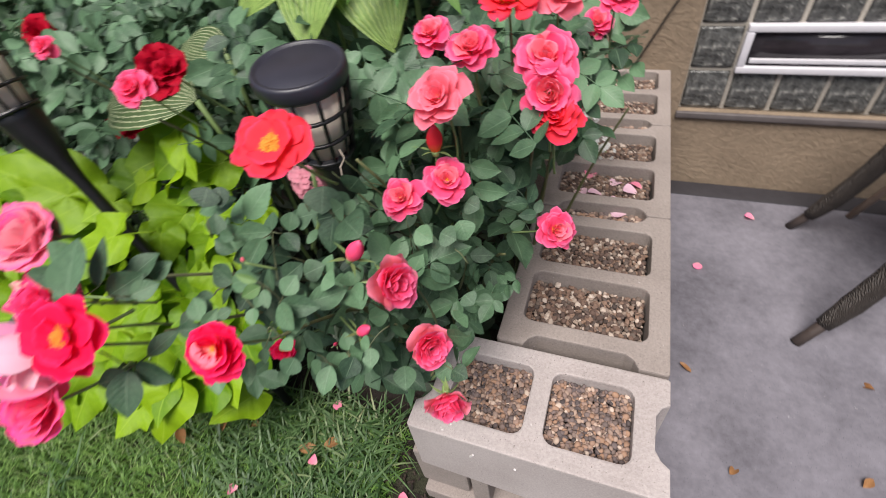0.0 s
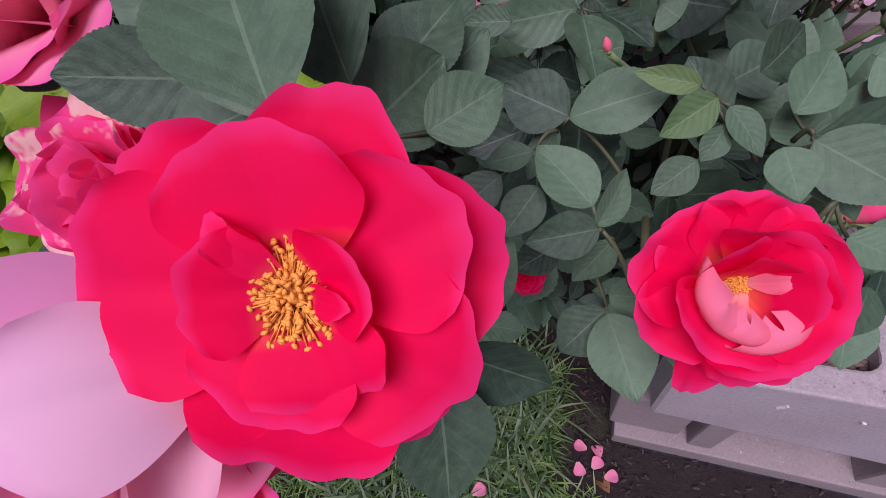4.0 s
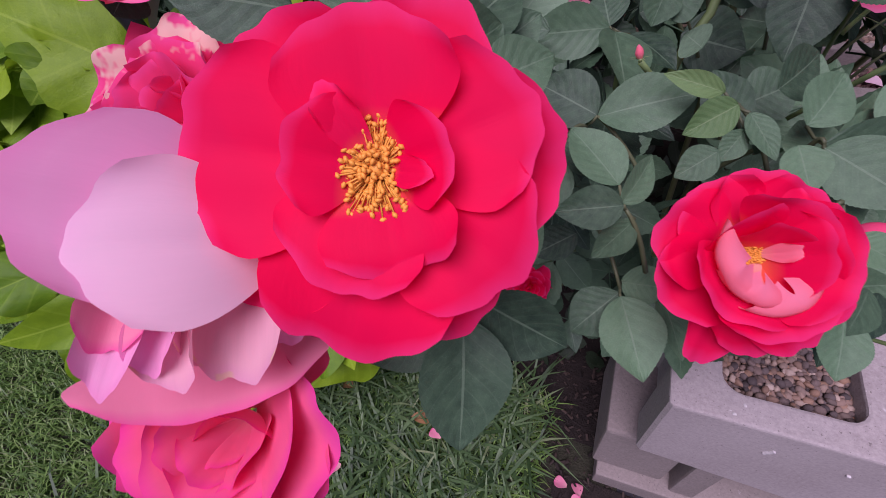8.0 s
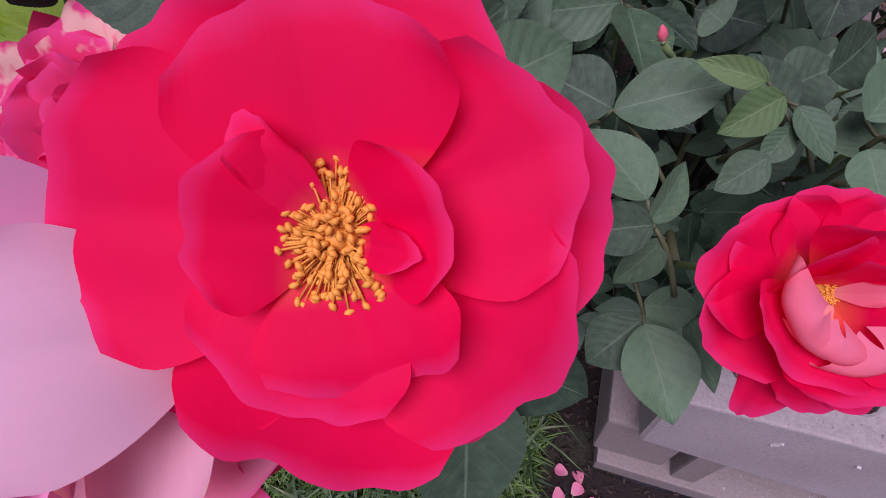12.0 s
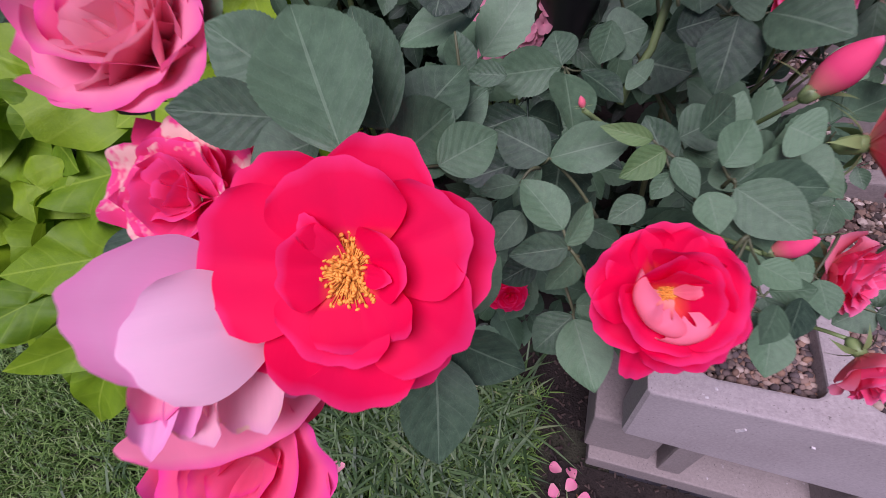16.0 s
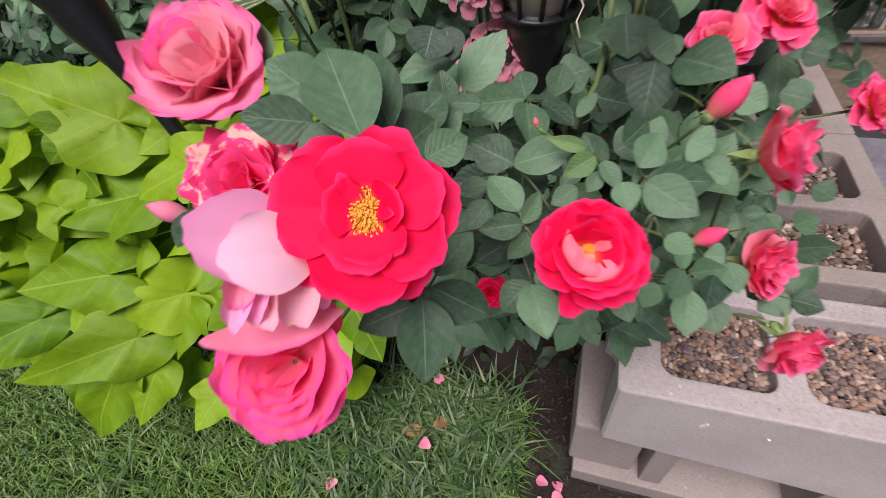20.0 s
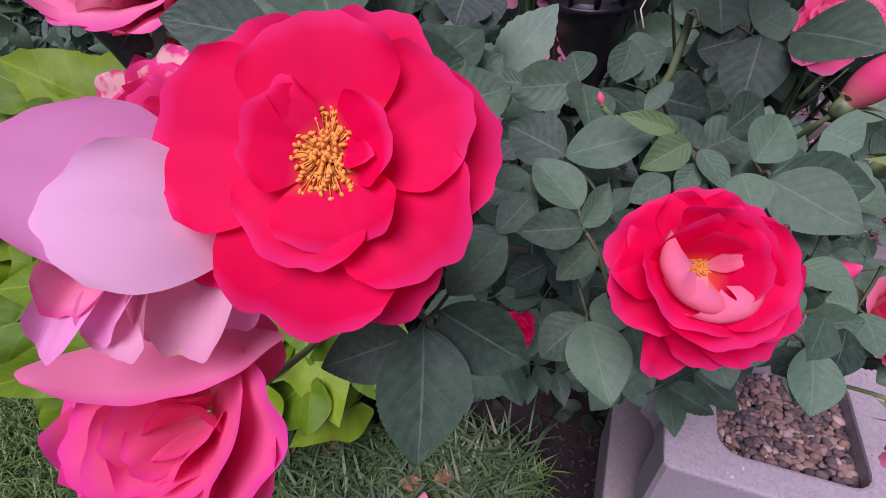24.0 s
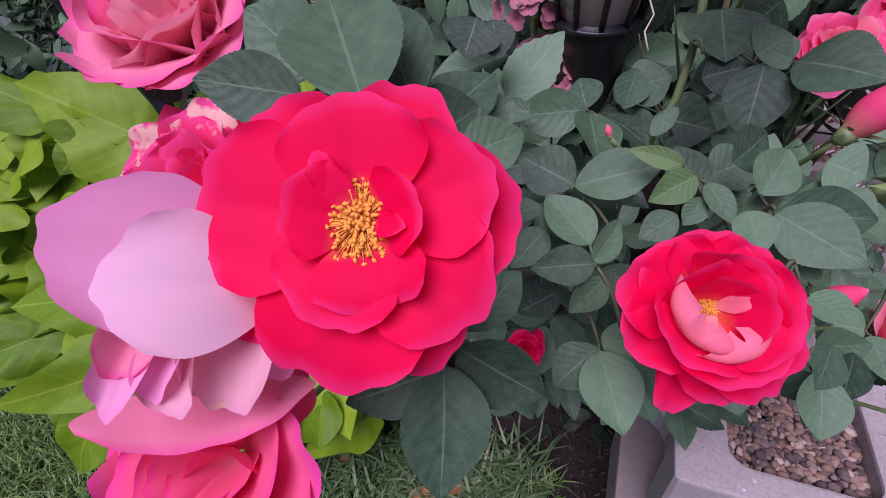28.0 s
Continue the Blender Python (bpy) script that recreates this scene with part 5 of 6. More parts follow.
spray(front_bush, (0.0772, 0.0113, 0.6033), (0.1025, 0.0049, 0.6105), (((0.1025, 0.0049, 0.6105), (0.1230, -0.0031, 0.6155), 0.0261), ((0.1004, 0.0088, 0.6126), (0.0806, -0.0034, 0.5998), 0.0260), ((0.0909, 0.0309, 0.6427), (0.1207, 0.0248, 0.6549), 0.0326), ((0.0850, 0.1566, 0.7475), (0.1033, 0.1489, 0.7465), 0.0278), ((0.0799, 0.1393, 0.7319), (0.0938, 0.1247, 0.7152), 0.0310)))
spray(front_bush, (0.0016, -0.0030, 0.6193), (-0.0167, -0.0133, 0.6201), (((-0.0210, -0.0135, 0.6192), (-0.0113, -0.0353, 0.6107), 0.0222), ((-0.0517, -0.0233, 0.6079), (-0.0633, -0.0459, 0.5975), 0.0243), ((-0.0112, 0.0071, 0.6387), (0.0104, 0.0013, 0.6388), 0.0255), ((-0.0097, 0.0227, 0.6542), (0.0179, 0.0259, 0.6654), 0.0265), ((0.0407, -0.0028, 0.6044), (0.0499, -0.0291, 0.5944), 0.0339)))
spray(front_bush, (0.1009, 0.0995, 0.6999), (0.0836, 0.1049, 0.7164), (((0.0659, 0.1103, 0.7349), (0.0868, 0.1023, 0.7354), 0.0268), ((0.0342, 0.1088, 0.7347), (0.0582, 0.0981, 0.7294), 0.0262), ((0.1037, 0.0692, 0.6779), (0.1177, 0.0598, 0.6758), 0.0261), ((0.0971, 0.0500, 0.6508), (0.1109, 0.0515, 0.6611), 0.0261)))
spray(front_bush, (-0.0114, -0.0189, 0.6662), (0.0049, -0.0443, 0.6784), (((0.0049, -0.0443, 0.6784), (0.0156, -0.0706, 0.6677), 0.0225), ((0.0004, -0.0419, 0.6784), (-0.0096, -0.0622, 0.6626), 0.0225), ((0.0067, -0.0423, 0.6811), (0.0240, -0.0466, 0.6928), 0.0207), ((0.0095, -0.0488, 0.6766), (0.0065, -0.0774, 0.6584), 0.0188), ((0.0022, -0.0398, 0.6812), (-0.0036, -0.0276, 0.6967), 0.0188)))
spray(front_bush, (0.0404, -0.0049, 0.6937), (0.0271, -0.0313, 0.6883), (((0.0271, -0.0313, 0.6883), (0.0137, -0.0304, 0.6874), 0.0188), ((0.0267, -0.0353, 0.6841), (0.0246, -0.0587, 0.6680), 0.0225), ((0.0292, -0.0336, 0.6874), (0.0359, -0.0531, 0.6794), 0.0207)))
spray(front_bush, (-0.0060, -0.0055, 0.6524), (-0.0143, -0.0335, 0.6518), (((-0.0143, -0.0335, 0.6518), (-0.0190, -0.0591, 0.6358), 0.0225), ((-0.0199, -0.0311, 0.6520), (-0.0386, -0.0449, 0.6408), 0.0188), ((-0.0117, -0.0335, 0.6528), (0.0002, -0.0433, 0.6548), 0.0169)))
spray(front_bush, (0.0124, 0.0231, 0.7315), (-0.0058, 0.0065, 0.7330), (((-0.0058, 0.0065, 0.7330), (-0.0273, 0.0100, 0.7349), 0.0263), ((-0.0032, 0.0044, 0.7314), (-0.0123, -0.0075, 0.7166), 0.0244), ((0.0002, 0.0060, 0.7360), (0.0177, -0.0071, 0.7360), 0.0282), ((-0.0021, 0.0073, 0.7365), (-0.0026, 0.0123, 0.7532), 0.0225)))

tube("cane", [(-0.0861, 0.0577, 0.7273), (-0.0820, 0.0650, 0.7420), (-0.0737, 0.0718, 0.7583), (-0.0705, 0.0801, 0.7812), (-0.0701, 0.0869, 0.8043), (-0.0710, 0.0911, 0.8233)], [0.0026, 0.0027, 0.0026, 0.0025, 0.0025, 0.0024], STALK, front_bush, 8)
rr = random.Random(77)
for k in range(16):
    x, y = rr.uniform(-0.14, 0.08), rr.uniform(-0.02, 0.2)
    top = 0.76 - 0.9 * max(0.0, x) + 0.25 * max(0, y)
    end = Vector((x, y, top - rr.uniform(0.01, 0.05)))
    tube("twig", bow((x * 0.6 + rr.uniform(-0.05, 0.05), y + rr.uniform(0.02, 0.09), top - rr.uniform(0.14, 0.24)), end, (rr.uniform(-0.015, 0.015), 0.01, 0.0), 6), [0.0021, 0.002, 0.0018, 0.0016, 0.0014, 0.001, 0.0004], TWIG, front_bush)

OPEN = (((-0.17, 0.17, 0.74), 0.06), ((-0.15, 0.13, 0.77), 0.05), ((-0.14, 0.16, 0.72), 0.06), ((0.09, -0.06, 0.48), 0.08), ((-0.1, 0.13, 0.84), 0.07), ((-0.09, 0.18, 0.79), 0.075), ((-0.06, 0.1, 0.82), 0.05), ((-0.148, -0.17, 0.82), 0.075), ((-0.072, -0.125, 0.775), 0.05), ((0.044, 0.0, 0.741), 0.05), ((0.074, 0.0, 0.635), 0.045), ((0.104, -0.035, 0.589), 0.05), ((-0.26, -0.12, 0.85), 0.07), ((-0.18, -0.22, 0.8), 0.09),
        ((0.06, 0.15, 0.79), 0.05), ((0.015, 0.12, 0.785), 0.05), ((0.186, 0.2, 0.68), 0.05), ((0.0, 0.01, 0.77), 0.03), ((0.01, -0.03, 0.69), 0.03), ((-0.125, 0.1, 0.81), 0.085), ((-0.13, 0.15, 0.76), 0.07), ((0.0, -0.07, 0.65), 0.055), ((0.03, -0.03, 0.6), 0.06), ((0.06, 0.0, 0.54), 0.075), ((0.09, 0.04, 0.48), 0.08), ((0.12, 0.09, 0.46), 0.08), ((0.05, -0.04, 0.68), 0.05), ((0.03, -0.03, 0.775), 0.05), ((0.0, -0.06, 0.73), 0.035), ((0.085, -0.06, 0.65), 0.05), ((-0.085, -0.07, 0.8), 0.065), ((-0.14, -0.05, 0.62), 0.075), ((-0.13, -0.09, 0.68), 0.07))
scatter_leaves(front_bush, 82, -0.2, 0.1, -0.06, 0.3, lambda x, y: 0.765 - 0.9 * max(0.0, x) + 0.3 * max(0, y) * (x < 0.1) - 1.0 * max(0.0, -0.02 - y), 0.2, 0.105, 5, clear=OPEN)
scatter_leaves(front_bush, 30, -0.18, 0.06, 0.02, 0.3, lambda x, y: 0.6 - 0.3 * max(0.0, x), 0.2, 0.105, 6, clear=OPEN)
scatter_leaves(front_bush, 12, 0.06, 0.14, 0.09, 0.22, lambda x, y: 0.62 - 0.6 * max(0, x - 0.06), 0.1, 0.08, 7, clear=OPEN)

# ---- rose bush by the house wall ----
back_bush = thing("rose_bush", pose(0.08, 0.55, 0.0), "coral rose bush in full bloom by the house wall", "rose bush")
for k, (x, y, z) in enumerate(((-0.02, 0.4, 0.82), (0.06, 0.3, 0.83), (0.15, 0.28, 0.83), (0.17, 0.3, 0.77), (0.1, 0.34, 0.88), (0.18, 0.62, 0.76), (0.26, 0.5, 0.7))):
    tube("cane", bow((0.06 + 0.02 * math.cos(k * 2), 0.52 + 0.02 * math.sin(k * 2), 0.02), (x, y, z), (0.0, 0.03, 0.05), 9), [0.0052 - 0.00036 * i for i in range(10)], CANE, back_bush)
for k, (p, n, d, mt, st) in enumerate((
        ((-0.023, 0.37, 0.866), (0.0, -0.5, 0.8), 0.066, CORAL, "full"), ((0.062, 0.29, 0.879), (0.1, -0.5, 0.8), 0.068, CORAL, "full"), ((0.062, 0.172, 0.875), (-0.1, -0.6, 0.7), 0.07, CORAL_PALE, "full"),
        ((0.155, 0.281, 0.872), (0.1, -0.55, 0.8), 0.082, CORAL, "full"), ((0.165, 0.255, 0.845), (0.1, -0.8, 0.4), 0.06, CORAL, "cup"), ((0.175, 0.241, 0.82), (0.1, -0.5, 0.8), 0.066, ORANGE_RED, "full"),
        ((0.1, 0.33, 0.925), (0.1, -0.5, 0.8), 0.068, ORANGE_RED, "semi"), ((0.155, 0.36, 0.92), (0.1, -0.5, 0.8), 0.078, CORAL_PALE, "full"), ((0.188, 0.6, 0.8), (0.1, -0.5, 0.8), 0.06, CORAL, "full"), ((0.22, 0.47, 0.88), (0.2, -0.5, 0.8), 0.06, CORAL, "full"))):
    rose(back_bush, p, n, d, st, mt, 61 + k, (Vector(p) + Vector((0, 0.03, -0.1))), "coral-red rose in a crowded cluster", F_UP, eye=st == "semi", inner=CORAL_PALE if mt is CORAL else None)
BACK_OPEN = (((-0.11, 0.22, 0.8), 0.075), ((-0.08, 0.2, 0.85), 0.06), ((0.06, 0.16, 0.9), 0.07), ((0.155, 0.26, 0.89), 0.07), ((0.175, 0.22, 0.84), 0.06), ((0.06, 0.27, 0.9), 0.06), ((-0.02, 0.36, 0.88), 0.06), ((0.19, 0.58, 0.82), 0.05), ((0.13, 0.33, 0.94), 0.07))
scatter_leaves(back_bush, 200, -0.12, 0.13, 0.22, 0.85, lambda x, y: 0.84 - 0.25 * max(0, y - 0.5), 0.32, 0.12, 15, clear=BACK_OPEN)
scatter_leaves(back_bush, 40, 0.1, 0.24, 0.28, 0.7, lambda x, y: 0.82, 0.1, 0.11, 16, clear=BACK_OPEN)

# ---- dark red rose bush among the lanterns ----
red_bush = thing("rose_bush", pose(-0.65, 0.6, 0.0), "tall rose bush with dark red blooms", "rose bush")
for k, (x, y, z) in enumerate(((-0.43, 0.2, 0.8), (-0.66, 0.35, 0.72), (-0.85, 0.4, 0.64), (-0.77, 0.32, 0.82), (-0.5, 0.4, 0.8), (-1.1, 0.6, 0.7))):
    tube("cane", bow((-0.66 + 0.02 * math.cos(k * 2), 0.6 + 0.02 * math.sin(k * 2), 0.0), (x, y, z), (0.0, 0.03, 0.08), 9), [0.0055 - 0.00036 * i for i in range(10)], CANE, red_bush)
for k, (p, n, d, mt, st) in enumerate((
        ((-0.426, 0.19, 0.855), (0.1, -0.6, 0.75), 0.066, CORAL, "full"), ((-0.40, 0.24, 0.86), (0.2, -0.5, 0.75), 0.06, DARK_RED, "full"), ((-0.85, 0.4, 0.655), (0.2, -0.6, 0.6), 0.085, DARK_RED, "full"),
        ((-0.768, 0.302, 0.868), (0.2, -0.6, 0.6), 0.05, CORAL, "full"), ((-0.66, 0.347, 0.755), (0.3, -0.6, 0.5), 0.085, DARK_RED, "full"), ((-0.58, 0.36, 0.80), (0.3, -0.6, 0.5), 0.12, DARK_RED, "full"), ((-1.2, 0.55, 0.8), (0.3, -0.6, 0.5), 0.1, DARK_RED, "full"))):
    rose(red_bush, p, n, d, st, mt, 91 + k, (Vector(p) + Vector((0.02, 0.06, -0.1))), "dark red rose with tight petals" if mt is DARK_RED else "coral rose", F_UP, eye=False)
scatter_leaves(red_bush, 230, -1.25, -0.25, 0.3, 0.9, lambda x, y: 0.78 + 0.15 * y, 0.3, 0.13, 25, clear=(((-0.53, 0.3, 0.8), 0.09), ((-0.61, 0.3, 0.78), 0.1), ((-0.7, 0.32, 0.75), 0.09), ((-0.5, 0.24, 0.85), 0.08)))

# ---- lime sweet potato vine ----
def vine_leaf(seed, hole=None):
    """A heart-shaped to five-angled blade, one long from stalk to tip, with its stalk; hole: x, y and radius eaten away."""
    rr = random.Random(seed)
    lobe, ph, ph2, bend = rr.uniform(-0.03, 0.13), rr.uniform(0, 6), rr.uniform(0, 6), rr.uniform(0.08, 0.3)
    wide, rings, spokes = rr.uniform(0.95, 1.15), 8, 44
    knots = (0, 12, 28, 46, 66, 92, 122, 150, 172, 180)
    reach = (1.0, 0.77, 0.62 - 0.3 * lobe, 0.54 - lobe, 0.57 + 0.8 * lobe, 0.52, 0.47, 0.41, 0.24, 0.04)
    V, UV, F, eaten = [], [], [], set()
    for i in range(rings + 1):
        q = (i / rings) ** 0.85
        for k in range(spokes + 1):
            a = -180 + 360 * k / spokes
            r = q * float(np.interp(abs(a), knots, reach)) * (1 + 0.03 * math.sin(ph + a * 0.09))
            x, y = wide * r * math.sin(radians(a)), r * math.cos(radians(a))
            if hole and (gap := math.hypot(x - hole[0], 1.6 * (y - hole[1]))) < hole[2]:
                x, y = hole[0] + (x - hole[0]) * hole[2] / max(gap, 0.01), hole[1] + (y - hole[1]) * hole[2] / max(gap, 0.01)
                eaten.add(len(V))
            rib = math.cos(radians(a) * 7) * 0.016 * q * (1 - 0.4 * q)
            z = 0.2 * abs(x) - 0.34 * x * x - bend * max(0.0, y) ** 2 + 0.07 * q ** 3 * math.sin(ph2 + radians(a) * 5) + 0.03 * math.sin(ph + 7 * y + 5 * x) * q - 0.25 * bend * max(0.0, -y) + rib
            V.append((x, y, z))
            UV.append((0.5 + 0.75 * x, min(1.0, max(0.0, 0.25 + 0.75 * y))))
    for i in range(rings):
        for k in range(spokes):
            n = i * (spokes + 1) + k
            if {n, n + 1, n + spokes + 1, n + spokes + 2} <= eaten:
                continue
            F.append((n, n + spokes + 1, n + spokes + 2, n + 1))
    stalk = rod(bow((0, 0.0, -0.005), (rr.uniform(-0.3, 0.3), -0.45, -0.4), (0, 0, 0.06)), 0.013, 5)
    v, f, uv = joined([(np.array(V), F, np.array(UV)), stalk])
    return raw_mesh("leaf", v, f, LIME, uv)


VINE = [vine_leaf(s) for s in range(12)]
vine = thing("sweet_potato_vine", pose(-0.85, 0.25, 0.0), "mounded sweet potato vine with lime-green lobed leaves", "foliage plant")
rr = random.Random(12)
for k in range(8):
    x = -1.4 + 0.12 * k
    tube("stem", bow((-0.9 + 0.3 * (x + 0.9), 0.3, 0.02), (x, rr.uniform(-0.05, 0.15), rr.uniform(0.2, 0.4)), (0, 0, 0.15), 8), [0.005 - 0.0003 * i for i in range(9)], STALK, vine)


def vine_top(x, q):
    """Depth and height of the mound's surface: q runs from its crest to its front hem."""
    edge = 1 - 0.55 * abs((x + 0.92) / 0.55) ** 2
    back, hem = 0.16 + 0.14 * min(1, max(0, x + 0.8) / 0.15), -0.03 - 0.1 * edge + 0.22 * max(0, x + 0.75)
    return back + (hem - back) * q, 0.68 - 0.16 * max(0, abs(x + 0.8) - 0.25) - 0.44 * q ** 1.3


for row in range(10):
    for col in range(12):
        q, x = min(max((row + rr.uniform(-0.4, 0.4)) / 10, 0.0), 1.0), -1.38 + 0.08 * (col + rr.uniform(-0.45, 0.45) + 0.5 * (row % 2))
        y, z = vine_top(x, q)
        z -= rr.uniform(0.015, 0.1)
        n = Vector((0.3 + rr.gauss(0, 0.4), -0.35 - 0.2 * q + rr.gauss(0, 0.35), 0.7 + rr.gauss(0, 0.2)))
        d = Vector((rr.gauss(-0.4, 0.9), -0.7, -0.6 * q - 0.15))
        put("leaf", VINE[rr.randrange(12)], vine, frame_at((x, y, z), n, d) @ Matrix.Scale(rr.uniform(0.075, 0.125), 4) @ pose(0, -0.4, 0))


def vine_hero(foot, tip, width, me=None):
    """One leaf of the outer layer, from foot to tip."""
    foot, tip = Vector(foot), Vector(tip)
    d = tip - foot
    m = frame_at(foot, Vector((0.25 + rr.gauss(0, 0.3), -0.5 + rr.gauss(0, 0.3), 0.75)) - d * 0.3, d)
    put("leaf", me or VINE[rr.randrange(12)], vine, m @ Matrix.Diagonal((width / 0.95, d.length * 0.88, d.length * 0.8, 1)) @ pose(0, 0.08, 0))


vine_hero((-0.781, -0.109, 0.319), (-0.853, -0.236, 0.198), 0.100)
vine_hero((-0.723, -0.054, 0.372), (-0.880, -0.190, 0.383), 0.104)
vine_hero((-0.717, 0.092, 0.551), (-0.891, 0.017, 0.540), 0.119)
vine_hero((-0.742, 0.155, 0.632), (-0.927, 0.165, 0.680), 0.135, vine_leaf(40, (0.07, 0.42, 0.16)))
vine_hero((-0.917, 0.146, 0.670), (-1.073, 0.156, 0.673), 0.079)
vine_hero((-0.904, 0.107, 0.637), (-0.981, 0.046, 0.564), 0.078)
vine_hero((-0.757, -0.004, 0.462), (-0.935, -0.066, 0.449), 0.106)
vine_hero((-0.653, 0.016, 0.416), (-0.819, -0.061, 0.403), 0.115)
vine_hero((-0.543, -0.039, 0.304), (-0.565, -0.125, 0.194), 0.112)
vine_hero((-0.560, 0.017, 0.393), (-0.572, -0.044, 0.317), 0.091)
vine_hero((-0.714, -0.087, 0.318), (-0.748, -0.158, 0.231), 0.078)
vine_hero((-0.575, 0.067, 0.458), (-0.659, 0.005, 0.409), 0.061)
vine_hero((-0.597, 0.048, 0.439), (-0.581, 0.001, 0.376), 0.069)
vine_hero((-0.674, 0.183, 0.614), (-0.726, 0.125, 0.594), 0.077)
vine_hero((-0.986, 0.044, 0.559), (-1.157, 0.019, 0.503), 0.098)
vine_hero((-0.910, -0.069, 0.393), (-1.062, -0.169, 0.342), 0.082)
vine_hero((-0.610, -0.086, 0.273), (-0.640, -0.132, 0.222), 0.073)
vine_hero((-0.713, 0.048, 0.495), (-0.818, 0.008, 0.507), 0.087)
vine_hero((-0.659, 0.137, 0.557), (-0.710, 0.073, 0.527), 0.086)
vine_hero((-0.802, 0.117, 0.645), (-0.839, 0.080, 0.604), 0.069)
vine_hero((-0.996, 0.106, 0.633), (-1.052, 0.086, 0.610), 0.066)
vine_hero((-1.029, -0.022, 0.463), (-1.208, -0.045, 0.399), 0.094)
vine_hero((-0.661, -0.002, 0.398), (-0.680, -0.074, 0.322), 0.092)
vine_hero((-1.028, -0.062, 0.400), (-1.190, -0.129, 0.328), 0.103)
vine_hero((-0.55, 0.09, 0.63), (-0.655, 0.07, 0.56), 0.09)
vine_hero((-0.49, 0.07, 0.34), (-0.43, 0.02, 0.2), 0.13)
vine_hero((-0.42, 0.09, 0.36), (-0.36, 0.04, 0.25), 0.11)
vine_hero((-0.5, 0.1, 0.42), (-0.46, 0.03, 0.33), 0.11)
vine_hero((-0.56, 0.04, 0.33), (-0.53, -0.04, 0.19), 0.12)
vine_hero((-0.55, 0.3, 0.7), (-0.5, 0.22, 0.66), 0.08)

# ---- solar lanterns ----
def lantern(base, top, turn, label):
    base, top = Vector(base), Vector(top)
    ln = (top - base).length
    m = frame_at(base, top - base, (0, 1, 0)) @ pose(0, 0, 0, 0, 0, turn)
    th = thing("solar_torch_lantern", m, label, "garden lantern", "solar torch lanterns")
    z0, z1, r0, r1 = ln - 0.133, ln - 0.02, 0.036, 0.056
    part("stake", joined_bm([rod([(0, 0, -0.05), (0, 0, 0.25), (0, 0, z0 - 0.13), (0, 0, z0 - 0.09), (0, 0, z0 - 0.045), (0, 0, z0 - 0.012), (0, 0, z0 + 0.008)], [0.01, 0.01, 0.0115, 0.017, 0.03, r0 - 0.003, r0 + 0.003], 18)]), BLACK, th, "", m)
    part("diffuser", joined_bm([rod([(0, 0, z0 + 0.002), (0, 0, z1)], [r0 - 0.005, r1 - 0.008], 16)]), CREAM, th, "cream translucent inner sleeve", m)
    for k in range(11):
        a = 2 * math.pi * k / 11
        pts = []
        for i in range(6):
            q = i / 5
            r, b = r0 + (r1 - r0) * q, a + 0.06 * q
            pts.append((r * math.cos(b), r * math.sin(b), z0 + (z1 - z0) * q))
        part("slat", joined_bm([rod(pts, 0.0027, 5)]), BLACK, th, "", m)
    for q in (0.04, 0.36, 0.7):
        r = r0 + (r1 - r0) * q
        z = z0 + (z1 - z0) * q
        pts = [((r + 0.001) * math.cos(2 * math.pi * i / 24), (r + 0.001) * math.sin(2 * math.pi * i / 24), z) for i in range(25)]
        part("ring", joined_bm([rod(pts, 0.003, 5)]), BLACK, th, "", m)
    prof = [(0.0, ln), (0.05, ln), (0.053, ln - 0.002), (0.054, ln + 0.002), (0.058, ln + 0.002), (0.06, ln - 0.002), (0.06, ln - 0.016), (0.057, ln - 0.021), (0.0, ln - 0.021)]
    part("cap", lathe(prof, 28), CAP, th, "dark solar panel cap", m)
    return th


def joined_bm(pieces):
    v, f, uv = joined(pieces)
    bm = bmesh.new()
    vs = [bm.verts.new(q) for q in v]
    for face in f:
        bm.faces.new([vs[i] for i in face])
    return bm


def lathe(profile, n):
    bm = bmesh.new()
    rings = [[bm.verts.new((r * math.cos(2 * math.pi * k / n), r * math.sin(2 * math.pi * k / n), z)) for k in range(n)] if r > 0 else [bm.verts.new((0, 0, z))] for r, z in profile]
    for a, b in zip(rings, rings[1:]):
        for k in range(n):
            q = (k + 1) % n
            if len(a) == 1:
                bm.faces.new((a[0], b[q], b[k]))
            elif len(b) == 1:
                bm.faces.new((a[k], a[q], b[0]))
            else:
                bm.faces.new((a[k], a[q], b[q], b[k]))
    bmesh.ops.recalc_face_normals(bm, faces=bm.faces[:])
    return bm


lantern((-0.45, 0.1, 0.0), (-0.72, 0.16, 0.95), 0, "black basket-weave solar torch lantern leaning over the vine")
lantern((-0.19, 0.3, 0.0), (-0.13, 0.199, 0.895), 20, "upright black basket-weave solar torch lantern among roses")
lantern((-1.36, 0.2, 0.0), (-1.66, 0.1, 0.79), 40, "black basket-weave solar torch lantern at the bed's edge")

string = thing("string", pose(-0.0988, 0.1855, 0.7875), "short pale string caught on a rose twig", "string")
tube("strand", [(-0.0988, 0.1855, 0.7875), (-0.0934, 0.1827, 0.776), (-0.098, 0.1746, 0.7658), (-0.0932, 0.166, 0.7547)], 0.0007, plain("pale_string", (0.7, 0.6, 0.5), 0.8), string)

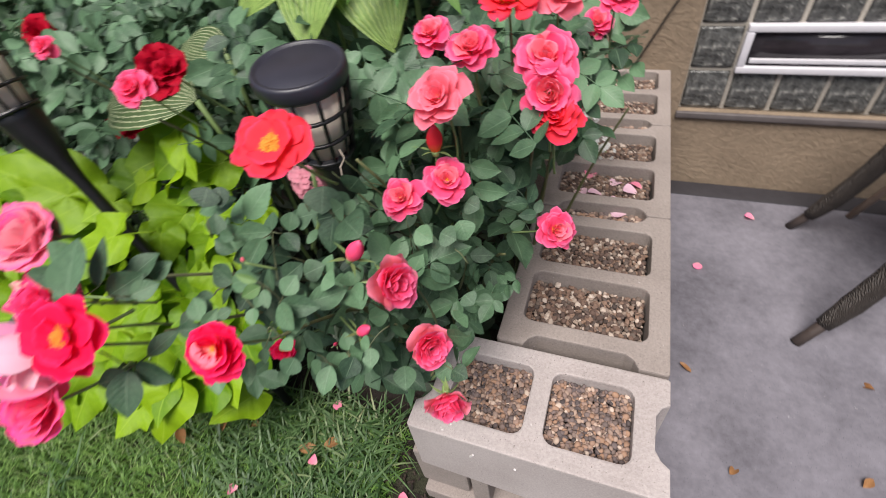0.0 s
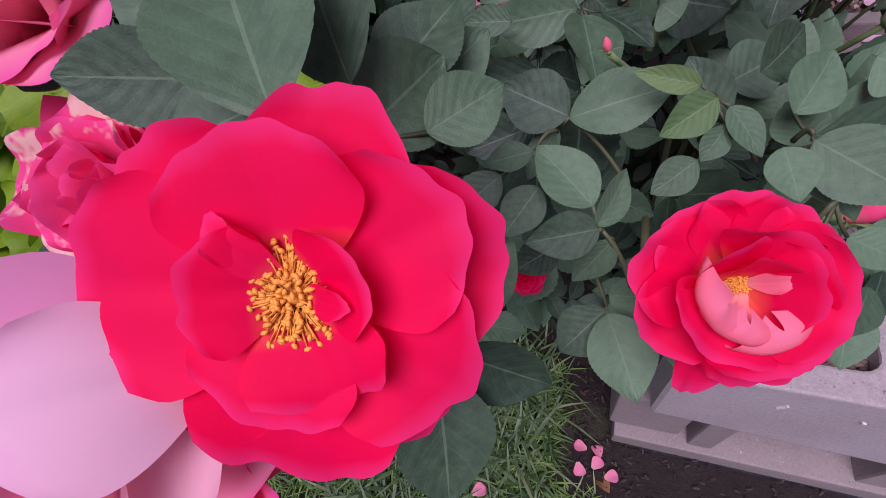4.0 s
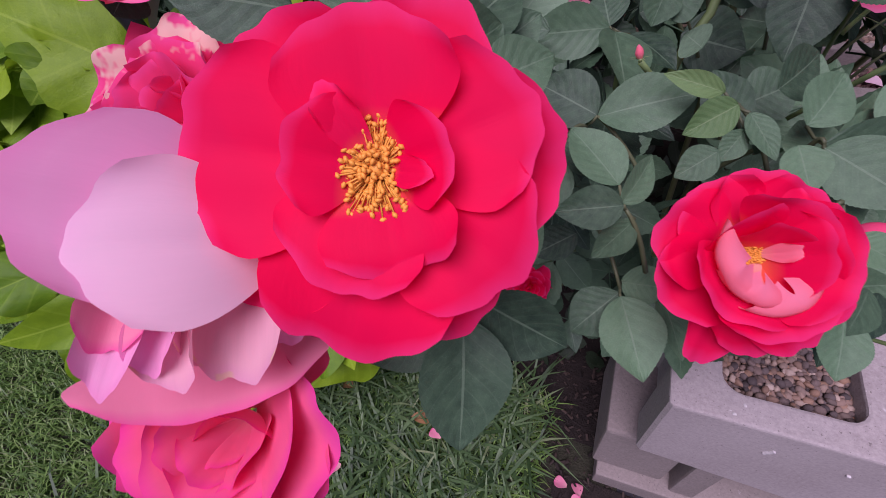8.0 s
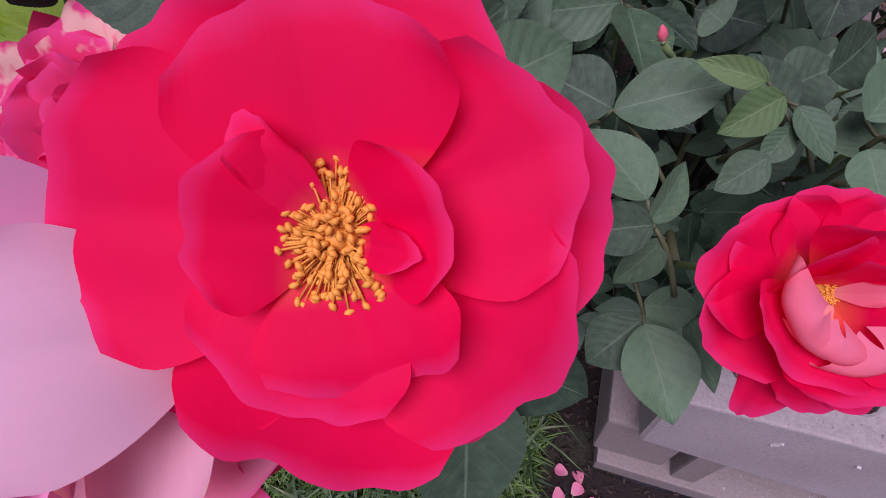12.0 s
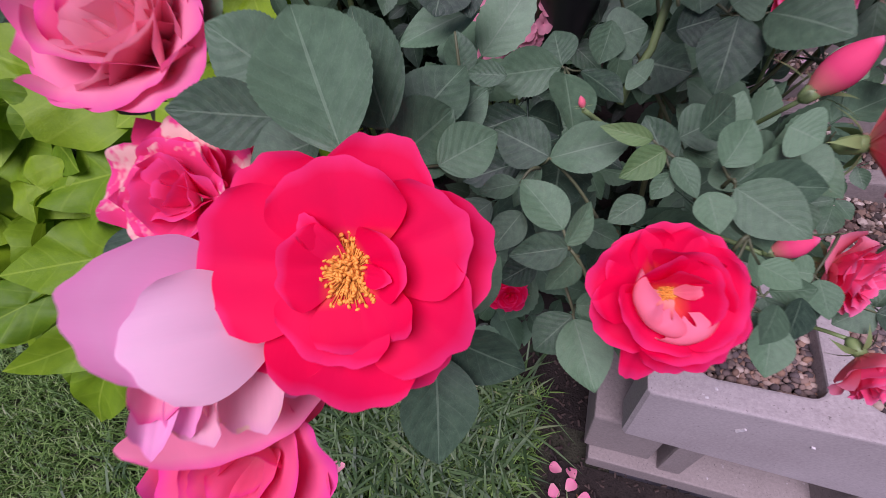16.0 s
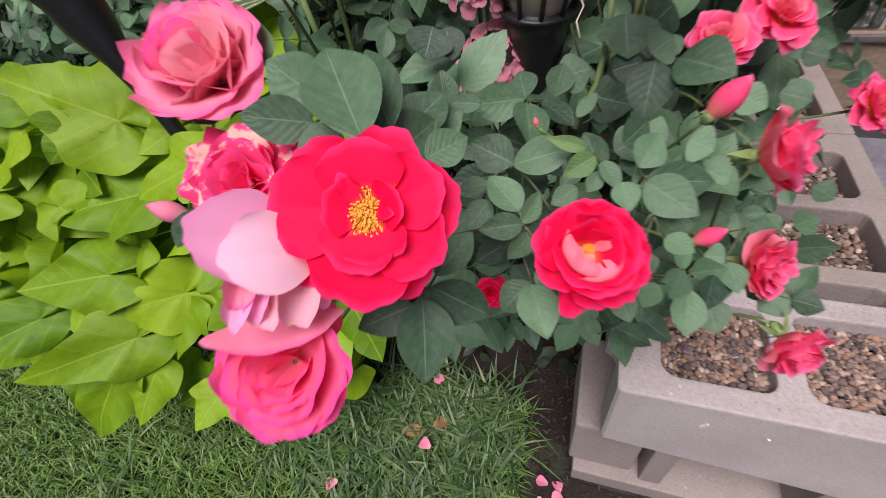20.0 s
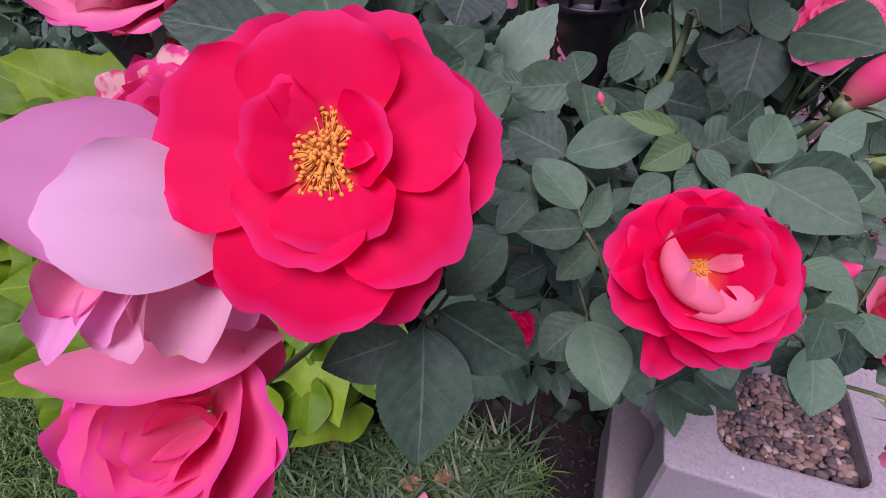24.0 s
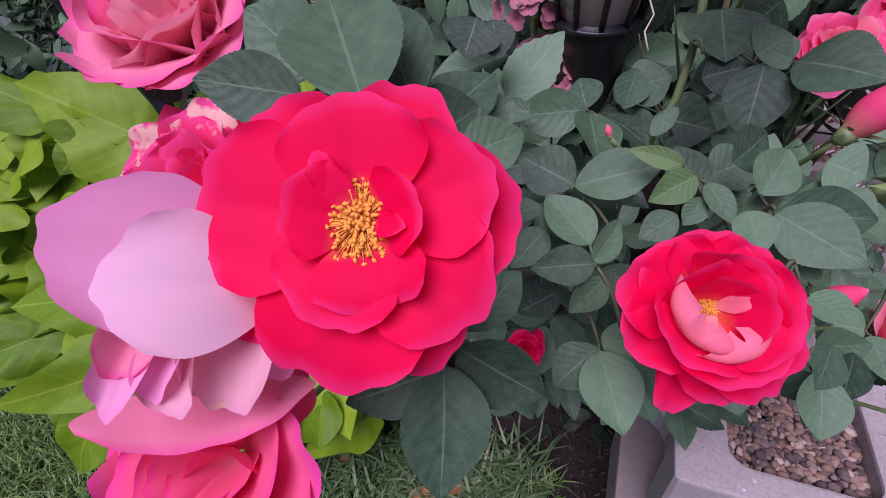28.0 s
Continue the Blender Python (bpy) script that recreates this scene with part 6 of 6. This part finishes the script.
# ---- glass block window with a vent ----
def glass_material():
    m, nt, b = material("wavy_glass_painted_glints")
    n = noise_tex(nt, 38.0, 3, 0.6)
    # Noise ramp paints dark reflections and pale wavy highlights into the glass colour.
    nt.links.new(ramp(nt, n, [(0.35, (0.08, 0.08, 0.078)), (0.56, (0.19, 0.19, 0.185)), (0.68, (0.55, 0.54, 0.5))]), b.inputs["Base Color"])
    b.inputs["Transmission Weight"].default_value = 0.45
    b.inputs["Roughness"].default_value = 0.25
    b.inputs["IOR"].default_value = 1.45
    bump(nt, b, n, 0.8, 0.012)
    return m


GLASS_BLOCK = glass_material()
MORTAR = rough_stuff("window_mortar", (0.3, 0.27, 0.235), (0.43, 0.39, 0.34), 9.0, 150.0)
VINYL = plain("white_vinyl", (0.6, 0.58, 0.62), 0.35, vary=0.04)
DARK = plain("unlit_room_backing", (0.03, 0.025, 0.025), 0.8)
LINTEL = plain("dark_metal_sill", (0.1, 0.085, 0.085), 0.6)

window = thing("window_1", pose(WIN_X0, WALL_Y, WIN_Z0), "glass block basement window with a white vinyl vent", "window", kind="structure")
BW, BH, GY = 0.128, (WIN_Z1 - WIN_Z0) / 3, WALL_Y + 0.018
nx = int((WIN_X1 - WIN_X0) / BW)
BW = (WIN_X1 - WIN_X0) / nx
# Near-black board added behind the blocks; its colour gives the unlit room.
part("backing", box_bm(WIN_X0 + 0.001, GY + 0.03, WIN_Z0 + 0.001, WIN_X1 - 0.001, GY + 0.05, WIN_Z1 - 0.001), DARK, window, "dark panel added behind the glass for the unlit interior")
for i in range(nx + 1):
    x = WIN_X0 + i * BW
    part("mortar_joint", box_bm(max(WIN_X0 + 0.001, x - 0.006), GY + 0.004, WIN_Z0 + 0.002, min(WIN_X1 - 0.001, x + 0.006), GY + 0.028, WIN_Z1 - 0.002, 0.001), MORTAR, window)
for k in range(4):
    z = WIN_Z0 + k * BH
    part("mortar_joint", box_bm(WIN_X0 + 0.002, GY + 0.006, max(WIN_Z0 + 0.001, z - 0.006), WIN_X1 - 0.002, GY + 0.027, min(WIN_Z1 - 0.001, z + 0.006), 0.001), MORTAR, window)
pane_me = mesh("glass_block", box_bm(0.006, 0, 0.006, BW - 0.006, 0.026, BH - 0.006, 0.008), GLASS_BLOCK)
for i in range(nx):
    for k in range(3):
        if k == 1 and 1 <= i <= 4:
            continue
        put("glass_block", pane_me, window, pose(WIN_X0 + i * BW, GY, WIN_Z0 + k * BH))
part("window_sill", box_bm(WIN_X0 - 0.004, WALL_Y - 0.012, WIN_Z0 - 0.022, WIN_X1, WALL_Y + 0.04, WIN_Z0 - 0.001, 0.003), LINTEL, window, "dark metal sill strip")
vx0, vx1, vz0, vz1 = WIN_X0 + BW, WIN_X0 + 5 * BW, WIN_Z0 + BH - 0.004, WIN_Z0 + 2 * BH + 0.004
for x0, z0, x1, z1 in ((vx0, vz0, vx1, vz0 + 0.021), (vx0, vz1 - 0.021, vx1, vz1), (vx0, vz0 + 0.021, vx0 + 0.021, vz1 - 0.021), (vx1 - 0.021, vz0 + 0.021, vx1, vz1 - 0.021)):
    part("vent_frame", box_bm(x0, GY - 0.016, z0, x1, GY + 0.028, z1, 0.003), VINYL, window, "white vinyl vent frame")
part("vent_sash", box_bm(vx0 + 0.03, GY - 0.01, vz0 + 0.03, vx1 - 0.03, GY - 0.002, vz0 + 0.044, 0.002), VINYL, window, "inner vinyl sash rail")
part("vent_pane", box_bm(vx0 + 0.024, GY - 0.003, vz0 + 0.02, vx1 - 0.024, GY + 0.002, vz1 - 0.02), plain("dark_vent_glass", (0.03, 0.025, 0.03), 0.08), window, "dark vent glass")

# ---- dark joint at the foot of the wall, cable on the stucco ----
tagged(part("wall_joint", box_bm(0.4, 1.25, -0.1, 5.0, 1.329, -0.026, 0.003), plain("tarred_joint", (0.025, 0.022, 0.026), 0.8), None), "dark tarred joint between patio and house wall", "joint", kind="structure")
cable = thing("cable", pose(0.28, 1.325, 0.41), "thin black cable running up the stucco wall", "cable")
tube("wire", [(0.272, 1.324, 0.405), (0.3, 1.324, 0.47), (0.345, 1.324, 0.57), (0.401, 1.324, 0.69), (0.47, 1.324, 0.8), (0.6, 1.324, 1.0)], 0.0028, BLACK, cable)


# ---- woven patio chair ----
def weave_material():
    m, nt, b = material("brown_wicker")
    c = nt.nodes.new("ShaderNodeTexCoord")
    w = node(nt, "ShaderNodeTexWave", Scale=90.0, Distortion=9.0)
    nt.links.new(c.outputs["Object"], w.inputs["Vector"])
    n = noise_tex(nt, 160.0)
    nt.links.new(ramp(nt, maths(nt, "MULTIPLY", w.outputs["Fac"], n), [(0.1, (0.028, 0.022, 0.019)), (0.7, (0.075, 0.06, 0.052))]), b.inputs["Base Color"])
    b.inputs["Roughness"].default_value = 0.6
    bump(nt, b, w.outputs["Fac"], 0.8, 0.004)
    return m


WICKER, BRONZE = weave_material(), plain("bronze_metal", (0.06, 0.045, 0.04), 0.45)
chair = thing("patio_chair", pose(1.1, 0.9, -0.03), "brown woven patio chair standing on the concrete", "chair")
for foot, top in (((0.785, 0.655, -0.03), (0.98, 0.79, 0.38)), ((0.84, 1.135, -0.03), (0.98, 1.1, 0.38)), ((1.42, 0.66, -0.03), (1.4, 0.8, 0.38)), ((1.45, 1.13, -0.03), (1.42, 1.08, 0.38))):
    f, t = Vector(foot), Vector(top)
    leg = tube("leg", bow(f, t, (0.01, 0.0, -0.03), 8), [0.014, 0.014, 0.016, 0.018, 0.018, 0.018, 0.018, 0.018, 0.018], BRONZE, chair, 10)
    sleeve = [p for p in bow(f, t, (0.01, 0.0, -0.03), 16)][3:]
    v_, f_ = tube_arrays(sleeve, [0.019 + 0.007 * min(1, i / 3) + 0.0008 * (i % 2) for i in range(len(sleeve))], 14)
    put("woven_sleeve", raw_mesh("woven_sleeve", v_, f_, WICKER), leg, Matrix(), "rough brown wicker wrapping")
tube("brace", [(1.02, 1.22, -0.028), (1.06, 1.2, 0.12), (1.12, 1.15, 0.37)], 0.011, plain("tan_metal", (0.3, 0.22, 0.17), 0.5), chair, 8, "thin tan stretcher")
part("seat", box_bm(0.96, 0.76, 0.375, 1.45, 1.14, 0.42, 0.015), WICKER, chair, "woven seat")
part("backrest", box_bm(1.4, 0.76, 0.42, 1.45, 1.14, 0.85, 0.02), WICKER, chair, "woven backrest")


# ---- hostas, lily, pink phlox, petunias ----
def hosta_material(name, green, line, lines, edge):
    m, nt, b = material(name)
    uv = nt.nodes.new("ShaderNodeUVMap")
    sep = nt.nodes.new("ShaderNodeSeparateXYZ")
    nt.links.new(uv.outputs[0], sep.inputs[0])
    u = maths(nt, "ADD", sep.outputs[0], maths(nt, "MULTIPLY_ADD", noise_tex(nt, 22.0, 2), 0.06, -0.03))
    wave = maths(nt, "ABSOLUTE", maths(nt, "SUBTRACT", maths(nt, "FRACT", maths(nt, "MULTIPLY", u, lines)), 0.5))
    stripe = maths(nt, "LESS_THAN", wave, 0.1)
    au = maths(nt, "ABSOLUTE", maths(nt, "MULTIPLY_ADD", sep.outputs[0], 2.0, -1.0))
    rim = maths(nt, "GREATER_THAN", maths(nt, "ADD", au, maths(nt, "MULTIPLY", noise_tex(nt, 30.0, 3), 0.25)), edge)
    col = ramp(nt, noise_tex(nt, 12.0), [(0.3, tuple(c * 0.6 for c in green)), (0.7, green)])
    col = mix(nt, maths(nt, "MULTIPLY", stripe, 0.75), col, line)
    col = mix(nt, maths(nt, "MULTIPLY", rim, 0.8), col, line)
    nt.links.new(col, b.inputs["Base Color"])
    b.inputs["Roughness"].default_value = 0.5
    bump(nt, b, wave, 0.6, 0.003)
    t = nt.nodes.new("ShaderNodeBsdfTranslucent")
    nt.links.new(col, t.inputs[0])
    s = nt.nodes.new("ShaderNodeMixShader")
    s.inputs[0].default_value = 0.25
    nt.links.new(b.outputs[0], s.inputs[1])
    nt.links.new(t.outputs[0], s.inputs[2])
    nt.links.new(s.outputs[0], nt.nodes["Material Output"].inputs[0])
    return m


HOSTA_A = hosta_material("hosta_leaf_striped", (0.09, 0.15, 0.055), (0.6, 0.62, 0.4), 12.0, 1.3)
HOSTA_B = hosta_material("hosta_leaf_pale", (0.22, 0.36, 0.08), (0.42, 0.55, 0.16), 11.0, 1.12)


def clump(name, base, leaves, mat_, label, category, width=0.6, droop=0.35, kind_=0):
    th = thing(name, pose(*base), label, category)
    b = Vector(base)
    for k, (foot, tip) in enumerate(leaves):
        foot, tip = Vector(foot), Vector(tip)
        d = tip - foot
        v, f, uv = blade(width, 16, 8, 0.12, droop, 0.45, 0.9, 0, 0, 0.05, k + kind_)
        m = frame_at(foot, Vector((0.1, -0.5, 0.8)) + d.cross(Vector((0, 0, 1))) * 0.4, d) @ Matrix.Scale(d.length, 4)
        leaf = put("leaf", raw_mesh("leaf", v, f, mat_, uv), th, m)
        tube("leaf_stalk", bow(b + (foot - b) * 0.05, foot, (0, 0, 0.03)), 0.005, STALK, th)
    return th


clump("hosta", (-0.5, 0.45, 0.0), (((-0.487, 0.325, 0.765), (-0.76, 0.365, 0.675)), ((-0.5, 0.45, 0.8), (-0.66, 0.5, 0.8))), HOSTA_A, "hosta with dark green leaves striped in cream", "hosta", 0.55, 0.3)
clump("hosta", (-0.35, 0.75, 0.0), (((-0.36, 0.62, 0.95), (-0.5, 0.5, 0.86)), ((-0.3, 0.6, 0.98), (-0.3, 0.42, 0.84)), ((-0.25, 0.62, 0.95), (-0.15, 0.45, 0.86)), ((-0.4, 0.7, 1.0), (-0.65, 0.62, 0.98)), ((-0.3, 0.75, 1.0), (-0.28, 0.72, 1.2)), ((-0.2, 0.7, 1.0), (-0.02, 0.7, 1.05))), HOSTA_B, "large hosta with pale yellow-green ribbed leaves", "hosta", 0.68, 0.3, 9)
lily = [((-0.12, 0.55, 0.98), (-0.12 + 0.16 * math.cos(a), 0.55 + 0.14 * math.sin(a), 0.92 + 0.05 * math.sin(3 * a))) for a in (0.3, 1.3, 2.3, 3.3, 4.2, 4.8, 5.5)]
clump("lily", (-0.12, 0.58, 0.0), lily, BROAD, "bright green lily shoot with pointed leaves", "lily", 0.24, 0.25, 30)

PHLOX = petal_material("petal_dusty_pink", (0.7, 0.2, 0.3), (0.72, 0.28, 0.36), (0.75, 0.36, 0.42))
PURPLE = petal_material("petal_purple", (0.2, 0.01, 0.15), (0.55, 0.08, 0.42), (0.6, 0.16, 0.5))
VIOLET = petal_material("petal_violet", (0.1, 0.02, 0.2), (0.16, 0.05, 0.4), (0.22, 0.08, 0.5))
WHITE = petal_material("petal_white", (0.75, 0.75, 0.7), (0.8, 0.8, 0.78), (0.8, 0.8, 0.8))


def small_flower(size, mat_, n=5, flare=25):
    pieces = []
    for k in range(n):
        v, f, uv = petal_arrays(size / 2, size * 0.5, 40, flare - 30, 0.1, 0.06, 0, k, 5, 4)
        pieces.append(moved((v, f, uv), pose(0, 0, 0, 0, 0, 360 * k / n) @ pose(0, size * 0.02, 0)))
    v, f, uv = joined(pieces)
    return raw_mesh("flower", v, f, mat_, uv)


PHLOX_ME, PETUNIA_ME, VIOLA_ME, WHITE_ME = small_flower(0.019, PHLOX), small_flower(0.065, PURPLE), small_flower(0.03, VIOLET), small_flower(0.012, WHITE, 4)


def flower_head(th, centre, n, radius, me, seed, aim=(0.1, -0.6, 0.7)):
    rr_ = random.Random(seed)
    c = Vector(centre)
    for k in range(n):
        off = Vector((rr_.gauss(0, 1), rr_.gauss(0, 1), rr_.gauss(0, 1))).normalized() * radius
        if off.dot(Vector(aim)) < -0.2 * radius:
            off = -off
        put("flower", me, th, frame_at(c + off, off.normalized() + Vector(aim) * 0.6))


phlox = thing("phlox", pose(-0.25, 0.42, 0.0), "phlox with dusty pink flower clusters", "flowering plant")
for k, (c, n) in enumerate((((-0.1825, 0.2129, 0.7134), 18), ((-0.2458, 0.2816, 0.6356), 12), ((-0.195, 0.22, 0.785), 14), ((-0.2, 0.25, 0.65), 10))):
    tube("stem", bow((-0.25, 0.42, 0.0), Vector(c) - Vector((0, 0, 0.02)), (0, 0.03, 0)), 0.003, STALK, phlox)
    flower_head(phlox, c, 2 * n, 0.034, PHLOX_ME, k)
petunia = thing("petunia", pose(-1.15, 0.2, 0.0), "petunia with magenta-purple trumpet flowers", "flowering plant")
for k, c in enumerate(((-1.124, 0.073, 0.642), (-1.218, 0.164, 0.663), (-1.065, -0.052, 0.651), (-1.3, -0.15, 0.45))):
    tube("stem", bow((-1.15, 0.2, 0.0), c, (0, 0, 0.04)), 0.0014, STALK, petunia)
    put("flower", PETUNIA_ME, petunia, frame_at(c, (0.4 + 0.2 * math.sin(k * 2), -0.6, 0.6)), "magenta petunia bloom")
viola = thing("viola", pose(-0.345, 0.2, 0.0), "low violet viola at the bed's edge", "flowering plant")
put("flower", VIOLA_ME, viola, frame_at((-0.345, 0.2, 0.08), (0.2, -0.6, 0.7)))
tube("stem", [(-0.345, 0.2, 0.0), (-0.345, 0.2, 0.08)], 0.002, STALK, viola)
alyssum = thing("alyssum", pose(0.17, 0.85, 0.36), "white alyssum sprigs growing in a block core", "flowering plant")
for k, c in enumerate(((0.22, 0.812, 0.43), (0.18, 0.953, 0.43), (0.235, 0.79, 0.425))):
    tube("stem", [(0.17, 0.87 + 0.08 * (k == 1), 0.37), c], 0.0015, STALK, alyssum)
    flower_head(alyssum, c, 12, 0.02, WHITE_ME, 40 + k)


# ---- background foliage ----
def thicket(name, count, bounds, size, mat_, seed, label, category, shape=(0.5, 0.45), lean=(0.1, -0.5, 0.7)):
    """Many leaves in one mesh, for the planting behind."""
    rr_ = random.Random(seed)
    protos = [blade(shape[0] * rr_.uniform(0.85, 1.2), 6, 2, 0.2, rr_.uniform(0.05, 0.3), shape[1], 0.9, 0, 0, 0.04, s) for s in range(5)]
    pieces = []
    x0, x1, y0, y1, z0, z1 = bounds
    for _ in range(count):
        x, y = rr_.uniform(x0, x1), rr_.uniform(y0, y1)
        top = z0 + (z1 - z0) * (0.55 + 0.45 * noise.noise((x * 4, y * 4, seed)))
        z = max(0.02, top - rr_.random() ** 1.5 * (z1 - z0) * 0.8)
        n = Vector(lean) + Vector((rr_.gauss(0, 0.5), rr_.gauss(0, 0.5), rr_.gauss(0, 0.4)))
        d = Vector((rr_.gauss(0, 1), rr_.gauss(-0.4, 1), rr_.gauss(-0.1, 0.5)))
        pieces.append(moved(protos[rr_.randrange(5)], frame_at((x, y, z), n, d) @ Matrix.Scale(size * rr_.uniform(0.6, 1.3), 4)))
    v, f, uv = joined(pieces)
    return tagged(put(name, raw_mesh(name, v, f, mat_, uv), None), label, category, "", "stuff")


FERNY = leaf_material("ferny_leaf", (0.055, 0.12, 0.035), (0.16, 0.29, 0.08), (0.2, 0.32, 0.12), joined=True)
thicket("shrub_foliage", 3200, (-2.2, -0.1, 0.75, 1.25, 0.25, 1.05), 0.05, LEAF_FAR, 3, "dense dark green shrub leaves along the house wall", "shrub")
thicket("shrub_foliage", 8500, (-5.4, -0.15, 0.95, 1.3, 0.35, 1.8), 0.075, LEAF_FAR, 13, "tall dark green shrub against the house wall", "shrub")
thicket("shrub_foliage", 2600, (-5.0, -1.4, 0.5, 1.1, 0.1, 1.0), 0.075, LEAF_FAR, 23, "leafy green shrubs along the far part of the bed", "shrub")
thicket("shrub_foliage", 1800, (-3.6, -1.1, 0.3, 1.2, 0.1, 0.75), 0.06, LEAF_SHADED, 4, "dull grey-green foliage in the bed, leaf colour darkened for shade", "shrub")
thicket("ferny_foliage", 2200, (-1.5, -1.05, 0.02, 0.35, 0.2, 0.66), 0.045, FERNY, 15, "fine ferny green foliage round the petunias", "foliage", (0.22, 0.4))
thicket("ferny_foliage", 4500, (-2.6, -1.15, -0.05, 0.55, 0.05, 0.42), 0.045, FERNY, 5, "fine ferny green foliage beside the vine", "foliage", (0.2, 0.4))
thicket("under_foliage", 1500, (-1.2, 0.05, 0.2, 0.7, 0.05, 0.55), 0.05, LEAF_SHADED, 6, "low foliage beneath the roses, leaf colour darkened for shade", "foliage")
thicket("weeds", 1500, (-3.2, -1.4, -0.5, 0.1, 0.0, 0.12), 0.03, FERNY, 7, "low green weeds in the lawn", "weeds", (0.4, 0.5))

# ---- fallen petals and dry leaves ----
DRY = leaf_material("dry_leaf", (0.22, 0.1, 0.04), (0.42, 0.22, 0.1), (0.3, 0.15, 0.06), veins=4)


def fallen(points, mat_, size, label, category, group, z_up=0.004, dry=False):
    rr_ = random.Random(len(points) + int(size * 1e4))
    for x, y, z in points:
        if dry:
            v, f, uv = blade(0.5, 8, 4, 0.5, rr_.uniform(-0.3, 0.4), 0.5, 0.9, 0, 0, 0.12, rr_.randrange(99))
            v = v * size
        else:
            v, f, uv = petal_arrays(size, size * 0.95, 22, -12, 0.2, 0.07, 0, rr_.randrange(99), 6, 6)
        me = raw_mesh("blade", v, f, mat_, uv)
        ob = put("dry_leaf" if dry else "fallen_petal", me, None, Matrix.Translation((x, y, z + z_up)) @ Euler((rr_.uniform(-0.3, 0.3), rr_.uniform(-0.3, 0.3), rr_.uniform(0, 6.3))).to_matrix().to_4x4())
        tagged(ob, label, category, group)


fallen(((-0.062, -0.02, 0.006), (-0.04, -0.03, 0.006), (-0.05, -0.05, 0.006), (-0.03, -0.06, 0.006), (-0.075, -0.045, 0.006)), PINK, 0.023, "fallen pink rose petal on bare soil", "petal", "fallen petals on the soil")
fallen(((-0.318, 0.14, 0.03), (-0.29, -0.02, 0.04), (-0.45, -0.12, 0.03), (-0.24, -0.14, 0.03), (-0.62, -0.3, 0.03)), PINK, 0.026, "fallen pink petal in the grass", "petal", "fallen petals in the grass")
fallen(((0.29, 0.66, H - 0.03), (0.24, 0.68, H - 0.03), (0.2, 0.7, H - 0.03), (0.32, 0.7, H - 0.03), (0.26, 0.72, H - 0.03), (0.22, 0.66, H - 0.03), (0.3, 0.615, H - 0.025)), BLUSH, 0.034, "pale fallen petal on gravel", "petal", "fallen petals on the gravel")
fallen(((0.33, 0.72, H - 0.03), (0.18, 0.66, H - 0.03), (0.2, 0.74, H - 0.03)), PINK, 0.034, "pink fallen petal on gravel", "petal", "fallen petals on the gravel")
fallen(((0.56, 0.9, -0.03), (0.74, 1.15, -0.03)), PINK, 0.03, "pink petal fallen on the patio", "petal", "fallen petals on the patio")
fallen(((-0.3, 0.02, 0.03), (-0.7, -0.05, 0.03), (-0.36, 0.0, 0.03), (-0.5, 0.02, 0.02), (-0.02, -0.08, 0.004), (-0.58, -0.02, 0.03)), DRY, 0.05, "curled brown dead leaf", "leaf", "dead leaves", dry=True)
fallen(((0.53, 0.49, -0.03), (0.6, 0.25, -0.03), (0.85, 0.3, -0.03), (0.93, 0.55, -0.03), (0.98, 0.48, -0.03)), DRY, 0.035, "dry brown leaf on the concrete", "leaf", "dead leaves on the patio", 0.006, True)

# bare soil strip at the foot of the blocks
sheet("soil_strip", -0.085, 0.36, -0.2, 0.0, 0.0, 40, 1, 0.008, "bare crumbly soil at the foot of the blocks", "soil", SOIL)


def crumbs(name, count, x0, x1, y0, y1, size, seed, label, mat_):
    """Loose soil crumbs and bark bits."""
    rr_ = random.Random(seed)
    pieces = []
    for _ in range(count):
        p = Vector((rr_.uniform(x0, x1), rr_.uniform(y0, y1), rr_.uniform(0.0, 0.008)))
        a = size * rr_.uniform(0.25, 1.0) ** 1.5 * 1.6
        v, f = tube_arrays([p, p + Vector((rr_.gauss(0, 1), rr_.gauss(0, 1), rr_.gauss(0, 0.3))).normalized() * a], [a * 0.3, a * 0.22], 5)
        pieces.append((np.array([tuple(q) for q in v]), f, np.zeros((len(v), 2))))
    v, f, uv = joined(pieces)
    return tagged(put(name, raw_mesh(name, v, f, mat_, uv, False), None), label, "mulch", "", "stuff")


MULCH = plain("mulch_bits", (0.065, 0.042, 0.033), 0.9, spread=0.85, joined=True)
crumbs("mulch", 520, -0.12, 0.3, -0.2, 0.02, 0.0065, 4, "loose brown soil crumbs and bark bits by the blocks", MULCH)
crumbs("mulch", 320, -0.16, 0.02, 0.0, 0.28, 0.008, 5, "loose brown soil crumbs under the roses", MULCH)
